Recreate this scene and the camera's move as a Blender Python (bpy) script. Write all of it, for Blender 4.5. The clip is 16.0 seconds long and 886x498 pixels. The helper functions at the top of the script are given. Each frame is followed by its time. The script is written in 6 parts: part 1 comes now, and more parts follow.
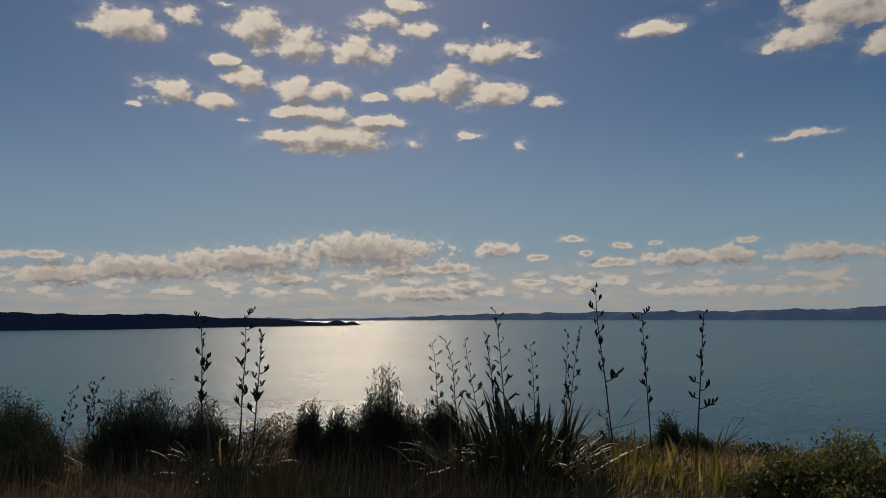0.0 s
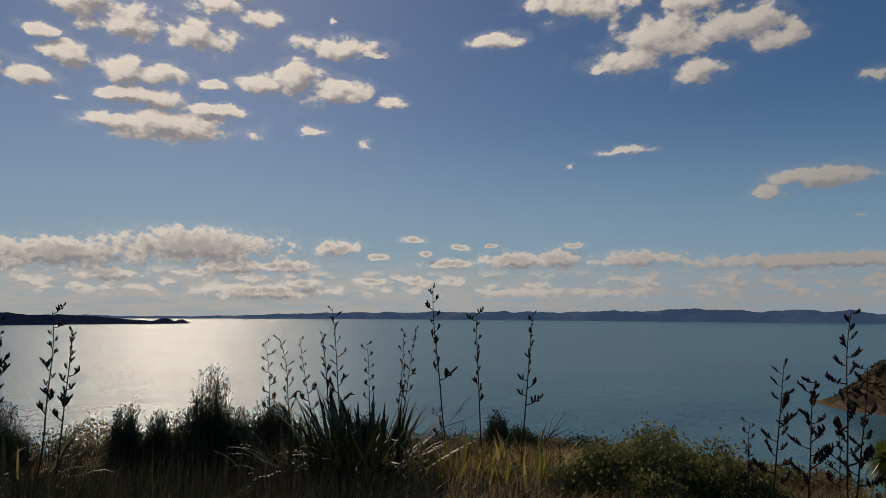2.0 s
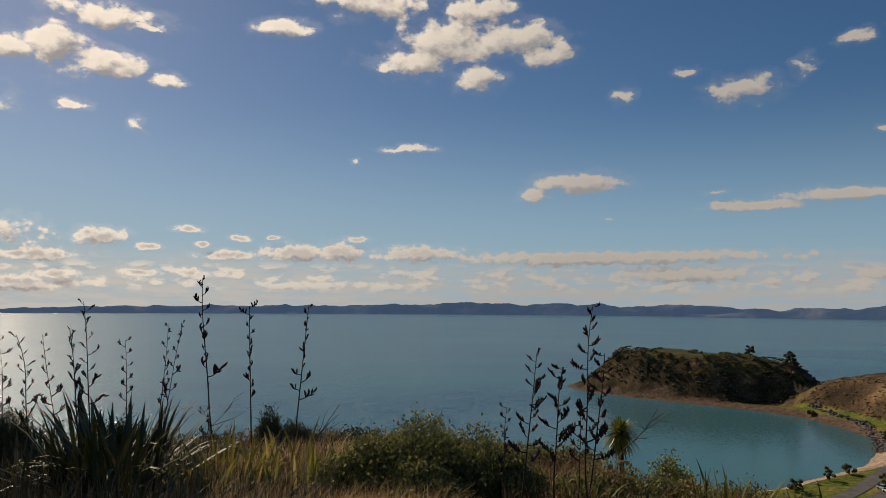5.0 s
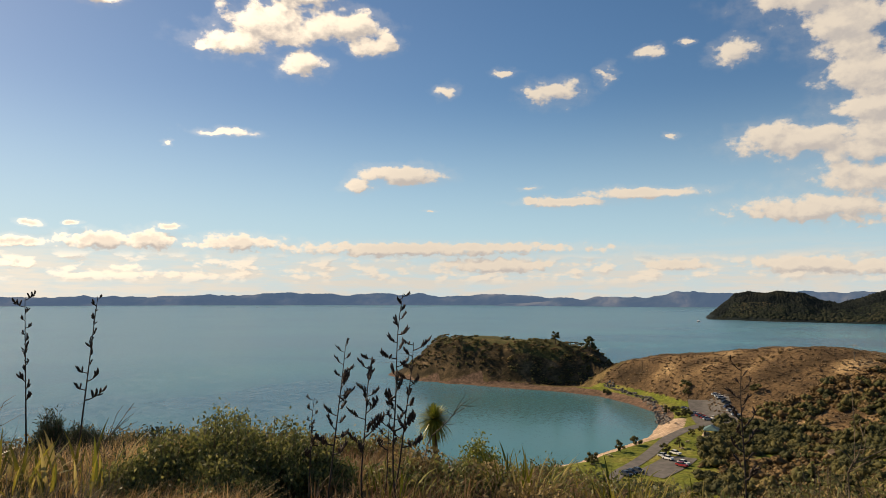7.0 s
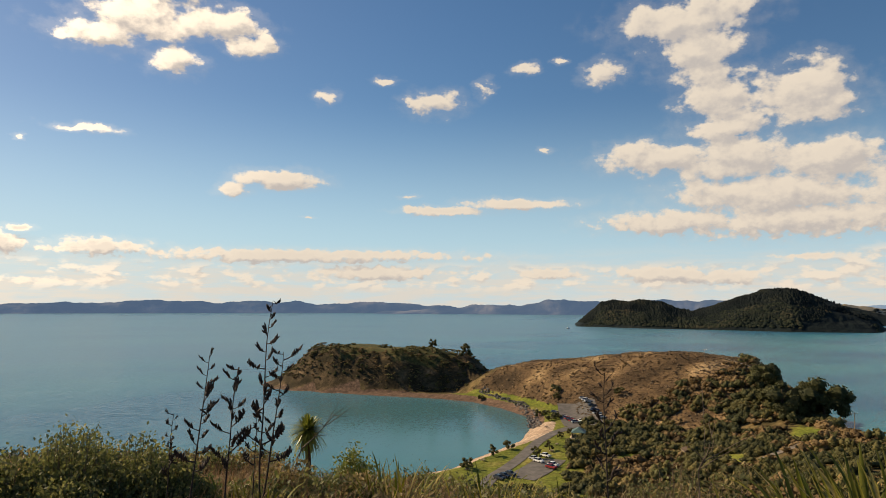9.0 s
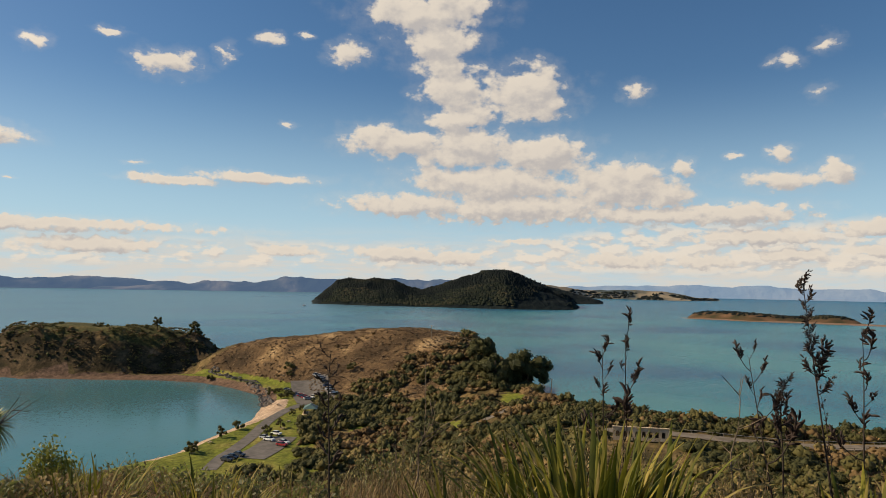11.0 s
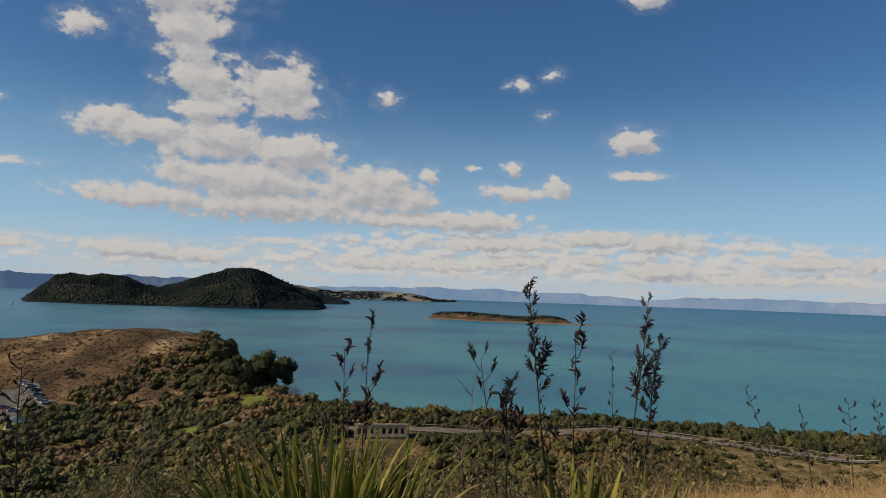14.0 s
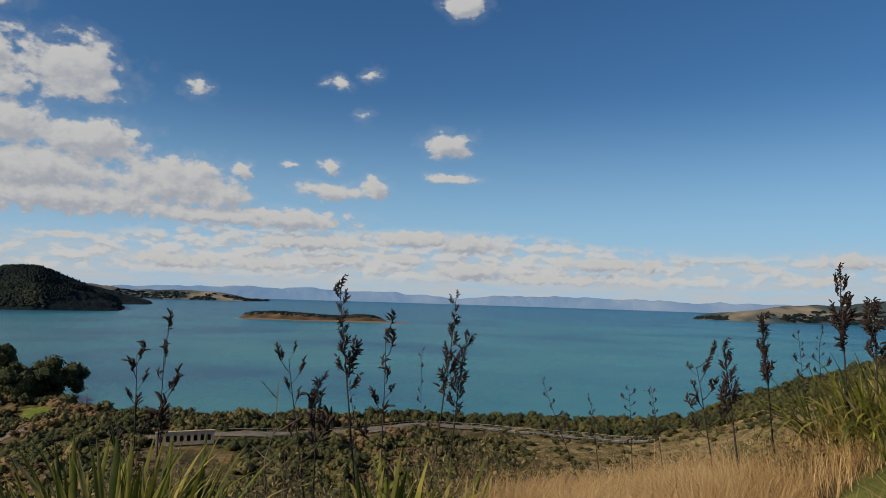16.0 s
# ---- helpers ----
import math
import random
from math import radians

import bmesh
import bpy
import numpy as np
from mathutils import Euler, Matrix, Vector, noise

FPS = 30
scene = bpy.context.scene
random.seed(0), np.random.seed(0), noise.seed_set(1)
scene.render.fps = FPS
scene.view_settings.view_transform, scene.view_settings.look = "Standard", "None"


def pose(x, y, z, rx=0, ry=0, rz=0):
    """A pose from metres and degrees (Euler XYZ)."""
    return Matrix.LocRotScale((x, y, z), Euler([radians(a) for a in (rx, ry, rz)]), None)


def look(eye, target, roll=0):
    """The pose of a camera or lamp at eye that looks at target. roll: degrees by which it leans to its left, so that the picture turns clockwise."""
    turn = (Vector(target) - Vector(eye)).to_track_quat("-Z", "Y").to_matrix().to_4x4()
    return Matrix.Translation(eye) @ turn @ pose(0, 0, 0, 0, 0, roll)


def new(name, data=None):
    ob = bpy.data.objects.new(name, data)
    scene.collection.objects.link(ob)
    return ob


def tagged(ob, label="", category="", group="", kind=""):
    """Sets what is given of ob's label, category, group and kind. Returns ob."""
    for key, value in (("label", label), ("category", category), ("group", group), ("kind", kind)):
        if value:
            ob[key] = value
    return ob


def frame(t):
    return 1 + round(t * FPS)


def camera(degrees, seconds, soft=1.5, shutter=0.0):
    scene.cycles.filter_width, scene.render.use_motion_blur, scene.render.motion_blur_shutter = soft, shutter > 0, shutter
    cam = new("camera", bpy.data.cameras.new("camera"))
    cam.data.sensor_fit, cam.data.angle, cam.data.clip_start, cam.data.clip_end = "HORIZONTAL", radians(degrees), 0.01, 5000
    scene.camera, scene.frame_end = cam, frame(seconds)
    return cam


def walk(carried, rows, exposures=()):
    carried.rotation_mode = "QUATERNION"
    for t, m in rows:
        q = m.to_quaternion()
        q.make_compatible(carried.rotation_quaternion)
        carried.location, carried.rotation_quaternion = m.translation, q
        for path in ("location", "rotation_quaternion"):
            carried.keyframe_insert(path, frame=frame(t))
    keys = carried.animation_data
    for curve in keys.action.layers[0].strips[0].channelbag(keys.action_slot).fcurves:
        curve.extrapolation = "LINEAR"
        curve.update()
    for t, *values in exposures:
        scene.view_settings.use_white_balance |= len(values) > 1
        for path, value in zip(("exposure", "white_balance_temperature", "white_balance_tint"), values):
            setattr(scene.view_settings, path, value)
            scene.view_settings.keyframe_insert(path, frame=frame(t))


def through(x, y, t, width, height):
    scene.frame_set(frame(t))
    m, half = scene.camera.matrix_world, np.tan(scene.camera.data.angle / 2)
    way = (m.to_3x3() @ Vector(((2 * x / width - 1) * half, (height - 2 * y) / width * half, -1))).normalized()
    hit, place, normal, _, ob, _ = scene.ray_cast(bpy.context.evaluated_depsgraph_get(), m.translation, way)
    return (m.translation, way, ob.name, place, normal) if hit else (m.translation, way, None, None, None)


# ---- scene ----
cam = camera(64.58, 16.0, soft=0.5)
SEA, EYE = 0.0, 60.0
PATH = [
    (0, -0.000, 0.000, -0.000, 0.00, 5.04, 0.23),
    (0.5, 0.005, 0.029, -0.000, -4.33, 4.58, 0.18),
    (1, 0.029, 0.042, -0.003, -8.21, 4.70, 0.03),
    (1.5, 0.021, 0.053, -0.000, -10.72, 4.84, -0.03),
    (2, 0.025, 0.055, -0.000, -13.03, 4.99, -0.36),
    (2.5, 0.034, 0.059, 0.001, -15.39, 5.10, -0.31),
    (3, 0.038, 0.051, 0.002, -18.07, 5.18, -0.20),
    (3.5, 0.035, 0.051, -0.001, -20.62, 5.00, -0.27),
    (4, 0.052, 0.064, -0.001, -23.84, 5.05, -0.08),
    (6.5, 0.227, 0.040, 0.001, -41.36, 3.76, -0.63),
    (7, 0.268, 0.077, -0.004, -45.05, 3.82, -0.10),
    (7.5, 0.268, 0.063, -0.006, -47.89, 3.94, -0.17),
    (8, 0.270, 0.039, -0.006, -49.70, 4.33, -0.28),
    (8.5, 0.308, 0.070, -0.008, -51.06, 4.40, -0.34),
    (9, 0.359, 0.099, -0.005, -54.93, 4.48, -0.18),
    (9.5, 0.408, 0.145, -0.007, -60.77, 4.12, -0.18),
    (10, 0.488, 0.154, -0.010, -67.75, 3.41, -0.47),
    (12.5, 0.888, 0.176, 0.039, -83.34, 3.18, -1.17),
    (13, 0.911, 0.175, 0.038, -87.64, 3.23, -1.35),
    (13.5, 0.935, 0.151, 0.035, -92.69, 3.37, -1.93),
    (14, 0.929, 0.133, 0.031, -96.48, 3.38, -1.91),
    (14.5, 0.959, 0.102, 0.028, -99.93, 3.19, -2.19),
    (15, 0.983, 0.081, 0.035, -103.57, 3.23, -2.34),
    (15.5, 0.992, 0.061, 0.030, -107.39, 3.39, -2.17),
    (16, 1.006, 0.054, 0.026, -111.42, 3.75, -1.77),
]
EXPOSURES = [(0.0, -1.03, 7150, 14), (1.0, -0.93, 7100, 14), (2.0, -0.88, 6900, 14), (4.0, -0.9, 6750, 14), (6.5, 0.3, 8250, 14), (8.0, 0.33, 8150, 14), (10.0, 0.34, 8000, 13), (12.5, -0.03, 7100, 13), (14.0, -0.1, 6700, 12), (16.0, -0.13, 6350, 10)]
walk(cam, [(t, pose(x, y, EYE + z, 90 + pitch, roll, yaw)) for t, x, y, z, yaw, pitch, roll in PATH], EXPOSURES)

# ---- sun and sky ----
SUN_AZ, SUN_EL = radians(-8.0), radians(33.0)
to_sun = Vector((math.sin(SUN_AZ) * math.cos(SUN_EL), math.cos(SUN_AZ) * math.cos(SUN_EL), math.sin(SUN_EL)))
sun_data = bpy.data.lights.new("sun", "SUN")
sun_data.energy, sun_data.angle, sun_data.color = 4.6, radians(0.5), (1.0, 0.88, 0.69)
sun = new("sun", sun_data)
sun.matrix_world = look((0, 0, 400), Vector((0, 0, 400)) - to_sun)

world = bpy.data.worlds.new("sky")
scene.world = world
world.use_nodes = True
wt = world.node_tree
wt.nodes.clear()


def wnode(kind, **kw):
    n = wt.nodes.new(kind)
    for k, v in kw.items():
        if k == "operation":
            n.operation = v
        elif k == "noise_dimensions":
            n.noise_dimensions = v
    return n


def wmath(op, a, b=None, c=None):
    n = wnode("ShaderNodeMath", operation=op)
    for i, v in enumerate((a, b, c)):
        if v is None:
            continue
        if isinstance(v, (int, float)):
            n.inputs[i].default_value = v
        else:
            wt.links.new(v, n.inputs[i])
    return n.outputs[0]


def wvec(op, a, b=None, c=None):
    n = wnode("ShaderNodeVectorMath", operation=op)
    for i, v in enumerate((a, b, c)):
        if v is None:
            continue
        if isinstance(v, tuple):
            n.inputs[i].default_value = v
        else:
            wt.links.new(v, n.inputs[i])
    return n.outputs["Value"] if op in ("LENGTH", "DOT_PRODUCT") else n.outputs["Vector"]


def wnoise(vec, scale, detail, rough):
    n = wnode("ShaderNodeTexNoise")
    wt.links.new(vec, n.inputs["Vector"])
    n.inputs["Scale"].default_value, n.inputs["Detail"].default_value, n.inputs["Roughness"].default_value = scale, detail, rough
    return n


def wramp(value, lo, hi):
    n = wnode("ShaderNodeMapRange")
    n.interpolation_type = "SMOOTHSTEP"
    wt.links.new(value, n.inputs["Value"])
    n.inputs["From Min"].default_value, n.inputs["From Max"].default_value = lo, hi
    return n.outputs["Result"]


def wmix(fac, a, b):
    n = wnode("ShaderNodeMix")
    n.data_type = "RGBA"
    if isinstance(fac, (int, float)):
        n.inputs[0].default_value = fac
    else:
        wt.links.new(fac, n.inputs[0])
    for i, v in ((6, a), (7, b)):
        if isinstance(v, tuple):
            n.inputs[i].default_value = (*v, 1)
        else:
            wt.links.new(v, n.inputs[i])
    return n.outputs[2]


coord = wnode("ShaderNodeTexCoord").outputs["Generated"]
split = wnode("ShaderNodeSeparateXYZ")
wt.links.new(coord, split.inputs[0])
DEG = 180 / math.pi
azim = wmath("MULTIPLY", wmath("ARCTAN2", split.outputs[0], split.outputs[1]), DEG)
elev = wmath("MULTIPLY", wmath("ARCSINE", split.outputs[2]), DEG)
join = wnode("ShaderNodeCombineXYZ")
wt.links.new(azim, join.inputs[0])
wt.links.new(elev, join.inputs[1])
flat = join.outputs[0]

# how thick the cloud is at a bearing and an elevation, as a group that is asked twice: here, and a little nearer to the sun
sky_tree = wt
wt = bpy.data.node_groups.new("cloud_thickness", "ShaderNodeTree")
wt.interface.new_socket("Bearing", in_out="INPUT", socket_type="NodeSocketVector")
wt.interface.new_socket("Thickness", in_out="OUTPUT", socket_type="NodeSocketFloat")
wt.interface.new_socket("Field", in_out="OUTPUT", socket_type="NodeSocketFloat")
bearing = wnode("NodeGroupInput").outputs[0]
height_split = wnode("ShaderNodeSeparateXYZ")
wt.links.new(bearing, height_split.inputs[0])
up_there = wramp(height_split.outputs[1], 4.0, 11.0)
# small clouds stand closer together towards the horizon
warp_noise = wnoise(wvec("MULTIPLY", bearing, (1.0, 1.6, 1.0)), 0.5, 4, 0.6)
shift = wvec("MULTIPLY", wvec("SUBTRACT", warp_noise.outputs["Color"], (0.5, 0.5, 0.5)), (2.4, 1.1, 0.0))
calmer = wmath("MULTIPLY_ADD", up_there, 0.62, 0.38)
steady = wnode("ShaderNodeCombineXYZ")
for slot in (0, 1):
    wt.links.new(calmer, steady.inputs[slot])
warped = wvec("ADD", bearing, wvec("MULTIPLY", shift, steady.outputs[0]))
field = None


def cloud(az, el, half_w, half_h, thick=1.0):
    """One cloud of the sky: where it stands and its half size, in degrees."""
    global field
    d = wvec("LENGTH", wvec("MULTIPLY_ADD", warped, (1 / half_w, 1 / half_h, 0.0), (-az / half_w, -el / half_h, 0.0)))
    v = wmath("SUBTRACT", 1.0 - 0.95 * (1.0 - thick), d)
    field = v if field is None else wmath("MAXIMUM", field, v)


cloud(-24.9, 21.10, 3.16, 1.39)
cloud(-21.1, 22.04, 1.43, 0.85)
cloud(-15.2, 22.08, 2.55, 1.37)
cloud(-12.3, 20.87, 2.87, 1.50)
cloud(-17.8, 19.37, 1.49, 0.59)
cloud(-15.8, 17.87, 1.76, 1.27)
cloud(-17.9, 16.30, 2.21, 0.91)
cloud(-21.9, 16.67, 2.25, 0.99)
cloud(-24.1, 15.53, 0.91, 0.39, 0.6)
cloud(-10.9, 17.55, 3.67, 1.14)
cloud(-6.7, 20.61, 2.96, 1.28)
cloud(-2.0, 22.45, 1.92, 0.81)
cloud(-5.8, 22.95, 2.06, 0.70)
cloud(4.2, 20.78, 4.07, 0.92)
cloud(7.0, 20.25, 1.08, 0.31)
cloud(0.8, 18.02, 2.45, 1.74)
cloud(-2.0, 17.36, 2.44, 0.79)
cloud(4.1, 17.53, 2.97, 1.16)
cloud(8.6, 16.71, 1.17, 0.63)
cloud(-5.5, 17.09, 1.18, 0.47)
cloud(-9.7, 15.64, 3.16, 1.06)
cloud(-8.5, 13.90, 5.54, 1.34)
cloud(-13.1, 13.81, 2.05, 0.74)
cloud(-12.2, 15.74, 1.81, 0.52)
cloud(-5.8, 15.32, 3.22, 0.53)
cloud(2.2, 14.23, 1.30, 0.49)
cloud(-16.4, 15.05, 1.50, 0.36, 0.6)
cloud(17.7, 21.43, 2.39, 0.78)
cloud(26.5, 12.58, 2.60, 0.44, 0.6)
cloud(23.3, 11.57, 0.55, 0.30, 0.6)
cloud(6.6, 13.23, 1.33, 0.97, 0.35)
cloud(3.7, 22.77, 0.44, 0.40, 0.6)
cloud(-17.7, 23.32, 1.50, 0.38, 0.6)
cloud(-3.0, 24.18, 1.65, 0.59)
cloud(-6.6, 4.85, 7.85, 1.54)
cloud(-15.5, 4.08, 7.39, 1.17)
cloud(-23.3, 3.28, 7.61, 1.12)
cloud(-29.2, 2.74, 3.64, 0.97)
cloud(-3.9, 3.48, 3.17, 0.83)
cloud(0.3, 3.47, 3.72, 0.66)
cloud(4.5, 4.92, 2.12, 0.77)
cloud(7.7, 4.28, 0.94, 0.33)
cloud(10.6, 5.69, 1.24, 0.33)
cloud(11.5, 4.58, 0.61, 0.27)
cloud(14.4, 5.10, 1.00, 0.32)
cloud(17.0, 5.24, 0.68, 0.21)
cloud(23.5, 5.26, 1.08, 0.30)
cloud(13.5, 3.77, 2.77, 0.48)
cloud(19.0, 4.08, 3.33, 0.73)
cloud(22.3, 4.20, 2.28, 0.92)
cloud(-12.9, 2.54, 3.03, 0.65)
cloud(-1.1, 1.40, 5.29, 0.77)
cloud(-6.6, 2.79, 2.10, 0.33)
cloud(1.7, 2.08, 1.59, 0.55)
cloud(7.2, 2.32, 1.57, 0.33)
cloud(10.8, 2.37, 1.28, 0.43)
cloud(20.6, 2.09, 2.33, 0.41, 0.6)
cloud(-30.3, 4.11, 2.38, 0.38)
cloud(24.6, 23.79, 4.37, 1.24)
cloud(31.1, 20.94, 3.70, 2.02)
cloud(28.8, 19.57, 4.00, 1.28)
cloud(33.4, 18.26, 2.18, 1.13)
cloud(36.6, 21.36, 3.80, 1.47)
cloud(39.1, 19.88, 2.46, 0.88)
cloud(33.5, 23.59, 3.13, 0.97)
cloud(17.5, 21.44, 2.40, 0.71)
cloud(45.4, 16.52, 1.35, 0.77, 0.8)
cloud(50.2, 17.90, 1.65, 0.46, 0.5)
cloud(52.7, 16.07, 1.25, 0.81, 0.8)
cloud(27.4, 12.66, 3.19, 0.49, 0.7)
cloud(41.4, 9.86, 3.99, 0.82)
cloud(38.0, 8.86, 1.56, 0.63)
cloud(52.2, 7.67, 0.97, 0.38)
cloud(44.1, 6.94, 0.90, 0.20, 0.6)
cloud(28.7, 4.12, 4.17, 0.77)
cloud(42.4, 3.71, 12.76, 0.57)
cloud(48.1, 2.55, 5.43, 0.59, 0.8)
cloud(50.2, 17.84, 1.34, 0.47, 0.7)
cloud(54.1, 16.19, 2.37, 1.04)
cloud(58.2, 17.47, 1.13, 1.02, 0.7)
cloud(61.8, 18.79, 1.39, 0.59, 0.7)
cloud(68.0, 18.20, 2.53, 1.15, 0.8)
cloud(64.8, 19.19, 0.77, 0.49, 0.6)
cloud(63.2, 12.52, 0.88, 0.41, 0.6)
cloud(55.0, 7.55, 3.89, 0.43)
cloud(61.2, 8.09, 4.93, 0.53)
cloud(52.0, 8.75, 1.32, 0.27, 0.6)
cloud(44.4, 3.87, 15.67, 0.55)
cloud(49.5, 2.48, 6.32, 0.66)
cloud(63.6, 2.47, 2.87, 0.53)
cloud(72.9, 2.32, 4.57, 0.73)
cloud(74.3, 21.52, 5.80, 1.72)
cloud(75.3, 19.29, 3.97, 2.12)
cloud(76.7, 16.16, 2.92, 3.13)
cloud(82.6, 15.27, 4.30, 2.44)
cloud(77.3, 13.32, 3.72, 1.07)
cloud(71.9, 11.48, 4.63, 1.38)
cloud(78.3, 11.11, 5.04, 2.27)
cloud(83.9, 10.59, 4.28, 1.80)
cloud(80.2, 8.22, 8.48, 1.87)
cloud(72.9, 6.37, 6.18, 1.09)
cloud(82.1, 6.20, 11.61, 1.44)
cloud(89.9, 7.92, 5.78, 2.08)
cloud(93.6, 7.24, 2.58, 1.36)
cloud(95.2, 9.16, 1.02, 0.97)
cloud(93.1, 5.65, 7.73, 0.98)
cloud(98.4, 5.65, 6.44, 1.07)
cloud(102.3, 8.01, 4.30, 1.04, 0.8)
cloud(105.5, 8.34, 1.38, 1.02)
cloud(102.0, 9.96, 1.20, 0.83, 0.8)
cloud(98.6, 9.98, 1.00, 0.37, 0.6)
cloud(111.6, 12.20, 2.29, 1.14)
cloud(112.1, 9.44, 2.47, 0.53, 0.8)
cloud(102.4, 16.71, 1.69, 0.89, 0.5)
cloud(104.9, 17.52, 1.63, 1.21, 0.5)
cloud(104.5, 14.28, 1.64, 1.10, 0.45)
cloud(91.4, 15.07, 1.85, 1.31, 0.5)
cloud(82.6, 3.58, 4.25, 0.39, 0.8)
cloud(71.3, 2.46, 3.05, 0.70)
cloud(76.2, 2.14, 4.18, 0.71)
cloud(90.0, 2.10, 4.71, 0.72)
cloud(96.7, 2.06, 3.01, 0.75)
cloud(100.2, 3.87, 5.84, 0.69)
cloud(109.0, 4.46, 5.19, 0.85)
cloud(113.3, 4.18, 3.19, 0.91)
cloud(113.3, 1.98, 3.99, 0.86)
cloud(107.8, 2.79, 2.64, 0.50)
cloud(102.7, 2.56, 3.78, 0.52)
cloud(112.4, 22.85, 2.18, 0.99)
cloud(123.9, 2.82, 5.56, 0.65, 0.9)
cloud(127.8, 2.81, 1.17, 0.74)
cloud(135.5, 2.71, 2.21, 0.51, 0.7)
cloud(141.4, 3.17, 3.19, 0.86, 0.8)
cloud(139.6, 1.74, 4.94, 0.58, 0.6)
cloud(120.4, 1.51, 9.26, 0.66, 0.8)

field = wmath("MAXIMUM", field, -1.5)


def heads(vec, scale):
    """Rounded cauliflower heads."""
    n = wnode("ShaderNodeTexVoronoi")
    n.feature = "SMOOTH_F1"
    wt.links.new(vec, n.inputs["Vector"])
    n.inputs["Scale"].default_value, n.inputs["Smoothness"].default_value, n.inputs["Detail"].default_value = scale, 0.6, 2.0
    return n.outputs["Distance"]


swell = wnoise(wvec("MULTIPLY", bearing, (1.0, 1.5, 1.0)), 0.34, 6, 0.55).outputs["Fac"]
low_swell = wnoise(wvec("MULTIPLY", bearing, (1.0, 1.4, 1.0)), 0.8, 5, 0.55).outputs["Fac"]
curl = wvec("ADD", wvec("MULTIPLY", bearing, (1.0, 1.35, 1.0)), wvec("MULTIPLY", warp_noise.outputs["Color"], (0.9, 0.9, 0.0)))
fluff = wnoise(wvec("MULTIPLY", bearing, (1.0, 1.3, 1.0)), 1.9, 6, 0.6).outputs["Fac"]
big_heads = wmath("MULTIPLY_ADD", heads(curl, 0.6), -0.55, 0.24)
small_heads = wmath("MULTIPLY_ADD", heads(curl, 1.25), -0.6, 0.26)
high = wmath("ADD", wmath("MULTIPLY_ADD", swell, 1.7, -0.8), big_heads)
low = wmath("ADD", wmath("MULTIPLY_ADD", low_swell, 1.0, -0.48), small_heads)
grain = wmath("ADD", wmath("MULTIPLY", high, up_there), wmath("MULTIPLY", low, wmath("SUBTRACT", 1.0, up_there)))
grain = wmath("ADD", grain, wmath("MULTIPLY_ADD", fluff, 0.46, -0.23))
group_out = wnode("NodeGroupOutput")
wt.links.new(wmath("ADD", field, grain), group_out.inputs[0])
wt.links.new(field, group_out.inputs[1])
thickness, wt = wt, sky_tree


def cloud_at(vec):
    n = wnode("ShaderNodeGroup")
    n.node_tree = thickness
    wt.links.new(vec, n.inputs[0])
    return n.outputs


here, sunward = cloud_at(flat), cloud_at(wvec("ADD", flat, (-0.42, 0.6, 0.0)))
puff, field = here[0], here[1]
cover = wmath("MULTIPLY", wramp(puff, -0.22, 0.2), wramp(field, -1.0, -0.05))
veil = wmath("MULTIPLY", wramp(puff, -0.75, -0.1), wmath("MULTIPLY", wramp(field, -0.9, 0.1), 0.12))
cover = wmath("MAXIMUM", cover, veil)
# light on the billows: bright towards the sun, greyer undersides
relief = wramp(wmath("SUBTRACT", puff, sunward[0]), -0.5, 0.5)
# a thin bank of haze and layered cloud along the horizon
layer = wnoise(wvec("MULTIPLY", flat, (0.16, 1.0, 1.0)), 1.5, 6, 0.6).outputs["Fac"]
bank = wmath("MULTIPLY", wmath("MULTIPLY_ADD", wramp(layer, 0.36, 0.62), 0.55, 0.35), wramp(elev, 5.2, 1.2))
sky = wnode("ShaderNodeTexSky")
sky.sky_type, sky.sun_disc = "NISHITA", False
sky.sun_elevation, sky.sun_rotation = SUN_EL, SUN_AZ
sky.altitude, sky.air_density, sky.dust_density, sky.ozone_density = 60, 1.0, 0.25, 2.5
SKY_STRENGTH = 0.07
vivid = wnode("ShaderNodeHueSaturation")
wt.links.new(sky.outputs[0], vivid.inputs["Color"])
vivid.inputs["Saturation"].default_value, vivid.inputs["Value"].default_value = 1.18, SKY_STRENGTH
toward = wvec("DOT_PRODUCT", coord, tuple(to_sun))
tinted = wmix(wramp(toward, 0.45, 0.95), wvec("MULTIPLY", vivid.outputs["Color"], (0.78, 1.0, 1.15)), wvec("MULTIPLY", vivid.outputs["Color"], (0.97, 0.99, 1.07)))
blue = wmix(wmath("MULTIPLY", wramp(elev, 17.0, -1.0), 0.85), tinted, (0.35, 0.57, 0.78))
glow = wramp(toward, 0.55, 1.0)
depth = wramp(puff, 0.05, 0.7)
lit = wmath("MULTIPLY", relief, wmath("SUBTRACT", 1.0, wmath("MULTIPLY", depth, wmath("MULTIPLY_ADD", wmath("MULTIPLY", wramp(elev, 12.0, 4.0), glow), 0.7, 0.15))))
lit = wmath("MAXIMUM", wmath("MINIMUM", lit, 1.0), 0.0)
shade = wmix(glow, (0.385, 0.40, 0.435), (0.44, 0.435, 0.455))
bright = wmix(glow, (0.59, 0.58, 0.555), (1.3, 1.21, 1.07))
white = wmix(lit, shade, bright)
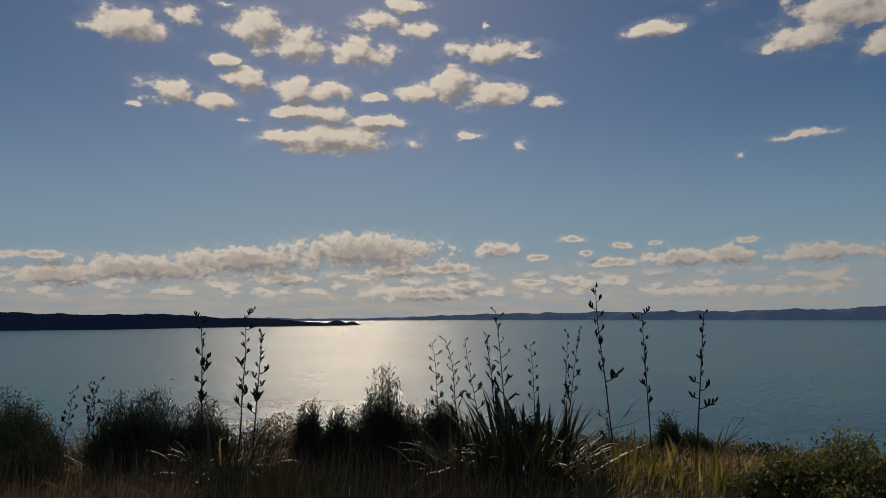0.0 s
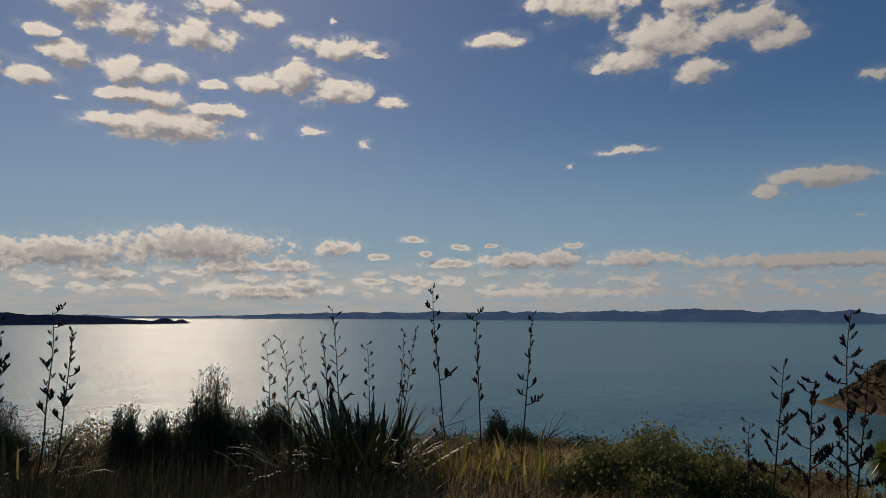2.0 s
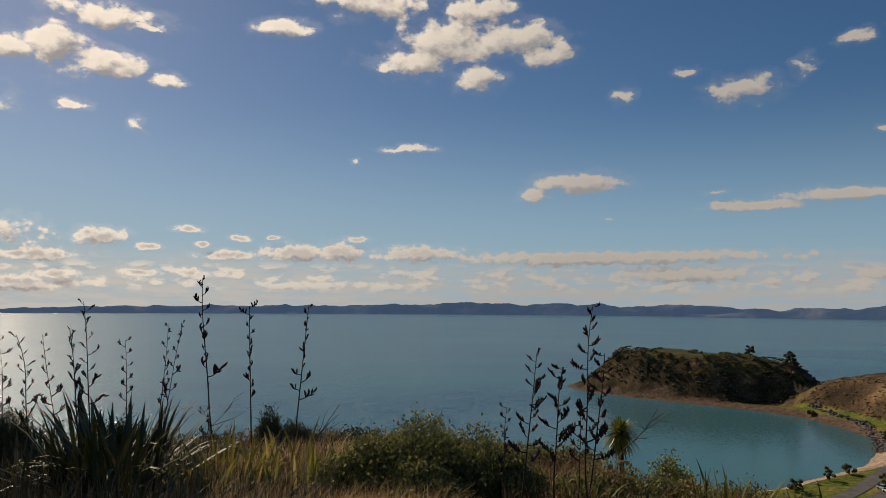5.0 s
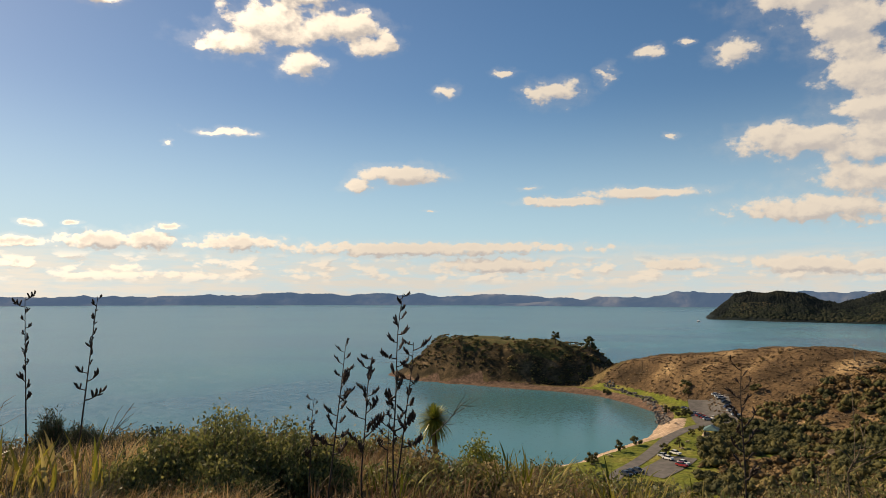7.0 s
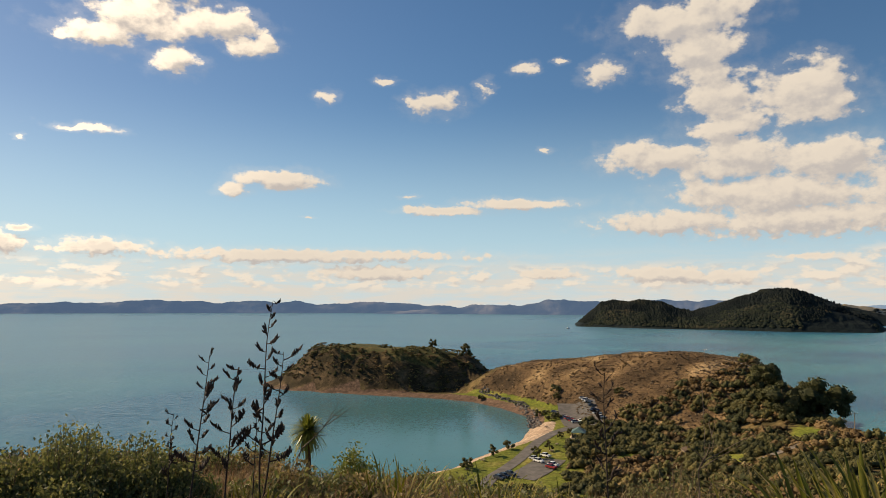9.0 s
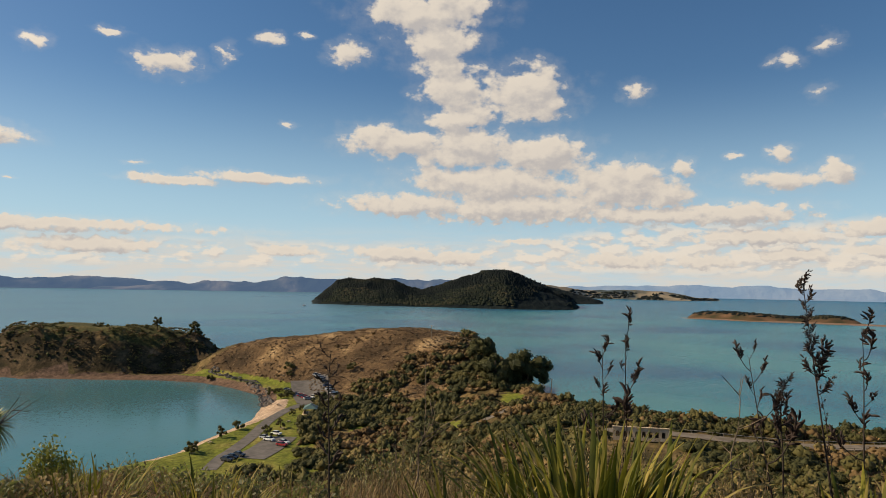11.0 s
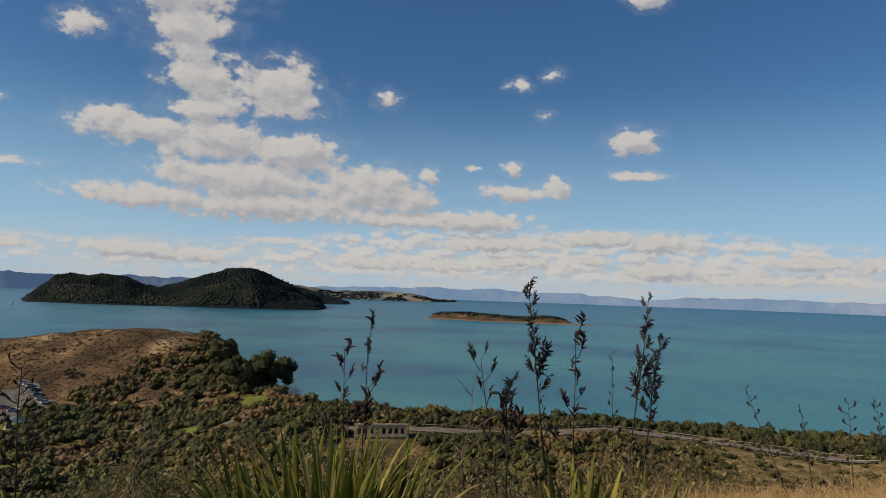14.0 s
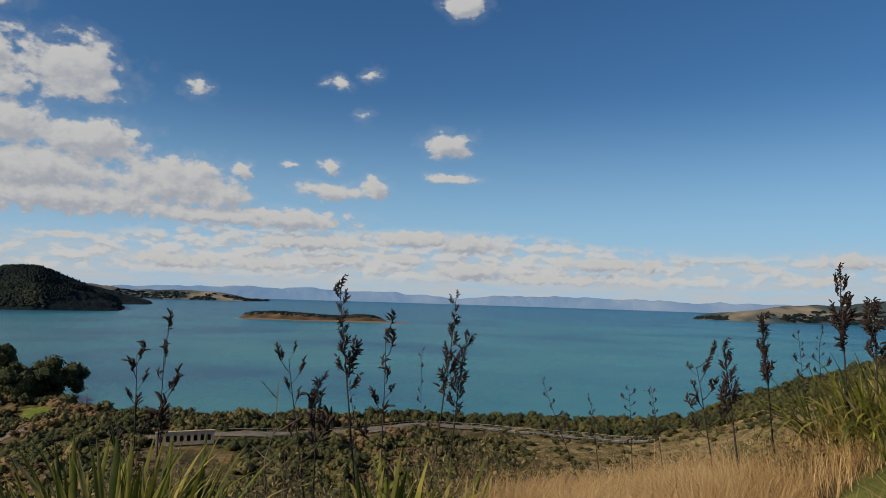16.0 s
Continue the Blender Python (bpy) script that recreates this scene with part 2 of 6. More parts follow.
# low cumulus stand in rows above the horizon, thickest over the channel
low_form = wnoise(wvec("MULTIPLY", flat, (0.62, 1.35, 1.0)), 0.8, 6, 0.5).outputs["Fac"]
low_above = wnoise(wvec("MULTIPLY", wvec("ADD", flat, (-0.25, 0.32, 0.0)), (0.62, 1.35, 1.0)), 0.8, 6, 0.5).outputs["Fac"]
channel = wmath("MULTIPLY", wramp(azim, 78.0, 94.0), wmath("MULTIPLY_ADD", wramp(azim, 116.0, 132.0), -0.75, 1.0))
row_top = wmath("MULTIPLY_ADD", channel, 1.9, 3.0)
low_cover = wmath("MULTIPLY", wramp(wmath("ADD", low_form, wmath("MULTIPLY", channel, 0.085)), 0.47, 0.60), wramp(wmath("SUBTRACT", elev, row_top), 0.6, -0.6))
low_cover = wmath("MULTIPLY", low_cover, wramp(elev, 0.7, 1.6))
low_lit = wramp(wmath("SUBTRACT", low_form, low_above), -0.11, 0.04)
hazed = wmix(bank, blue, wmix(glow, (0.52, 0.54, 0.55), (0.80, 0.78, 0.73)))
hazed = wmix(wmath("MULTIPLY", low_cover, 0.85), hazed, wmix(low_lit, wmix(glow, (0.46, 0.47, 0.49), (0.62, 0.61, 0.60)), wmix(glow, (0.63, 0.61, 0.575), (1.25, 1.16, 1.03))))
result = wmix(cover, hazed, white)
background = wnode("ShaderNodeBackground")
wt.links.new(result, background.inputs["Color"])
output = wnode("ShaderNodeOutputWorld")
wt.links.new(background.outputs[0], output.inputs["Surface"])


# ---- materials ----
def material(name, stops, scale=1.0, detail=5.0, rough=0.85, bump=0.3, bump_scale=None, island=0.0, objects=0.0, through=0.0, metal=0.0, big=0.0, stretch=(1, 1, 1)):
    """A principled surface whose colour runs over noise between the stops. big: a second, slower variation; island, objects: variation
    from piece to piece; through: light that leaves let through."""
    m = bpy.data.materials.new(name)
    m.use_nodes = True
    t = m.node_tree
    t.nodes.clear()
    out = t.nodes.new("ShaderNodeOutputMaterial")
    b = t.nodes.new("ShaderNodeBsdfPrincipled")
    b.inputs["Roughness"].default_value, b.inputs["Metallic"].default_value = rough, metal
    b.inputs["Specular IOR Level"].default_value = 0.08 if rough > 0.88 else 0.3 if rough > 0.6 else 0.5
    tc = t.nodes.new("ShaderNodeTexCoord")
    mp = t.nodes.new("ShaderNodeMapping")
    mp.inputs["Scale"].default_value = stretch
    t.links.new(tc.outputs["Object"], mp.inputs["Vector"])
    n = t.nodes.new("ShaderNodeTexNoise")
    n.inputs["Scale"].default_value, n.inputs["Detail"].default_value = scale, detail
    t.links.new(mp.outputs[0], n.inputs["Vector"])
    value = n.outputs["Fac"]

    def add(v, amount, source):
        mm = t.nodes.new("ShaderNodeMath")
        mm.operation = "MULTIPLY_ADD"
        mm.inputs[1].default_value = amount
        t.links.new(source, mm.inputs[0])
        sub = t.nodes.new("ShaderNodeMath")
        sub.operation = "SUBTRACT"
        sub.inputs[1].default_value = amount / 2
        t.links.new(v, mm.inputs[2])
        t.links.new(mm.outputs[0], sub.inputs[0])
        return sub.outputs[0]

    if big:
        n2 = t.nodes.new("ShaderNodeTexNoise")
        n2.inputs["Scale"].default_value, n2.inputs["Detail"].default_value = scale * 0.12, 3
        t.links.new(mp.outputs[0], n2.inputs["Vector"])
        value = add(value, big, n2.outputs["Fac"])
    if island:
        value = add(value, island, t.nodes.new("ShaderNodeNewGeometry").outputs["Random Per Island"])
    if objects:
        value = add(value, objects, t.nodes.new("ShaderNodeObjectInfo").outputs["Random"])
    r = t.nodes.new("ShaderNodeValToRGB")
    r.color_ramp.elements.remove(r.color_ramp.elements[0])
    for i, (pos, col) in enumerate(stops):
        e = r.color_ramp.elements[0] if i == 0 else r.color_ramp.elements.new(pos)
        e.position, e.color = pos, (*col, 1)
    t.links.new(value, r.inputs[0])
    t.links.new(r.outputs[0], b.inputs["Base Color"])
    if bump:
        bn = t.nodes.new("ShaderNodeTexNoise")
        bn.inputs["Scale"].default_value, bn.inputs["Detail"].default_value = bump_scale or scale * 2.5, 4
        t.links.new(mp.outputs[0], bn.inputs["Vector"])
        bp = t.nodes.new("ShaderNodeBump")
        bp.inputs["Strength"].default_value, bp.inputs["Distance"].default_value = bump, 0.4 / (bump_scale or scale * 2.5)
        t.links.new(bn.outputs["Fac"], bp.inputs["Height"])
        t.links.new(bp.outputs[0], b.inputs["Normal"])
    last = b.outputs[0]
    if through:
        tr = t.nodes.new("ShaderNodeBsdfTranslucent")
        t.links.new(r.outputs[0], tr.inputs["Color"])
        mx = t.nodes.new("ShaderNodeMixShader")
        mx.inputs[0].default_value = through
        t.links.new(last, mx.inputs[1])
        t.links.new(tr.outputs[0], mx.inputs[2])
        last = mx.outputs[0]
    t.links.new(last, out.inputs[0])
    return m


def sea_material():
    m = material("sea_water", [(0.34, (0.010, 0.095, 0.168)), (0.46, (0.020, 0.150, 0.200)), (0.62, (0.040, 0.192, 0.216))], 0.0045, 5, 0.27, 0, big=0.7)
    t = m.node_tree
    b = next(n for n in t.nodes if n.type == "BSDF_PRINCIPLED")
    b.inputs["IOR"].default_value = 1.33
    b.inputs["Specular IOR Level"].default_value = 0.47
    tc = next(n for n in t.nodes if n.type == "TEX_COORD")
    # the bay is shallow over pale sand
    ramp = next(n for n in t.nodes if n.type == "VALTORGB")
    near = t.nodes.new("ShaderNodeVectorMath")
    near.operation = "DISTANCE"
    t.links.new(tc.outputs["Object"], near.inputs[0])
    near.inputs[1].default_value = (285, 215, 0)
    fade = t.nodes.new("ShaderNodeMapRange")
    t.links.new(near.outputs["Value"], fade.inputs["Value"])
    for k, v in (("From Min", 150.0), ("From Max", 60.0), ("To Max", 0.6)):
        fade.inputs[k].default_value = v
    mix = t.nodes.new("ShaderNodeMix")
    mix.data_type = "RGBA"
    t.links.new(fade.outputs["Result"], mix.inputs[0])
    t.links.new(ramp.outputs[0], mix.inputs[6])
    mix.inputs[7].default_value = (0.07, 0.165, 0.155, 1)
    # sun glare to the north and west, put into the colour as paler grey
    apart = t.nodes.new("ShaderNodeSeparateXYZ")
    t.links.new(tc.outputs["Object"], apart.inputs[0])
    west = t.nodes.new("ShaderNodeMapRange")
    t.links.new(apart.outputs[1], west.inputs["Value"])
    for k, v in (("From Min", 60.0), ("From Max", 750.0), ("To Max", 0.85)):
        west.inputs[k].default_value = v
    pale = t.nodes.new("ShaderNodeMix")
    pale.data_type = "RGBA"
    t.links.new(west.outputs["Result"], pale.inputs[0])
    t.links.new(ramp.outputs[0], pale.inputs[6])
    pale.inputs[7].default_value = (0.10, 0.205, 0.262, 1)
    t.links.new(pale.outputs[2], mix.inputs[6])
    # deeper blue water out in the channel, in streaks
    far = t.nodes.new("ShaderNodeVectorMath")
    far.operation = "DISTANCE"
    t.links.new(tc.outputs["Object"], far.inputs[0])
    far.inputs[1].default_value = (3300, -1300, 0)
    streak = t.nodes.new("ShaderNodeTexNoise")
    streak.inputs["Scale"].default_value, streak.inputs["Detail"].default_value = 0.0035, 5
    lie = t.nodes.new("ShaderNodeMapping")
    lie.inputs["Rotation"].default_value = (0, 0, radians(-68))
    lie.inputs["Scale"].default_value = (0.25, 1.3, 1)
    t.links.new(tc.outputs["Object"], lie.inputs["Vector"])
    t.links.new(lie.outputs[0], streak.inputs["Vector"])
    add = t.nodes.new("ShaderNodeMath")
    add.operation = "MULTIPLY_ADD"
    t.links.new(streak.outputs["Fac"], add.inputs[0])
    add.inputs[1].default_value = 2600
    t.links.new(far.outputs["Value"], add.inputs[2])
    deep = t.nodes.new("ShaderNodeMapRange")
    t.links.new(add.outputs[0], deep.inputs["Value"])
    for k, v in (("From Min", 3900.0), ("From Max", 2700.0), ("To Max", 0.75)):
        deep.inputs[k].default_value = v
    blue_mix = t.nodes.new("ShaderNodeMix")
    blue_mix.data_type = "RGBA"
    t.links.new(deep.outputs["Result"], blue_mix.inputs[0])
    t.links.new(mix.outputs[2], blue_mix.inputs[6])
    blue_mix.inputs[7].default_value = (0.014, 0.115, 0.215, 1)
    t.links.new(blue_mix.outputs[2], b.inputs["Base Color"])
    # cloudy water: part of the light comes back from below the surface
    body = t.nodes.new("ShaderNodeBsdfDiffuse")
    t.links.new(blue_mix.outputs[2], body.inputs["Color"])
    both = t.nodes.new("ShaderNodeMixShader")
    both.inputs[0].default_value = 0.25
    t.links.new(b.outputs[0], both.inputs[1])
    t.links.new(body.outputs[0], both.inputs[2])
    t.links.new(both.outputs[0], next(n for n in t.nodes if n.type == "OUTPUT_MATERIAL").inputs[0])
    # ripples too small to model tilt the surface this way and that
    tilt = None
    for scale, steep in ((0.09, 0.3), (0.5, 1.3), (2.1, 2.3)):
        n = t.nodes.new("ShaderNodeTexNoise")
        n.inputs["Scale"].default_value, n.inputs["Detail"].default_value = scale, 3
        t.links.new(tc.outputs["Object"], n.inputs["Vector"])
        v = t.nodes.new("ShaderNodeVectorMath")
        v.operation = "MULTIPLY_ADD"
        t.links.new(n.outputs["Color"], v.inputs[0])
        v.inputs[1].default_value = (steep, steep, 0.0)
        v.inputs[2].default_value = (-steep / 2, -steep / 2, 0.5)
        if tilt is None:
            tilt = v.outputs[0]
        else:
            a = t.nodes.new("ShaderNodeVectorMath")
            a.operation = "ADD"
            t.links.new(tilt, a.inputs[0])
            t.links.new(v.outputs[0], a.inputs[1])
            tilt = a.outputs[0]
    unit = t.nodes.new("ShaderNodeVectorMath")
    unit.operation = "NORMALIZE"
    t.links.new(tilt, unit.inputs[0])
    # the sheltered bay lies almost calm
    shine = t.nodes.new("ShaderNodeMapRange")
    t.links.new(fade.outputs["Result"], shine.inputs["Value"])
    for k, v in (("From Max", 0.6), ("To Min", 0.25), ("To Max", 0.12)):
        shine.inputs[k].default_value = v
    t.links.new(shine.outputs["Result"], b.inputs["Roughness"])
    calm = t.nodes.new("ShaderNodeMix")
    calm.data_type = "VECTOR"
    t.links.new(fade.outputs["Result"], calm.inputs[0])
    t.links.new(unit.outputs[0], calm.inputs[4])
    calm.inputs[5].default_value = (0.0, 0.0, 5.0)
    level = t.nodes.new("ShaderNodeVectorMath")
    level.operation = "NORMALIZE"
    t.links.new(calm.outputs[1], level.inputs[0])
    t.links.new(level.outputs[0], b.inputs["Normal"])
    return m


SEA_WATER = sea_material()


def ground_material():
    """The ground's surfaces, laid over one another where the land changes: each has its own cover, with a ragged edge."""
    m = bpy.data.materials.new("ground_cover")
    m.use_nodes = True
    t = m.node_tree
    b = next(n for n in t.nodes if n.type == "BSDF_PRINCIPLED")
    b.inputs["Roughness"].default_value, b.inputs["Specular IOR Level"].default_value = 0.95, 0.1
    tc = t.nodes.new("ShaderNodeTexCoord")

    def noise_of(scale, detail=6):
        n = t.nodes.new("ShaderNodeTexNoise")
        n.inputs["Scale"].default_value, n.inputs["Detail"].default_value = scale, detail
        t.links.new(tc.outputs["Object"], n.inputs["Vector"])
        return n.outputs["Fac"]

    def ramp(source, stops):
        r = t.nodes.new("ShaderNodeValToRGB")
        r.color_ramp.elements.remove(r.color_ramp.elements[0])
        for i, (pos, col) in enumerate(stops):
            e = r.color_ramp.elements[0] if i == 0 else r.color_ramp.elements.new(pos)
            e.position, e.color = pos, (*col, 1)
        t.links.new(source, r.inputs[0])
        return r.outputs[0]

    colour = ramp(noise_of(0.9, 8), [(0.3, (0.07, 0.05, 0.025)), (0.5, (0.17, 0.115, 0.05)), (0.7, (0.26, 0.18, 0.08))])
    ragged = noise_of(0.22, 5)
    covers = (("bush", 0.10, [(0.3, (0.045, 0.038, 0.017)), (0.5, (0.105, 0.078, 0.034)), (0.7, (0.24, 0.165, 0.075))]),
              ("dry", 0.045, [(0.32, (0.05, 0.034, 0.020)), (0.46, (0.118, 0.075, 0.040)), (0.57, (0.22, 0.142, 0.072)), (0.70, (0.40, 0.275, 0.145))]),
              ("lawn", 0.06, [(0.3, (0.08, 0.11, 0.018)), (0.5, (0.155, 0.172, 0.03)), (0.7, (0.26, 0.215, 0.065))]),
              ("sand", 0.15, [(0.3, (0.36, 0.255, 0.175)), (0.7, (0.52, 0.39, 0.28))]),
              ("stone", 0.3, [(0.3, (0.075, 0.048, 0.034)), (0.7, (0.20, 0.128, 0.088))]),
              ("bank", 0.10, [(0.32, (0.022, 0.019, 0.010)), (0.5, (0.055, 0.040, 0.021)), (0.62, (0.12, 0.082, 0.045)), (0.75, (0.21, 0.145, 0.085))]),
              ("gold", 0.25, [(0.3, (0.085, 0.064, 0.027)), (0.5, (0.19, 0.138, 0.058)), (0.7, (0.34, 0.25, 0.115))]),
              ("turf", 0.12, [(0.3, (0.042, 0.046, 0.017)), (0.5, (0.075, 0.074, 0.028)), (0.7, (0.13, 0.105, 0.045))]),
              ("mown", 1.5, [(0.3, (0.07, 0.085, 0.02)), (0.7, (0.17, 0.165, 0.045))]))
    for name, scale, stops in covers:
        a = t.nodes.new("ShaderNodeAttribute")
        a.attribute_name = name
        add = t.nodes.new("ShaderNodeMath")
        add.operation = "MULTIPLY_ADD"
        t.links.new(ragged, add.inputs[0])
        add.inputs[1].default_value = 0.9
        t.links.new(a.outputs["Fac"], add.inputs[2])
        r = t.nodes.new("ShaderNodeMapRange")
        t.links.new(add.outputs[0], r.inputs["Value"])
        r.inputs["From Min"].default_value, r.inputs["From Max"].default_value = 0.88, 1.02
        mix = t.nodes.new("ShaderNodeMix")
        mix.data_type = "RGBA"
        t.links.new(r.outputs["Result"], mix.inputs[0])
        t.links.new(colour, mix.inputs[6])
        t.links.new(ramp(noise_of(scale, 8), stops), mix.inputs[7])
        colour = mix.outputs[2]
    # tufts and bare patches, a metre or so across
    tufts = t.nodes.new("ShaderNodeMapRange")
    t.links.new(noise_of(0.7, 8), tufts.inputs["Value"])
    tufts.inputs["From Min"].default_value, tufts.inputs["From Max"].default_value = 0.3, 0.7
    tufts.inputs["To Min"].default_value, tufts.inputs["To Max"].default_value = 0.55, 1.3
    patch = t.nodes.new("ShaderNodeVectorMath")
    patch.operation = "SCALE"
    t.links.new(colour, patch.inputs[0])
    t.links.new(tufts.outputs["Result"], patch.inputs["Scale"])
    t.links.new(patch.outputs[0], b.inputs["Base Color"])
    bp = t.nodes.new("ShaderNodeBump")
    bp.inputs["Strength"].default_value, bp.inputs["Distance"].default_value = 0.7, 0.6
    t.links.new(noise_of(0.6, 8), bp.inputs["Height"])
    t.links.new(bp.outputs[0], b.inputs["Normal"])
    return m


GROUND_COVER = ground_material()
MUD_SHORE = material("stony_shore", [(0.3, (0.14, 0.09, 0.06)), (0.7, (0.30, 0.20, 0.14))], 0.3, 6, 0.9, 0.6, 1.5)
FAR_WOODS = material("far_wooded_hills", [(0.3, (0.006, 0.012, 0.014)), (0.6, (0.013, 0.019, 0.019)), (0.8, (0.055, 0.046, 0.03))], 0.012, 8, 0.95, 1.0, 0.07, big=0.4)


# ---- mesh tools ----
def mesh_from(name, verts, faces, mats, smooth=False, index=None):
    """A mesh from an array of corners and one or more arrays of triangles or quads."""
    me = bpy.data.meshes.new(name)
    if not isinstance(faces, (list, tuple)):
        faces = [faces]
    faces = [np.asarray(f, dtype=np.int32) for f in faces if len(f)]
    verts = np.asarray(verts, dtype=np.float32)
    me.vertices.add(len(verts))
    me.vertices.foreach_set("co", verts.ravel())
    loops = np.concatenate([f.ravel() for f in faces])
    sizes = np.concatenate([np.full(len(f), f.shape[1], dtype=np.int32) for f in faces])
    me.loops.add(len(loops))
    me.loops.foreach_set("vertex_index", loops)
    me.polygons.add(len(sizes))
    me.polygons.foreach_set("loop_start", np.concatenate(([0], np.cumsum(sizes)[:-1])).astype(np.int32))
    if index is not None:
        me.polygons.foreach_set("material_index", np.asarray(index, dtype=np.int32))
    me.polygons.foreach_set("use_smooth", np.full(len(sizes), smooth))
    for m in mats if isinstance(mats, (list, tuple)) else [mats]:
        me.materials.append(m)
    me.update(calc_edges=True)
    me.validate()
    return me


class Shape:
    """Corners and faces that are gathered piece by piece and become one mesh."""

    def __init__(self):
        self.v, self.t, self.q, self.n = [], [], [], 0

    def add(self, v, f):
        v, f = np.asarray(v, dtype=float).reshape(-1, 3), np.asarray(f, dtype=int)
        self.v.append(v)
        (self.t if f.shape[1] == 3 else self.q).append(f + self.n)
        self.n += len(v)
        return self

    def box(self, size, at=(0, 0, 0), taper=1.0, m=None):
        sx, sy, sz = (s / 2 for s in size)
        v = np.array([(x * sx * (taper if z > 0 else 1), y * sy * (taper if z > 0 else 1), z * sz) for z in (-1, 1) for y in (-1, 1) for x in (-1, 1)])
        if m is not None:
            v = v @ np.array(m.to_3x3()).T
        return self.add(v + np.array(at), [(0, 2, 3, 1), (4, 5, 7, 6), (0, 1, 5, 4), (2, 6, 7, 3), (0, 4, 6, 2), (1, 3, 7, 5)])

    def tube(self, path, radii, sides=6):
        path = np.asarray(path, dtype=float)
        n = len(path)
        radii = np.broadcast_to(np.asarray(radii, dtype=float), (n,))
        tang = np.gradient(path, axis=0)
        tang /= np.linalg.norm(tang, axis=1, keepdims=True) + 1e-9
        ref = np.where(np.abs(tang[:, 2:3]) > 0.9, np.array([[1.0, 0, 0]]), np.array([[0, 0, 1.0]]))
        a = np.cross(tang, ref)
        a /= np.linalg.norm(a, axis=1, keepdims=True) + 1e-9
        b = np.cross(tang, a)
        ang = np.arange(sides) * 2 * math.pi / sides
        ring = path[:, None] + radii[:, None, None] * (a[:, None] * np.cos(ang)[None, :, None] + b[:, None] * np.sin(ang)[None, :, None])
        i, j = np.meshgrid(np.arange(n - 1), np.arange(sides), indexing="ij")
        k = (j + 1) % sides
        f = np.stack([i * sides + j, i * sides + k, (i + 1) * sides + k, (i + 1) * sides + j], -1).reshape(-1, 4)
        return self.add(ring.reshape(-1, 3), f)

    def blob(self, at, radii, rng, rough=0.25, seg=8, rings=5):
        """A lumpy rounded stone or clump."""
        th = np.linspace(0.12, math.pi - 0.12, rings)
        ph = np.arange(seg) * 2 * math.pi / seg
        T, P = np.meshgrid(th, ph, indexing="ij")
        v = np.stack([np.sin(T) * np.cos(P), np.sin(T) * np.sin(P), np.cos(T)], -1).reshape(-1, 3)
        v = v * (1 + rough * (rng.random((len(v), 1)) - 0.5) * 2) * np.asarray(radii) + np.asarray(at)
        i, j = np.meshgrid(np.arange(rings - 1), np.arange(seg), indexing="ij")
        k = (j + 1) % seg
        f = np.stack([i * seg + j, (i + 1) * seg + j, (i + 1) * seg + k, i * seg + k], -1).reshape(-1, 4)
        top, bottom = v[:seg].mean(0), v[-seg:].mean(0)
        n = len(v)
        caps = [(n, s, (s + 1) % seg) for s in range(seg)] + [(n + 1, n - seg + (s + 1) % seg, n - seg + s) for s in range(seg)]
        v = np.vstack([v, top, bottom])
        self.v.append(v)
        self.q.append(f + self.n)
        self.t.append(np.array(caps) + self.n)
        self.n += len(v)
        return self

    def leaves(self, at, outward, length, width, rng, droop=0.3, jitter=0.8, shingle=False):
        """Many small pointed leaves: a kite of two triangles for each place."""
        at, n = np.asarray(at), len(at)
        d = np.asarray(outward) + (rng.random((n, 3)) - 0.5) * 2 * jitter
        if shingle:
            # leaves lie over the crown like scales, so that its form takes the light
            o = np.asarray(outward) + (rng.random((n, 3)) - 0.5) * jitter
            d = np.cross(o, rng.random((n, 3)) - 0.5) + 0.25 * o
            d /= np.linalg.norm(d, axis=1, keepdims=True) + 1e-9
            side = np.cross(d, o)
            at = at - d * length * 0.4
        else:
            side = np.cross(d, rng.random((n, 3)) - 0.5)
        d /= np.linalg.norm(d, axis=1, keepdims=True) + 1e-9
        side /= np.linalg.norm(side, axis=1, keepdims=True) + 1e-9
        size = (0.6 + 0.8 * rng.random((n, 1)))
        L, W = length * size, width * size
        mid = at + d * L * 0.5
        tip = at + d * L - np.array([0, 0, 1.0]) * L * droop
        v = np.stack([at, mid + side * W / 2, tip, mid - side * W / 2], 1).reshape(-1, 3)
        return self.add(v, np.arange(4 * n).reshape(-1, 4))

    def mesh(self, name, mat, smooth=False):
        v = np.concatenate(self.v)
        faces = [np.concatenate(x) for x in (self.q, self.t) if x]
        return mesh_from(name, v, faces, mat, smooth)


def part(name, shape, mat, parent, label="", smooth=False, m=None):
    """One mesh object under a thing or a part."""
    me = shape if isinstance(shape, bpy.types.Mesh) else shape.mesh(name, mat, smooth)
    ob = new(name, me)
    ob.parent = parent
    if m is not None:
        ob.matrix_basis = m
    if label:
        ob["label"] = label
    return ob


def thing(name, at, label, category, group="", kind="", turn=0.0):
    ob = new(name)
    ob.empty_display_size = 0.2
    ob.matrix_basis = pose(*at, 0, 0, turn)
    return tagged(ob, label, category, group, kind)


def single(name, shape, mat, label, category="", kind="", group="", smooth=False):
    ob = new(name, shape if isinstance(shape, bpy.types.Mesh) else shape.mesh(name, mat, smooth))
    return tagged(ob, label, category, group, kind)


def polar(az, dist, z=0.0):
    return (math.sin(radians(az)) * dist, math.cos(radians(az)) * dist, z)


def smooth01(x):
    x = np.clip(x, 0, 1)
    return x * x * (3 - 2 * x)


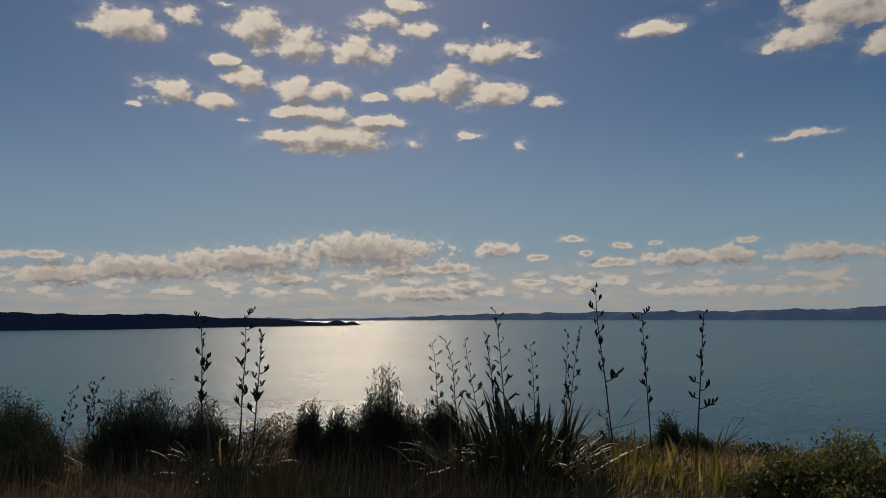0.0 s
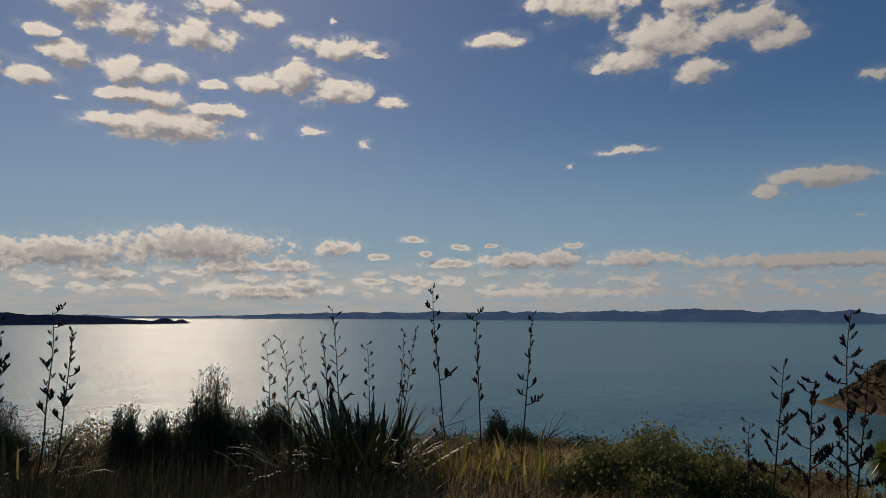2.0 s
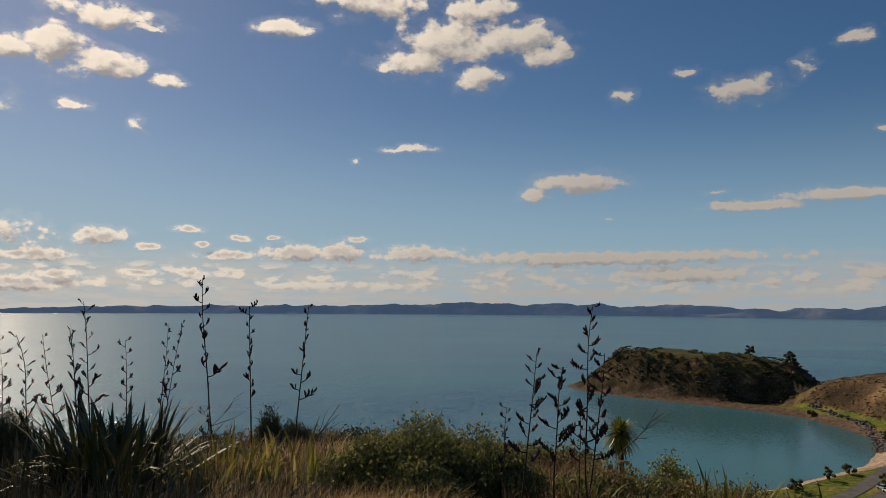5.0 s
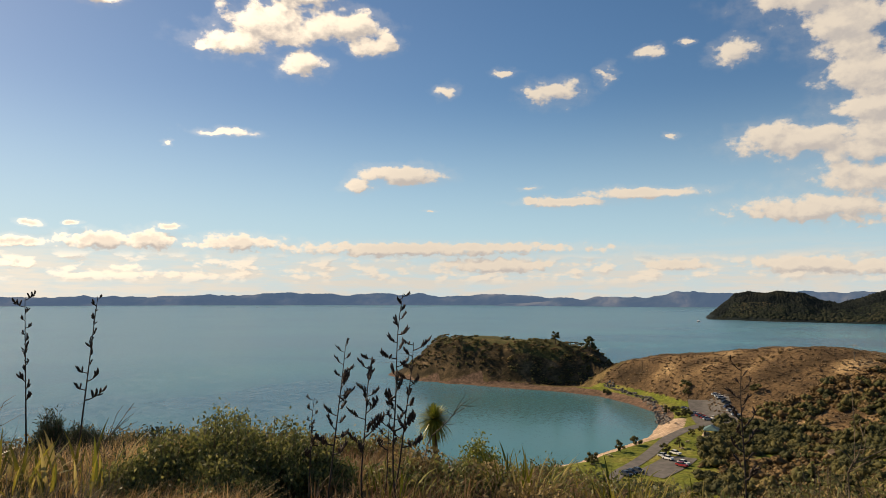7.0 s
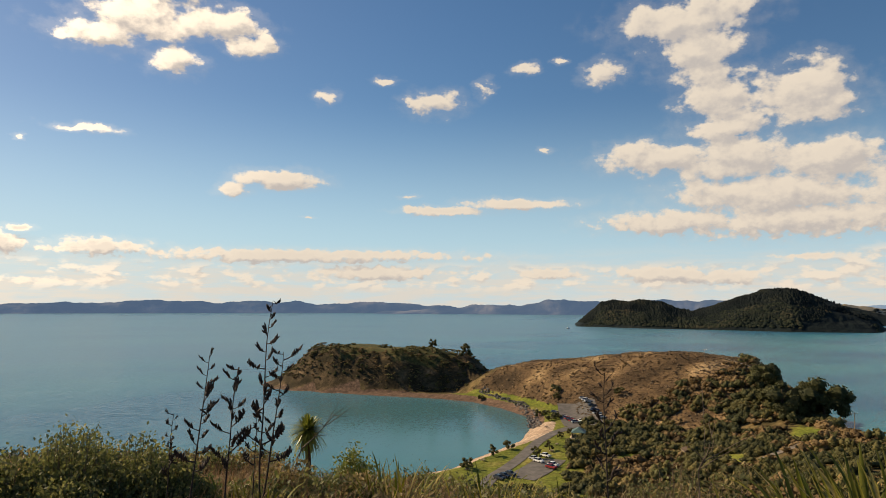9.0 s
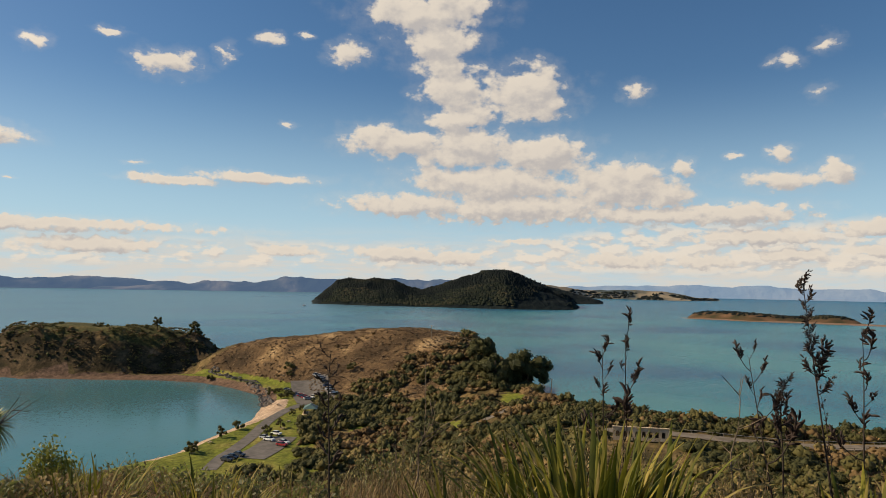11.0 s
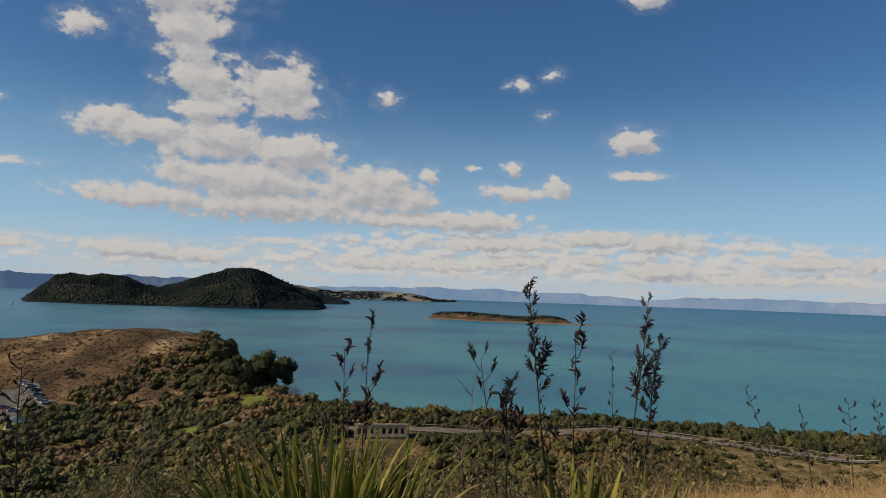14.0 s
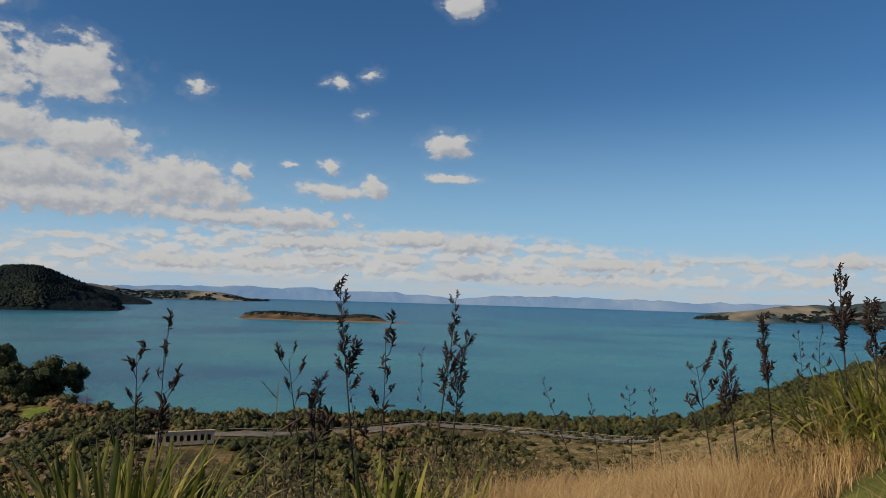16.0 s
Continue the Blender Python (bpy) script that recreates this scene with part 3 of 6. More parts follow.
def value_noise(x, y, seed=0):
    """Smooth lattice noise from 0 to 1 for arrays."""
    xi, yi = np.floor(x).astype(np.int64), np.floor(y).astype(np.int64)
    fx, fy = x - xi, y - yi
    fx, fy = fx * fx * (3 - 2 * fx), fy * fy * (3 - 2 * fy)

    def h(a, b):
        k = (a * 374761393 + b * 668265263 + seed * 974711) & 0xFFFFFFFF
        k = ((k ^ (k >> 13)) * 1274126177) & 0xFFFFFFFF
        return ((k ^ (k >> 16)) & 0xFFFF) / 65535.0

    return (h(xi, yi) * (1 - fx) + h(xi + 1, yi) * fx) * (1 - fy) + (h(xi, yi + 1) * (1 - fx) + h(xi + 1, yi + 1) * fx) * fy


def fractal(x, y, scale, octaves=4, seed=0):
    total, amp, norm = 0.0, 1.0, 0.0
    for o in range(octaves):
        total = total + amp * value_noise(x / scale * 2 ** o + 17.3 * o, y / scale * 2 ** o - 9.1 * o, seed + o)
        norm += amp
        amp *= 0.5
    return total / norm


# ---- the lie of the land ----
COAST = [(-400, 60), (-180, 95), (-60, 104), (20, 112), (80, 120), (130, 150), (170, 160), (211, 147), (232, 150), (254, 151), (278, 153), (312, 166),
         (337, 182), (355, 208), (367, 234), (367, 262), (355, 303), (347, 345), (340, 378), (352, 412), (394, 436), (440, 360), (462, 290),
         (470, 225), (485, 150), (478, 90), (430, 55), (365, 34), (315, 18), (282, -2), (268, -32), (262, -64), (256, -94), (246, -124), (232, -156),
         (212, -196), (190, -260), (170, -400), (-400, -400)]


def shore_distance(x, y):
    """Metres inland of the coast; at sea, minus the metres to the shore."""
    best = np.full(x.shape, 1e9)
    inside = np.zeros(x.shape, dtype=bool)
    for (ax, ay), (bx, by) in zip(COAST, COAST[1:] + COAST[:1]):
        dx, dy = bx - ax, by - ay
        t = np.clip(((x - ax) * dx + (y - ay) * dy) / (dx * dx + dy * dy), 0, 1)
        best = np.minimum(best, np.hypot(x - ax - t * dx, y - ay - t * dy))
        inside ^= ((ay > y) != (by > y)) & (x < (bx - ax) * (y - ay) / (by - ay + 1e-12) + ax)
    return np.where(inside, best, -best)


def bell(x, y, cx, cy, sx, sy, turn=0.0):
    c, s = math.cos(radians(turn)), math.sin(radians(turn))
    u, v = (x - cx) * c + (y - cy) * s, -(x - cx) * s + (y - cy) * c
    return np.exp(-0.5 * ((u / sx) ** 2 + (v / sy) ** 2))


def headland_slack(x, y):
    """The headland falls off more gently towards its north-west end."""
    c, s = math.cos(radians(-67.8)), math.sin(radians(-67.8))
    return 0.46 + 0.08 * np.clip(-((x - 405) * c + (y - 334) * s) / 92, 0, 1)


def headland_rho(x, y):
    c, s = math.cos(radians(-67.8)), math.sin(radians(-67.8))
    u, v = (x - 405) * c + (y - 334) * s, -(x - 405) * s + (y - 334) * c
    return (np.abs(u / 92) ** 2.6 + np.abs(v / 47) ** 2.6) ** (1 / 2.6)


def height(x, y):
    x, y = np.asarray(x, dtype=float), np.asarray(y, dtype=float)
    r = np.hypot(x, y)
    az = np.degrees(np.arctan2(x, y))
    inland = shore_distance(x, y)
    # the hill that the camera stands on: a grassy top that breaks off into steep slopes, gentler along the spur to the south-east
    spur = np.clip(smooth01((az - 118) / 28) * smooth01((205 - az) / 25) + smooth01((az - 185) / 30) + smooth01((-70 - az) / 40), 0, 1)
    edge = np.interp(az, [-70, 25, 45, 62, 108, 122, 140], [15, 15, 11.3, 9.6, 9.5, 11, 15])
    fall = np.interp(az, [-70, 15, 42, 58, 80, 112, 124, 145], [0.6, 0.55, 0.42, 0.5, 0.62, 0.6, 0.5, 0.32])
    edge, fall = edge + 13 * (spur * (az > 150)), fall - 0.45 * spur * (az < -70)
    over = np.logaddexp(0, (r - edge) / 2.0) * 2.0
    rise = smooth01((az - 131) / 12) * smooth01((205 - az) / 25) * smooth01((34 - r) / 24)
    hill = 58.45 - 0.045 * r + 0.3 * (fractal(x, y, 4.0, 3, 5) - 0.5) * smooth01((r - 1.5) / 4) - fall * over + 0.08 * r * rise
    # low land behind the beach, the bushy terrace beside the road, and the ridges
    terrace = smooth01((az - 72) / 16) * smooth01((215 - az) / 30)
    low = 3.0 + 13.5 * terrace + 30 * smooth01((az - 124.5) / 26) * smooth01((200 - az) / 20) + 3.0 * (fractal(x, y, 40, 3, 2) - 0.5) * smooth01((az - 66) / 10)
    ridge = 22 * bell(x, y, 404, 103, 46, 40, 20) + 19 * bell(x, y, 406, 166, 42, 44) + 12 * bell(x, y, 412, 222, 26, 34) + 8.5 * bell(x, y, 420, 244, 20, 15) + 6 * bell(x, y, 345, 62, 34, 30)
    ridge = ridge * (0.86 + 0.3 * fractal(x, y, 30, 4, 9)) * smooth01((inland - 4) / 30)
    head = 27.5 * smooth01((1.0 - headland_rho(x, y) + 0.2 * (fractal(x, y, 30, 3, 8) - 0.5)) / headland_slack(x, y)) * (0.88 + 0.24 * fractal(x, y, 22, 4, 3))
    flank = smooth01((headland_rho(x, y) - 0.35) / 0.2) * smooth01((1.02 - headland_rho(x, y)) / 0.2)
    gully = np.clip(np.abs(fractal(x, y, 19, 3, 33) - 0.5) * 5, 0, 1)
    head = head * (1 - 0.15 * flank * (1 - gully)) * (1 - 0.09 * ((x - 405) * 0.378 - (y - 334) * 0.926) / 92)
    land = low + np.maximum(ridge - 3.5, 0)
    rim = 10 + 14 * terrace
    land = land * smooth01(inland / rim) + np.minimum(inland, 0) * 0.18 + np.clip(inland, 0, 8) * 0.04 - 0.05
    head_base = smooth01((inland - 0) / 10) * 1.2
    near_head = smooth01((1.35 - headland_rho(x, y)) / 0.2)
    land = land * (1 - near_head) + np.maximum(np.minimum(inland, 0) * 0.18 + head_base + head, ridge - 3.5) * near_head
    z = np.logaddexp(land / 3.0, hill / 3.0) * 3.0
    z = np.where(hill > land + 25, hill, z)
    return np.maximum(z, -6.0)


def ground_at(x, y):
    return float(height(np.array([x]), np.array([y]))[0])


def make_ground():
    fine = np.arange(-62, 162, 0.36)
    coarse = np.arange(162, 298, 4.0)
    az = np.radians(np.concatenate([fine, coarse]))
    r = np.concatenate([np.linspace(0.3, 14, 60), 14 * (190 / 14) ** np.linspace(0.02, 1, 70), np.arange(192, 480, 2.2), np.linspace(482, 900, 30)])
    R, A = np.meshgrid(r, az, indexing="ij")
    X, Y = R * np.sin(A), R * np.cos(A)
    Z = height(X, Y)
    n, k = R.shape
    i, j = np.meshgrid(np.arange(n - 1), np.arange(k), indexing="ij")
    jj = (j + 1) % k
    f = np.stack([i * k + j, (i + 1) * k + j, (i + 1) * k + jj, i * k + jj], -1).reshape(-1, 4)
    v = np.stack([X, Y, Z], -1).reshape(-1, 3)
    v = np.vstack([v, [0, 0, ground_at(0, 0)]])
    hub = np.array([(n * k, s, (s + 1) % k) for s in range(k)])
    me = mesh_from("ground", v, [f[:, ::-1], hub[:, ::-1]], GROUND_COVER, True)
    x, y, z = v.T
    rad, ang, inland, rho = np.hypot(x, y), np.degrees(np.arctan2(x, y)), shore_distance(x, y), headland_rho(x, y)

    def soft(v, lo, hi):
        return np.clip((v - lo) / (hi - lo), 0, 1)

    steep = np.clip(1.0 - rho, 0, 1)
    masks = {
        "bush": soft(rad, 50, 70),
        "dry": np.maximum(soft(ang, 116, 121) * soft(rad, 90, 120) * soft(-rad, -235, -222) * 0.5, soft(ang, 56.5, 58) * soft(-ang, -79.5, -76.5) * soft(rad, 318, 340) * soft(z, 4.2, 6.5) * soft(rho, 1.1, 1.2)),
        "lawn": np.maximum(soft(rad, 190, 210) * soft(ang, 50, 52) * soft(-ang, -67.2, -66.0) * soft(-z, -6.0, -4.6) * soft(inland, 3, 6) * soft(rho, 1.1, 1.25),
                           np.maximum(bell(x, y, 262, 62, 11, 5, 30), np.maximum(bell(x, y, 262, 95, 9, 5), 0.8 * bell(x, y, 296, 42, 14, 5, 20)))),
        "sand": soft(-inland, -15, -11) * soft(x, 190, 198) * soft(-x, -318, -310) * soft(y, 138, 142) * soft(-y, -178, -172),
        "stone": np.maximum(soft(-inland, -9, -6) * soft(x, 300, 314) * soft(y, 155, 163), soft(-inland, -16, -12) * soft(y, 225, 240) * soft(-z, -3.2, -2.2)),
        "turf": soft(steep, 0.36, 0.46),
        "gold": soft(ang, 114, 119) * soft(rad, 8, 16) * soft(-rad, -246, -236) * 0.72,
        "bank": 1.1 * soft(steep, 0.0, 0.05) * soft(-steep, -0.46, -0.34),
        "mown": soft(-np.hypot(x - 4.4, y + 6.0), -2.1, -1.5),
    }
    for name, value in masks.items():
        me.attributes.new(name, "FLOAT", "POINT").data.foreach_set("value", value.astype(np.float32))
    return tagged(new("ground", me), "dry grassy hilltop falling to a bushy bay with a pale beach", "ground", kind="structure")


make_ground()


def make_sea():
    r = np.concatenate([[60], 60 * (4960 / 60) ** np.linspace(0.05, 1, 40)])
    az = np.radians(np.arange(0, 360, 3.0))
    R, A = np.meshgrid(r, az, indexing="ij")
    n, k = R.shape
    v = np.stack([R * np.sin(A), R * np.cos(A), 0 * R], -1).reshape(-1, 3)
    i, j = np.meshgrid(np.arange(n - 1), np.arange(k), indexing="ij")
    jj = (j + 1) % k
    f = np.stack([i * k + j, i * k + jj, (i + 1) * k + jj, (i + 1) * k + j], -1).reshape(-1, 4)
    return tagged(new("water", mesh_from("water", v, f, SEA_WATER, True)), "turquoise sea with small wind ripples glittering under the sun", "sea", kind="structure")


make_sea()


def far_land(name, label, shore, crest, depth, mat, rough=6.0, grain=60.0, seed=1, kind="structure", category="hills", back=1.0, steps=90, steep=0.6, rows=26, lumps=0.0):
    """Land across the water. shore: (degrees, metres to its waterline); crest: (degrees, degrees above eye level of its skyline)."""
    sa, sd = np.array(shore).T
    ca, ce = np.array(crest).T
    lo, hi = max(sa.min(), ca.min()), min(sa.max(), ca.max())
    az = np.linspace(lo, hi, steps)
    front = np.interp(az, sa, sd)
    el = np.interp(az, ca, ce)
    el = np.convolve(np.pad(el, 2, mode="edge"), np.ones(5) / 5, "valid")
    top = EYE + (front + depth * 0.5) * np.tan(np.radians(el))
    s = np.linspace(0, 1, rows)
    S, A = np.meshgrid(s, az, indexing="ij")
    R = front[None] + depth * S
    profile = np.where(S < 0.5, smooth01(S / 0.5) ** steep, smooth01((1 - S) / 0.5) ** steep)
    X, Y = R * np.sin(np.radians(A)), R * np.cos(np.radians(A))
    taper = smooth01((A - lo) / (0.04 * (hi - lo))) * smooth01((hi - A) / (0.04 * (hi - lo)))
    Z = top[None] * profile * taper
    Z = Z + rough * (fractal(X, Y, grain, 5, seed) - 0.5) * 2 * np.minimum(profile * 1.5, 1) * taper * np.clip(top[None] / 40, 0.2, 1) - 0.6 * (1 - taper) - 0.4
    if lumps:
        Z = Z + lumps * (fractal(X, Y, 26, 3, seed + 40) - 0.5) * 2 * np.minimum(profile * 3, 1) * taper
    n, k = S.shape
    i, j = np.meshgrid(np.arange(n - 1), np.arange(k - 1), indexing="ij")
    f = np.stack([i * k + j, (i + 1) * k + j, (i + 1) * k + j + 1, i * k + j + 1], -1).reshape(-1, 4)
    v = np.stack([X, Y, Z], -1).reshape(-1, 3)
    ob = new(name, mesh_from(name, v, f[:, ::-1], mat, True))
    return tagged(ob, label, category, kind=kind), (X, Y, Z)


def haze_material(name, stops, glow, scale=0.004):
    """Hills far across the water; the air's blue haze is painted in as emission."""
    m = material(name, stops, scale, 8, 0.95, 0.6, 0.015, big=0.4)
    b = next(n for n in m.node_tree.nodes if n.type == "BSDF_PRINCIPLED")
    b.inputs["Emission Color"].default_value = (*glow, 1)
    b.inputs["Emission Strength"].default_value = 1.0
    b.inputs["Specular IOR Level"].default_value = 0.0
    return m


# the last colour is painted haze, emitted though the hills are no lamps
FAR_HAZED = haze_material("hazed_far_hills", [(0.42, (0.012, 0.018, 0.018)), (0.52, (0.03, 0.034, 0.028)), (0.6, (0.075, 0.07, 0.055)), (0.75, (0.14, 0.12, 0.085))], (0.050, 0.094, 0.182))
FARTHEST = haze_material("hazed_farthest_ranges", [(0.4, (0.08, 0.10, 0.11)), (0.7, (0.16, 0.16, 0.14))], (0.10, 0.18, 0.31))
# backlit shade of the southern shore is put into its near-black colour
FAR_DARK = haze_material("far_backlit_hills", [(0.35, (0.004, 0.005, 0.007)), (0.7, (0.010, 0.010, 0.010))], (0.005, 0.011, 0.034))
FAR_PASTURE = haze_material("hazed_dry_pasture", [(0.42, (0.03, 0.036, 0.022)), (0.50, (0.10, 0.085, 0.045)), (0.56, (0.17, 0.13, 0.072)), (0.7, (0.26, 0.20, 0.115))], (0.025, 0.035, 0.05), 0.008)

ISLET_BANK = material("islet_bank", [(0.35, (0.04, 0.04, 0.021)), (0.5, (0.09, 0.06, 0.034)), (0.7, (0.18, 0.105, 0.062))], 0.03, 6, 0.95, 0.6, 0.2)
far_land("distant_hills_south", "long low wooded shore, backlit shade painted dark, across the bright water", [(-34, 2745), (-25, 2665), (-17, 2813), (-8.4, 2948), (-6.4, 3034)],
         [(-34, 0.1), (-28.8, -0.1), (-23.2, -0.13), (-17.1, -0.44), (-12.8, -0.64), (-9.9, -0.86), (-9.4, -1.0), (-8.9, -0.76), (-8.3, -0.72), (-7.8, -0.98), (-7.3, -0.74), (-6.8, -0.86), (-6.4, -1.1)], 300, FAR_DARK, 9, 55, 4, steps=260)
far_land("distant_hills_west", "low hills along the far shore, blue with painted haze", [(-34, 4500), (60, 4500)],
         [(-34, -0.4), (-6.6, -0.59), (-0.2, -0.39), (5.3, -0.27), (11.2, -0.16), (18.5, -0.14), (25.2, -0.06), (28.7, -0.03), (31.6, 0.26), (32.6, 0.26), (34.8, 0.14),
          (40.3, 0.16), (45.8, 0.04), (49.5, 0.12), (54, -0.15), (60, -0.4)], 300, FAR_HAZED, 20, 100, 7, steps=800)
far_land("distant_hills_north", "wooded hills with pale pastures behind the channel, blue with painted haze", [(49, 4250), (63, 4100), (86, 4000)],
         [(49, -0.6), (52, -0.55), (55, -0.26), (59.3, 0.02), (61, -0.05), (63.5, 0.28), (66.8, 0.18), (69, 0.1), (72, 0.45), (75, 0.4), (80, 0.2), (86, -0.1)], 400, FAR_HAZED, 24, 110, 11, steps=400)
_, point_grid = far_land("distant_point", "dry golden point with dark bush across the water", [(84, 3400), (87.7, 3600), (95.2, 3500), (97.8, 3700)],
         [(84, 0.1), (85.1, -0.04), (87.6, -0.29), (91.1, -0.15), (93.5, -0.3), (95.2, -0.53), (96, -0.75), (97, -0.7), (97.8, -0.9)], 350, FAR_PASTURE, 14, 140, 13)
far_land("distant_ranges", "mountain ranges low on the horizon, pale blue with painted haze", [(84, 4650), (150, 4650)],
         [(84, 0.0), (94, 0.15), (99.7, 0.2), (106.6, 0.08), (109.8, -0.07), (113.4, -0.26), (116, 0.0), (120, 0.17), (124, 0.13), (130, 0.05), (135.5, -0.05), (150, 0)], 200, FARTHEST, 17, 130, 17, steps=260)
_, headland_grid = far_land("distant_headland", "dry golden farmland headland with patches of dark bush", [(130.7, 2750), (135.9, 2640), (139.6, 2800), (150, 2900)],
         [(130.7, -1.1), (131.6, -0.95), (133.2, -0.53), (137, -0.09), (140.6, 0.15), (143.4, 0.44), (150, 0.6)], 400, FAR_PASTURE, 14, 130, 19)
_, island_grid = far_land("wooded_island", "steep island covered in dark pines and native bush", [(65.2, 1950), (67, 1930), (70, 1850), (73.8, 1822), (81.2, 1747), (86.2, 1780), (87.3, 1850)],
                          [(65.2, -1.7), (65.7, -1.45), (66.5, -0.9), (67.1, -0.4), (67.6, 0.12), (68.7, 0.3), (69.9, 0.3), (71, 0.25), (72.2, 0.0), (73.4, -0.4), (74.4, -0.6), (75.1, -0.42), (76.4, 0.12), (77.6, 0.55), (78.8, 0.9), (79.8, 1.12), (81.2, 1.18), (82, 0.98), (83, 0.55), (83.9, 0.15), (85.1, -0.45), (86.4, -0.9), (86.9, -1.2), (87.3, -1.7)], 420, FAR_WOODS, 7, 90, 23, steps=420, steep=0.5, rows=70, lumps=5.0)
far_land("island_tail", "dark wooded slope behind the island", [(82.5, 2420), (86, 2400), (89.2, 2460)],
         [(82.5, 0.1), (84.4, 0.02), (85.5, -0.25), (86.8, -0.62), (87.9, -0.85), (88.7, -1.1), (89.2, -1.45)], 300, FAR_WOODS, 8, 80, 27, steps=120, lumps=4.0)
_, islet_grid = far_land("low_islet", "low flat islet with red-brown banks and scrub", [(95.2, 1500), (99.8, 1432), (107.1, 1440)],
         [(95.2, -2.15), (96, -1.85), (97, -1.72), (99.3, -1.75), (102.5, -1.95), (105.3, -1.77), (106.6, -2.05), (107.1, -2.3)], 110, ISLET_BANK, 2.5, 25, 29, steep=0.35)
far_land("islet_reef", "red-brown reef flat round the islet", [(93.3, 1480), (100, 1425), (109, 1415)], [(93.3, -2.3), (100, -2.2), (109, -2.3)], 60, MUD_SHORE, 0.5, 15, 31, category="reef")


# ---- plant and building materials ----
FLAX_LEAF = material("flax_leaf", [(0.1, (0.04, 0.056, 0.006)), (0.42, (0.095, 0.108, 0.012)), (0.68, (0.19, 0.18, 0.022)), (0.9, (0.34, 0.27, 0.06)), (1.0, (0.36, 0.27, 0.13))], 9, 3, 0.7, 0.1, 60, objects=0.75, through=0.25, stretch=(1, 1, 0.15))
# copy of the flax leaf with backlit shade put in as darker green
BACKLIT_FLAX = material("backlit_flax_leaf", [(0.1, (0.016, 0.024, 0.007)), (0.5, (0.034, 0.045, 0.012)), (0.8, (0.075, 0.078, 0.02)), (1.0, (0.20, 0.15, 0.07))], 9, 3, 0.6, 0.1, 60, objects=0.75, through=0.08, stretch=(1, 1, 0.15))
YELLOW_FLAX = material("yellowing_flax_leaf", [(0.1, (0.08, 0.10, 0.02)), (0.5, (0.22, 0.19, 0.03)), (0.8, (0.40, 0.32, 0.12))], 9, 3, 0.7, 0.1, 60, objects=0.7, through=0.5, stretch=(1, 1, 0.15))
DRY_STEM = material("dry_flax_stem", [(0.3, (0.016, 0.012, 0.010)), (0.7, (0.05, 0.036, 0.027))], 14, 4, 0.75, 0.3, 90)
SEED_POD = material("black_seed_pod", [(0.3, (0.009, 0.006, 0.005)), (0.7, (0.040, 0.024, 0.018))], 40, 3, 0.7, 0.3, 160, island=0.4)
TWIG = material("grey_brown_twig", [(0.3, (0.07, 0.05, 0.035)), (0.7, (0.20, 0.15, 0.10))], 12, 4, 0.85, 0.4, 80)
NEEDLE = material("dark_shrub_foliage", [(0.2, (0.018, 0.028, 0.012)), (0.6, (0.04, 0.055, 0.02)), (0.9, (0.075, 0.08, 0.03))], 4, 3, 0.6, 0, island=0.7, through=0.25)
BROAD_LEAF = material("green_shrub_leaf", [(0.15, (0.075, 0.09, 0.030)), (0.55, (0.155, 0.165, 0.052)), (0.9, (0.27, 0.25, 0.09))], 4, 3, 0.6, 0, island=0.75, through=0.45)
BRIGHT_LEAF = material("bright_green_leaf", [(0.15, (0.11, 0.14, 0.02)), (0.9, (0.29, 0.29, 0.05))], 4, 3, 0.45, 0, island=0.7, through=0.35)
SCRUB_LEAF = material("brown_scrub_leaf", [(0.15, (0.09, 0.075, 0.030)), (0.5, (0.22, 0.165, 0.066)), (0.9, (0.40, 0.29, 0.13))], 2, 4, 0.7, 0, island=0.6, through=0.35)
GOLD_GRASS = material("golden_dry_grass", [(0.1, (0.32, 0.185, 0.065)), (0.5, (0.58, 0.375, 0.155)), (0.9, (0.72, 0.525, 0.265))], 0.8, 4, 0.65, 0, island=0.7, through=0.35)
BROWN_GRASS = material("brown_rough_grass", [(0.1, (0.03, 0.025, 0.013)), (0.4, (0.075, 0.055, 0.028)), (0.7, (0.17, 0.12, 0.065)), (0.95, (0.085, 0.10, 0.028))], 0.6, 4, 0.7, 0, island=0.75, through=0.12)
LIGHT_GRASS = material("tan_rough_grass", [(0.1, (0.07, 0.052, 0.025)), (0.45, (0.20, 0.14, 0.065)), (0.75, (0.38, 0.28, 0.14)), (0.95, (0.15, 0.155, 0.05))], 0.6, 4, 0.7, 0, island=0.75, through=0.3)
RUSSET_GRASS = material("russet_grass", [(0.1, (0.11, 0.06, 0.032)), (0.5, (0.21, 0.12, 0.06)), (0.9, (0.32, 0.21, 0.12))], 0.6, 4, 0.7, 0, island=0.75, through=0.35)
DEAD_STEM = material("grey_dead_stem", [(0.1, (0.035, 0.029, 0.023)), (0.5, (0.10, 0.08, 0.06)), (0.9, (0.25, 0.20, 0.15))], 0.9, 4, 0.85, 0, island=0.7, through=0.15)
BUSH_CANOPY = material("bush_canopy", [(0.22, (0.036, 0.036, 0.012)), (0.42, (0.078, 0.074, 0.022)), (0.58, (0.136, 0.116, 0.036)), (0.78, (0.25, 0.17, 0.066))], 0.09, 6, 0.8, 0.5, 2.2, island=0.16, through=0.15)
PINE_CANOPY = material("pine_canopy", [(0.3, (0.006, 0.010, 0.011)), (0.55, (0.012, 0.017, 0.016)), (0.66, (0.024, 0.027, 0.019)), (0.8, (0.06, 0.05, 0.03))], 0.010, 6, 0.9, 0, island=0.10)
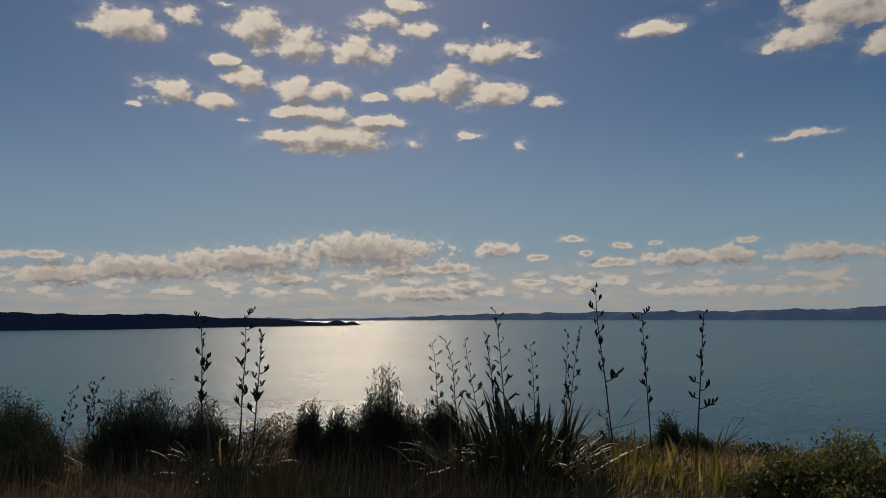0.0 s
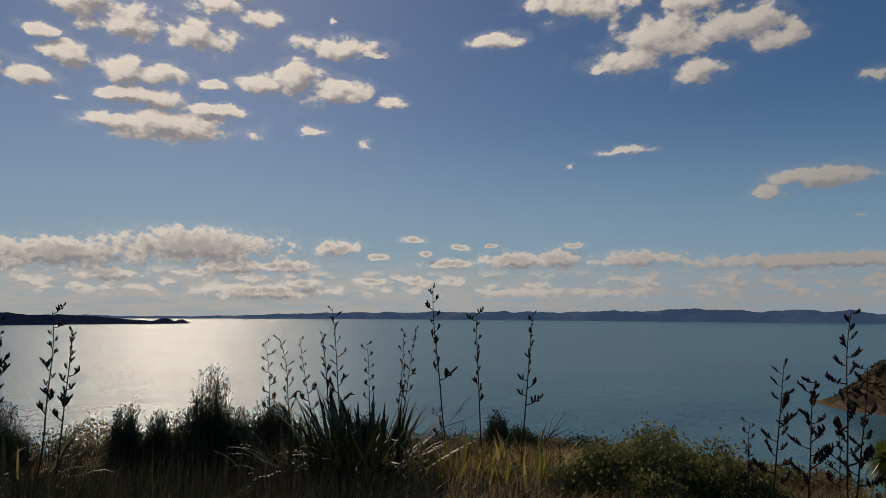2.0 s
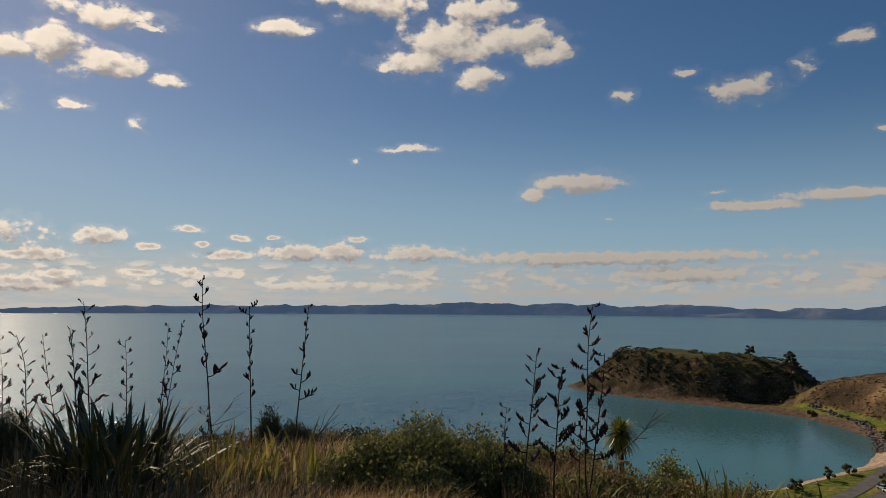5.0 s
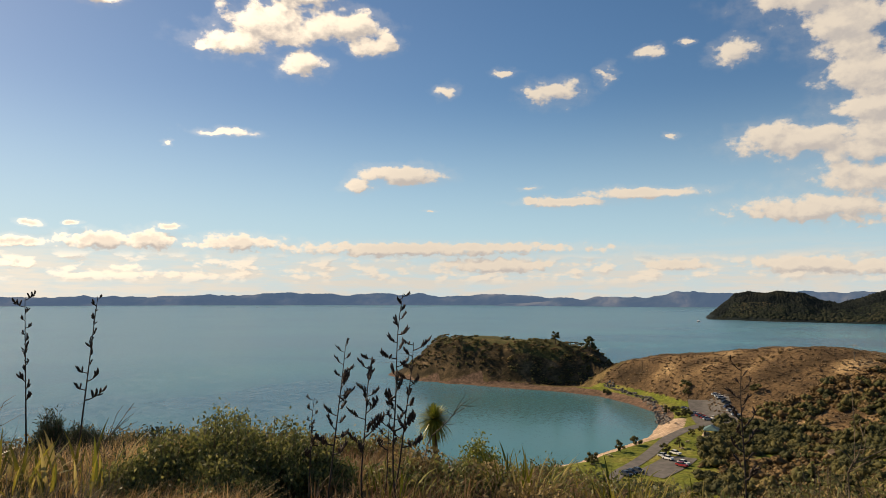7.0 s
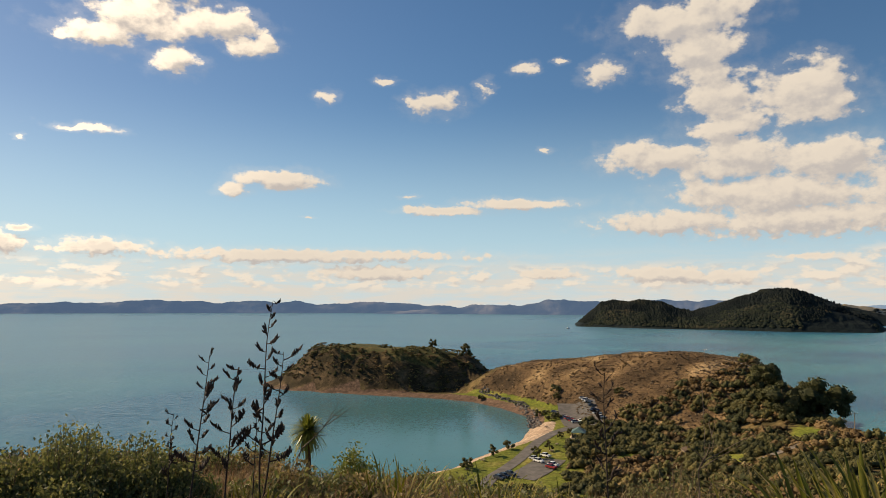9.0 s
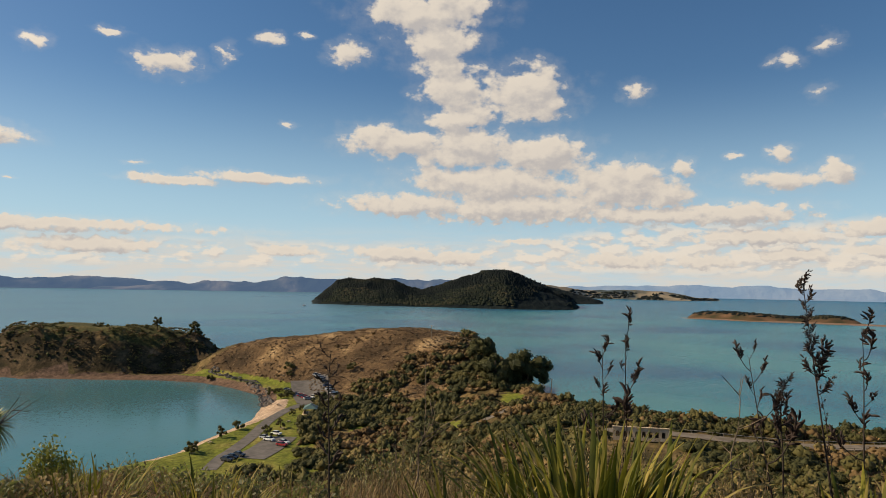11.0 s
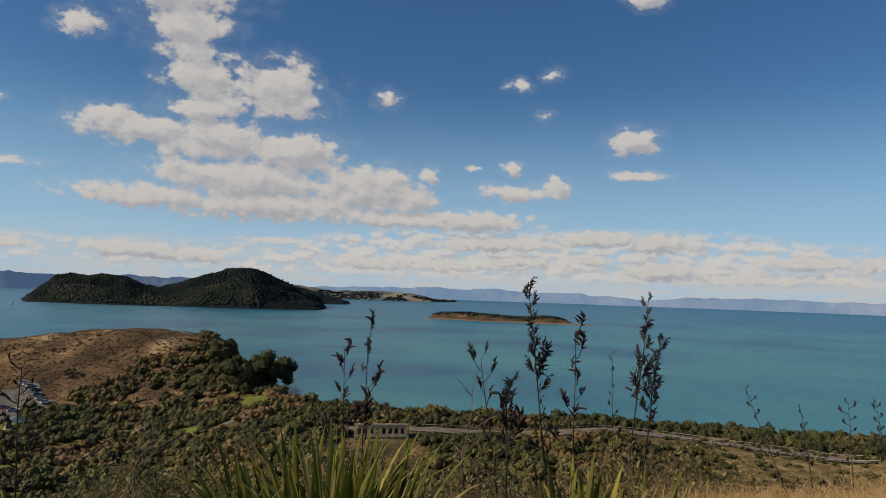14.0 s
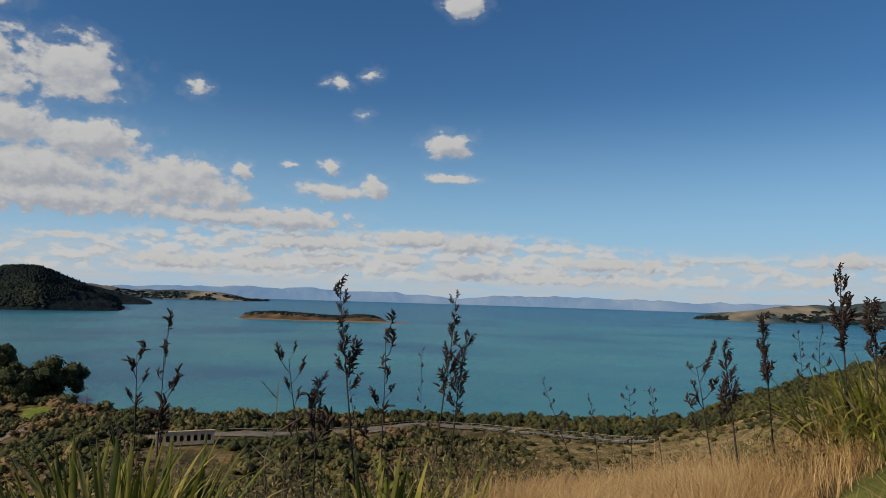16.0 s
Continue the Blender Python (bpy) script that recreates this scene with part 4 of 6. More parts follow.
BARE_SCRUB = material("leafless_scrub", [(0.3, (0.08, 0.052, 0.030)), (0.55, (0.165, 0.108, 0.060)), (0.8, (0.32, 0.225, 0.135))], 0.06, 5, 0.85, 0, island=0.4, through=0.1)
BARK = material("dark_bark", [(0.3, (0.05, 0.035, 0.025)), (0.7, (0.15, 0.11, 0.08))], 3, 5, 0.9, 0.6, 12)
ASPHALT = material("worn_asphalt", [(0.3, (0.105, 0.098, 0.09)), (0.7, (0.175, 0.162, 0.148))], 0.4, 7, 0.9, 0.2, 6, big=0.3)
PALE_ROAD = material("pale_sealed_road", [(0.3, (0.13, 0.11, 0.088)), (0.7, (0.22, 0.19, 0.155))], 0.3, 6, 0.9, 0.2, 5, big=0.3)
CONCRETE = material("weathered_concrete", [(0.3, (0.40, 0.31, 0.20)), (0.7, (0.60, 0.48, 0.34))], 0.5, 6, 0.9, 0.3, 4)
ROCK = material("dark_boulder", [(0.3, (0.07, 0.065, 0.06)), (0.7, (0.24, 0.21, 0.18))], 1.2, 5, 0.9, 0.6, 4, objects=0.4)
TIMBER = material("weathered_timber", [(0.3, (0.16, 0.12, 0.08)), (0.7, (0.32, 0.26, 0.19))], 3, 5, 0.85, 0.3, 14)
ROOF_TEAL = material("teal_painted_roof", [(0.3, (0.06, 0.12, 0.11)), (0.7, (0.10, 0.18, 0.165))], 1.5, 4, 0.5, 0.1, 8)
TYRE = material("black_rubber", [(0.3, (0.012, 0.012, 0.012)), (0.7, (0.03, 0.03, 0.03))], 6, 3, 0.8, 0)
GLASS_DARK = material("dark_car_window", [(0.3, (0.012, 0.015, 0.018)), (0.7, (0.025, 0.03, 0.034))], 2, 2, 0.08, 0)
STEEL = material("galvanised_steel", [(0.3, (0.22, 0.215, 0.205)), (0.7, (0.34, 0.33, 0.31))], 3, 4, 0.6, 0.1, 10, metal=0.6)
HULL_WHITE = material("white_boat_paint", [(0.3, (0.74, 0.74, 0.72)), (0.7, (0.82, 0.82, 0.80))], 1, 3, 0.35, 0)


# ---- bush, scrub and woods ----
def crown(rng, lumps=5, leaves=22, leaf=0.19, spread=0.55, flat=0.8, seg=6, rings=3):
    """A tree's crown about one metre in radius: lumps of foliage over a dark inside, with gaps."""
    s = Shape()
    for i in range(lumps):
        a, h = rng.random() * 6.28, rng.random()
        c = np.array([math.cos(a) * spread * (0.3 + 0.7 * rng.random()), math.sin(a) * spread * (0.3 + 0.7 * rng.random()), (0.15 + 0.75 * h) * flat])
        size = 0.32 + 0.26 * rng.random()
        s.blob(c, (size * 0.86, size * 0.86, size * 0.72), rng, 0.28, seg, rings)
        d = rng.normal(size=(leaves, 3))
        d[:, 2] = np.abs(d[:, 2]) * 1.1 - 0.25
        d /= np.linalg.norm(d, axis=1, keepdims=True)
        s.leaves(c + d * size * np.array([0.85, 0.85, 0.75]), d, leaf, leaf * 0.7, rng, 0.05, 0.28, True)
    q, t = np.concatenate(s.q), np.concatenate(s.t)
    return np.concatenate(s.v), q, t


def scatter(name, variants, places, label, mat, category, rng, tall=(0.8, 1.15)):
    """Joins many crowns into one stretch of growth. places: x, y, z, radius."""
    V, Q, T, n = [], [], [], 0
    for x, y, z, rad in places:
        v, q, t = variants[int(rng.integers(len(variants)))]
        a = rng.random() * 6.28
        c, s_ = math.cos(a), math.sin(a)
        up = rad * (tall[0] + (tall[1] - tall[0]) * rng.random())
        V.append(np.stack([(v[:, 0] * c - v[:, 1] * s_) * rad + x, (v[:, 0] * s_ + v[:, 1] * c) * rad + y, v[:, 2] * up + z], -1))
        Q.append(q + n)
        T.append(t + n)
        n += len(v)
    me = mesh_from(name, np.concatenate(V), [np.concatenate(Q), np.concatenate(T)], mat, True)
    return tagged(new(name, me), label, category, kind="stuff")


def strew(rng, n, az, dist, keep, radius):
    """Random places between two bearings and two distances that keep() allows, with a radius each."""
    a = np.radians(az[0] + (az[1] - az[0]) * rng.random(n))
    d = np.sqrt(dist[0] ** 2 + (dist[1] ** 2 - dist[0] ** 2) * rng.random(n))
    x, y = np.sin(a) * d, np.cos(a) * d
    z = height(x, y)
    ok = keep(x, y, z)
    rad = radius[0] + (radius[1] - radius[0]) * rng.random(n) ** 1.6
    return np.stack([x, y, z - 0.12 * rad, rad], -1)[ok]


rng = np.random.default_rng(7)
MOUNDS = [crown(rng, 8, 46, 0.12, 0.72, 0.7, 6, 3) for _ in range(8)]
LOW_VARIANTS = [crown(rng, 2, 7, 0.4, 0.7, 0.35, 4, 3) for _ in range(8)]
FINE_VARIANTS = [crown(rng, 3, 8, 0.36, 0.6, 0.7, 5, 3) for _ in range(8)]
MID_VARIANTS = [crown(rng, 4, 18, 0.2, 0.6, 0.75, 5, 3) for _ in range(8)]
NEAR_VARIANTS = [crown(rng, 7, 64, 0.10, 0.6, 0.8) for _ in range(6)]
ROAD_LINE = [(222, 12), (223, 0), (221, -15), (218, -30), (216, -52), (217, -78), (210, -96), (198, -110), (188, -126), (176, -138)]
PARK_ROAD = [(190, 118), (204, 122.5), (216, 124.5), (232, 128), (249, 133), (267, 138), (287, 141), (301, 141), (314, 139)]
PATH_LINE = [(255, 50), (268, 42), (282, 36), (292, 30), (285, 20), (265, 10), (240, 6), (224, 6)]


def line_distance(x, y, line):
    best = np.full(np.shape(x), 1e9)
    for (ax, ay), (bx, by) in zip(line, line[1:]):
        dx, dy = bx - ax, by - ay
        t = np.clip(((x - ax) * dx + (y - ay) * dy) / (dx * dx + dy * dy), 0, 1)
        best = np.minimum(best, np.hypot(x - ax - t * dx, y - ay - t * dy))
    return best


def bush_here(x, y, z):
    az, inland = np.degrees(np.arctan2(x, y)), shore_distance(x, y)
    park = (az < 64.9) & (z < 6.5) & (np.hypot(x, y) > np.interp(az, [57, 60], [190, 219]))
    clear = (bell(x, y, 262, 62, 11, 5, 30) > 0.55) | (bell(x, y, 262, 95, 9, 5) > 0.6) | (bell(x, y, 296, 42, 15, 6, 20) > 0.5)
    brown = (az < 68.5 + 0.40 * (z - 5) + 6 * (fractal(x, y, 25, 3, 77) - 0.5)) & (z > 4.6) & (np.hypot(x, y) > 325)
    sight = (az > 88.6) & (az < 95.6) & (np.hypot(x, y) > 165) & (np.hypot(x, y) < 214)
    thin = fractal(x, y, 22, 3, 50) < 0.27
    return (inland > 5) & ~park & ~sight & ~clear & ~brown & (line_distance(x, y, ROAD_LINE) > 6) & (line_distance(x, y, PATH_LINE) > 3.5) & ~thin & (np.hypot(x - 350, y - 150) > 14)


DARK_CANOPY = material("dark_bush_canopy", [(0.25, (0.024, 0.030, 0.011)), (0.5, (0.058, 0.060, 0.018)), (0.75, (0.125, 0.106, 0.032))], 0.09, 6, 0.8, 0.5, 2.2, island=0.16, through=0.15)
BROWN_CANOPY = material("brown_bush_canopy", [(0.25, (0.062, 0.041, 0.018)), (0.5, (0.138, 0.088, 0.036)), (0.75, (0.26, 0.17, 0.078))], 0.09, 6, 0.85, 0.5, 2.2, island=0.2, through=0.15)
valley = np.concatenate([strew(rng, 3500, (58, 111.5), (110, 300), bush_here, (1.6, 4.8)), strew(rng, 420, (111, 119), (110, 215), bush_here, (1.0, 2.6)), strew(rng, 60, (119, 127), (110, 215), bush_here, (0.8, 1.8)), strew(rng, 2100, (66, 90), (280, 430), bush_here, (2.0, 5.2))])
mood = fractal(valley[:, 0], valley[:, 1], 30, 2, 15) + 0.35 * (rng.random(len(valley)) - 0.5)
scatter("valley_bush", MID_VARIANTS, valley[(mood >= 0.45) & (mood < 0.58)], "dense olive green coastal bush covering the valley and terrace", BUSH_CANOPY, "bush", rng)
scatter("dark_valley_bush", MOUNDS, valley[mood < 0.45], "dense dark green rounded coastal trees in the valley", DARK_CANOPY, "bush", rng, (0.55, 0.95))
scatter("brown_valley_bush", FINE_VARIANTS, valley[mood >= 0.58], "brown twiggy scrub between the valley trees", BROWN_CANOPY, "bush", rng, (0.6, 0.9))
shoulder = strew(rng, 170, (73.5, 84), (262, 390), bush_here, (2.6, 5.4))
scatter("shoulder_trees", MOUNDS, shoulder, "tall rounded dark evergreen bush on the shoulder of the hill", DARK_CANOPY, "bush", rng, (0.7, 1.1))
terrace_edge = strew(rng, 1800, (86, 152), (226, 280), lambda x, y, z: (shore_distance(x, y) > 3) & (line_distance(x, y, ROAD_LINE) > 7), (2.0, 3.9))
scatter("terrace_bush", MID_VARIANTS, terrace_edge, "band of low green bush along the cliff top", DARK_CANOPY, "bush", rng)
slope_bush = strew(rng, 440, (52, 113), (26, 105), lambda x, y, z: np.hypot(x, y) > 0, (1.0, 2.4))
near_by, twiggy = np.hypot(slope_bush[:, 0], slope_bush[:, 1]), rng.random(len(slope_bush)) < 0.55
scatter("slope_bush", MID_VARIANTS, slope_bush[(near_by > 62) & ~twiggy], "olive bush on the steep slope below the lookout", BUSH_CANOPY, "bush", rng)
scatter("brink_bush", NEAR_VARIANTS, slope_bush[(near_by <= 62) & ~twiggy], "fine-leaved olive bush just below the lookout", BUSH_CANOPY, "bush", rng)
scatter("brink_scrub", NEAR_VARIANTS, slope_bush[(near_by <= 62) & twiggy], "fine brown scrub just below the lookout", BROWN_CANOPY, "scrub", rng)
scatter("brown_slope_scrub", MID_VARIANTS, slope_bush[(near_by > 62) & twiggy], "brown twiggy scrub on the steep slope", BROWN_CANOPY, "scrub", rng)


def head_scrub(x, y, z):
    rho = headland_rho(x, y)
    return (rho < 0.97) & (shore_distance(x, y) > 11) & ((fractal(x, y, 18, 3, 61) > 0.42) | (rho > 0.55) & (fractal(x, y, 26, 3, 41) < 0.56))


scatter("headland_scrub", FINE_VARIANTS, strew(rng, 3800, (38, 62), (430, 580), head_scrub, (0.6, 1.9)), "patchy dark scrub over the headland", BUSH_CANOPY, "scrub", rng)
scatter("headland_bushes", FINE_VARIANTS, strew(rng, 2600, (38, 62), (430, 580), lambda x, y, z: (headland_rho(x, y) < 0.96) & (shore_distance(x, y) > 11) & (headland_rho(x, y) > 0.45) & (fractal(x, y, 20, 3, 62) > 0.4), (0.9, 2.4)), "dark brown-green bushes on the headland's flanks", BROWN_CANOPY, "scrub", rng, (0.5, 0.9))
scatter("headland_dry_scrub", LOW_VARIANTS, strew(rng, 4200, (38, 62), (430, 580), lambda x, y, z: (headland_rho(x, y) < 1.0) & (shore_distance(x, y) > 11) & (headland_rho(x, y) > 0.5), (0.5, 1.6)), "brown dry scrub on the headland's flanks", BROWN_CANOPY, "scrub", rng, (0.6, 0.9))
scatter("hill_scrub", LOW_VARIANTS, strew(rng, 11000, (57, 80), (325, 480), lambda x, y, z: (z > 4.8) & (headland_rho(x, y) > 1.1) & (fractal(x, y, 26, 3, 71) > 0.22), (0.4, 1.7)),
        "leafless brown scrub over the dry hillside", BARE_SCRUB, "scrub", rng, (0.5, 0.8))
scatter("dark_hill_scrub", FINE_VARIANTS, strew(rng, 520, (58, 78), (325, 460), lambda x, y, z: (z > 5) & (headland_rho(x, y) > 1.1) & (fractal(x, y, 30, 3, 83) > 0.56), (0.8, 2.2)),
        "brown-green shrubs in the hollows of the hillside", BROWN_CANOPY, "scrub", rng)
scatter("spur_bushes", MID_VARIANTS, strew(rng, 420, (108, 150), (60, 222), lambda x, y, z: (line_distance(x, y, ROAD_LINE) > 7) & (fractal(x, y, 30, 3, 95) > 0.5), (0.7, 1.9)), "olive bushes scattered over the golden spur", BUSH_CANOPY, "bush", rng)
scatter("spur_scrub", FINE_VARIANTS, strew(rng, 1300, (114, 156), (185, 232), lambda x, y, z: np.hypot(x, y) > np.interp(np.degrees(np.arctan2(x, y)), [114, 130, 142], [217, 217, 188]), (0.6, 1.5)), "brown-green scrub along the spur", DARK_CANOPY, "scrub", rng)


def woods_on(name, grid, count, rows, size, tall, label, mat, seed, floor=4.0, smooth=True):
    """Many small tree tops over land across the water, joined into one."""
    X, Y, Z = grid
    r = np.random.default_rng(seed)
    i, j = r.integers(rows[0], rows[1], count), r.integers(2, X.shape[1] - 3, count)
    fu, fv = r.random(count), r.random(count)
    x, y, z = (G[i, j] + (G[i + 1, j] - G[i, j]) * fu + (G[i, j + 1] - G[i, j]) * fv for G in (X, Y, Z))
    keep = (z > floor) & (fractal(x, y, 160, 3, seed) > 0.36)
    V, F, n = [], [], 0
    for a, b, c in zip(x[keep], y[keep], z[keep]):
        w, h = size[0] + (size[1] - size[0]) * r.random() ** 2, tall[0] + (tall[1] - tall[0]) * r.random() ** 2
        ang = np.arange(5) * 1.2566 + r.random() * 6
        k = 0.8 + 0.5 * r.random(5)
        low = np.stack([a + np.cos(ang) * w * k, b + np.sin(ang) * w * k, np.full(5, c - 1.0)], -1)
        mid = np.stack([a + np.cos(ang + 0.5) * w * 0.75 * k, b + np.sin(ang + 0.5) * w * 0.75 * k, c + h * (0.45 + 0.3 * r.random(5))], -1)
        V.append(np.vstack([low, mid, [[a, b, c + h]]]))
        F += [(n + s, n + (s + 1) % 5, n + 5 + s) for s in range(5)] + [(n + 5 + s, n + (s + 1) % 5, n + 5 + (s + 1) % 5) for s in range(5)] + [(n + 5 + s, n + 5 + (s + 1) % 5, n + 10) for s in range(5)]
        n += 11
    return tagged(new(name, mesh_from(name, np.concatenate(V), np.array(F), mat, smooth)), label, "woods", kind="stuff")


ISLAND_BUSH = material("island_bush", [(0.36, (0.012, 0.018, 0.014)), (0.5, (0.026, 0.032, 0.020)), (0.62, (0.045, 0.043, 0.027)), (0.74, (0.11, 0.085, 0.048))], 0.007, 6, 0.9, 0, island=0.22)
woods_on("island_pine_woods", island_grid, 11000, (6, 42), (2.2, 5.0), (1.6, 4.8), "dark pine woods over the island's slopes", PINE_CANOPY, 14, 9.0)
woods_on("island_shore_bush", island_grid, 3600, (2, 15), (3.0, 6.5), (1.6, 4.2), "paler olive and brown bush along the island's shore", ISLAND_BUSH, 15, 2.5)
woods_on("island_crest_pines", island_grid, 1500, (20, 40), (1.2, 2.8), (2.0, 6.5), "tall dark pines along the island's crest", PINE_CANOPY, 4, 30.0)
woods_on("islet_scrub", islet_grid, 500, (5, 19), (2.0, 5.0), (0.8, 3.6), "low dark scrub on the flat islet", PINE_CANOPY, 8, 6.0)
woods_on("headland_woods", headland_grid, 500, (0, 5), (6, 16), (4, 9), "dark bush along the far headland's shore", PINE_CANOPY, 5, 1.0)
woods_on("point_woods", point_grid, 500, (0, 7), (6, 16), (4, 9), "dark bush over the far point", PINE_CANOPY, 6, 1.0)
DRY_TUFT = material("dry_tussock", [(0.3, (0.17, 0.12, 0.05)), (0.55, (0.32, 0.23, 0.095)), (0.8, (0.45, 0.34, 0.16))], 0.08, 5, 0.85, 0, island=0.4, through=0.15)
scatter("spur_tussock", LOW_VARIANTS, strew(rng, 4200, (112, 154), (40, 225), lambda x, y, z: (line_distance(x, y, ROAD_LINE) > 6) & (fractal(x, y, 18, 3, 91) > 0.34), (0.25, 0.8)), "tan tussock grass and dead fern over the spur", DRY_TUFT, "tussock", rng, (0.5, 0.8))


# ---- single trees ----
def tree(name, at, tall, radius, label, seed, mat=BUSH_CANOPY, lumps=16, leaves=110, trunk=0.3, limbs=6, low=0.42):
    r = np.random.default_rng(seed)
    ob = thing(name, (*at, ground_at(*at) - 0.1), label, "tree")
    bark = Shape()
    top = np.array([0, 0, tall * 0.55])
    bark.tube([(0, 0, 0), (0.05 * tall, 0, tall * 0.25), top], [trunk, trunk * 0.7, trunk * 0.4], 7)
    s = Shape()
    for i in range(lumps):
        a = i * 2.4 + r.random()
        d = radius * (0.25 + 0.55 * math.sqrt((i + 0.5) / lumps))
        c = np.array([math.cos(a) * d, math.sin(a) * d, tall * (low + (0.9 - low) * r.random() * (1 - 0.45 * d / radius))])
        size = radius * (0.24 + 0.16 * r.random())
        if i < limbs:
            bark.tube([top * 0.6, top * 0.5 + c * 0.45 + np.array([0, 0, tall * 0.06]), c], [trunk * 0.45, trunk * 0.28, trunk * 0.1], 5)
        s.blob(c, (size * 0.8, size * 0.8, size * 0.62), r, 0.3, 7, 5)
        dd = r.normal(size=(leaves, 3))
        dd /= np.linalg.norm(dd, axis=1, keepdims=True)
        s.leaves(c + dd * size * np.array([0.85, 0.85, 0.7]) * (0.8 + 0.35 * r.random((leaves, 1))), dd, radius * 0.085 + 0.12, radius * 0.055 + 0.07, r, 0.1, 0.7, True)
    part("trunk", bark, BARK, ob, "dark bark trunk and limbs", True)
    part("crown", s, mat, ob)
    return ob


tree("spreading_tree", (330, 40), 20, 11, "large spreading dark evergreen tree on the point", 11, mat=DARK_CANOPY, lumps=30, leaves=150, trunk=0.7, low=0.14)
tree("spreading_tree", (322, 54), 16, 9, "large spreading dark evergreen tree beside the headland bush", 12, mat=DARK_CANOPY, lumps=26, leaves=140, trunk=0.6, low=0.14)
tree("spreading_tree", (352, 66), 15, 7.5, "rounded dark evergreen tree on the ridge end", 13, mat=DARK_CANOPY, lumps=22, leaves=130, trunk=0.5, low=0.14)
tree("cliff_tree", (409, 296), 11.5, 3.4, "wind-shaped dark tree on the headland top", 14, lumps=14, leaves=90, low=0.3, mat=DARK_CANOPY)
tree("cliff_tree", (416, 272), 17, 4.6, "tall leaning dark tree at the headland end", 15, lumps=18, leaves=100, low=0.3, mat=DARK_CANOPY)
for n, (x, y, h, w) in enumerate([(331, 171, 5, 2.2), (334, 168.5, 2.5, 1.8), (371, 231, 4, 2.2), (363, 177, 6, 2.8), (358, 174, 4, 2.0), (277, 133, 5, 1.3), (288, 134, 4.5, 1.3), (245, 140, 5, 1.9), (230, 138, 6, 1.7), (207, 135, 5.5, 2.2),
                                  (236, 123, 6.5, 1.8), (252, 126, 6, 1.6), (260, 118, 5.5, 4.2), (243, 108, 6.5, 4.6), (251, 112, 5, 3.6), (322, 157, 4, 2.4), (316, 158, 3.4, 1.8), (352, 136, 5, 2.6), (300, 125, 5, 2.8), (272, 112, 5, 3.6), (292, 118, 5, 3.4)]):
    tree("park_tree", (x, y), h * 0.9, w * 1.3, "small dark coastal tree on the mown park lawn", 30 + n, lumps=10, leaves=60, trunk=0.16, limbs=4, low=0.22)


# ---- the park by the beach ----
def ribbon(name, line, width, mat, label, category, lift=0.12, kind="structure"):
    line = np.array(line, dtype=float)
    seg = np.concatenate([[0], np.cumsum(np.hypot(*np.diff(line, axis=0).T))])
    s = np.arange(0, seg[-1], 2.5)
    x, y = np.interp(s, seg, line[:, 0]), np.interp(s, seg, line[:, 1])
    for _ in range(3):
        x[1:-1], y[1:-1] = (x[:-2] + x[2:] + 2 * x[1:-1]) / 4, (y[:-2] + y[2:] + 2 * y[1:-1]) / 4
    dx, dy = np.gradient(x), np.gradient(y)
    n = np.hypot(dx, dy)
    across = np.linspace(-0.5, 0.5, 5)
    X = x[:, None] - (dy / n)[:, None] * across * width
    Y = y[:, None] + (dx / n)[:, None] * across * width
    Z = height(x, y)[:, None] + 0 * X
    Z = np.maximum(Z, height(X, Y)) + lift
    k = 5
    i, j = np.meshgrid(np.arange(len(x) - 1), np.arange(k - 1), indexing="ij")
    f = np.stack([i * k + j, (i + 1) * k + j, (i + 1) * k + j + 1, i * k + j + 1], -1).reshape(-1, 4)
    return tagged(new(name, mesh_from(name, np.stack([X, Y, Z], -1).reshape(-1, 3), f[:, ::-1], mat, True)), label, category, kind=kind)


ribbon("road", PARK_ROAD, 4.6, ASPHALT, "grey sealed access road through the park lawn", "road")
ribbon("car_park_far", [(309, 136), (322, 144), (334, 151), (347, 158)], 19, ASPHALT, "grey sealed car park under the dry hill", "car park", 0.16)
ribbon("car_park_near", [(206, 114), (216, 114.5), (228, 116), (239, 118.5)], 11, ASPHALT, "grey sealed car park beside the lawn", "car park", 0.16)
ribbon("coast_road", ROAD_LINE, 6.5, PALE_ROAD, "pale coastal road along the bushy terrace", "road", 0.25)
ribbon("footpath", PATH_LINE, 3.0, PALE_ROAD, "pale gravel track through the bush", "track", 0.2)


def car_paint(name, colour):
    return material(name, [(0.3, tuple(c * 0.9 for c in colour)), (0.7, colour)], 1.0, 2, 0.25, 0)


PAINTS = {"white": car_paint("white_car_paint", (0.75, 0.75, 0.73)), "silver": car_paint("silver_car_paint", (0.42, 0.43, 0.44)), "red": car_paint("red_car_paint", (0.30, 0.025, 0.025)),
          "dark": car_paint("dark_grey_car_paint", (0.045, 0.05, 0.055)), "blue": car_paint("dark_blue_car_paint", (0.03, 0.05, 0.11)), "black": car_paint("black_car_paint", (0.015, 0.015, 0.017))}
car_shapes = {}


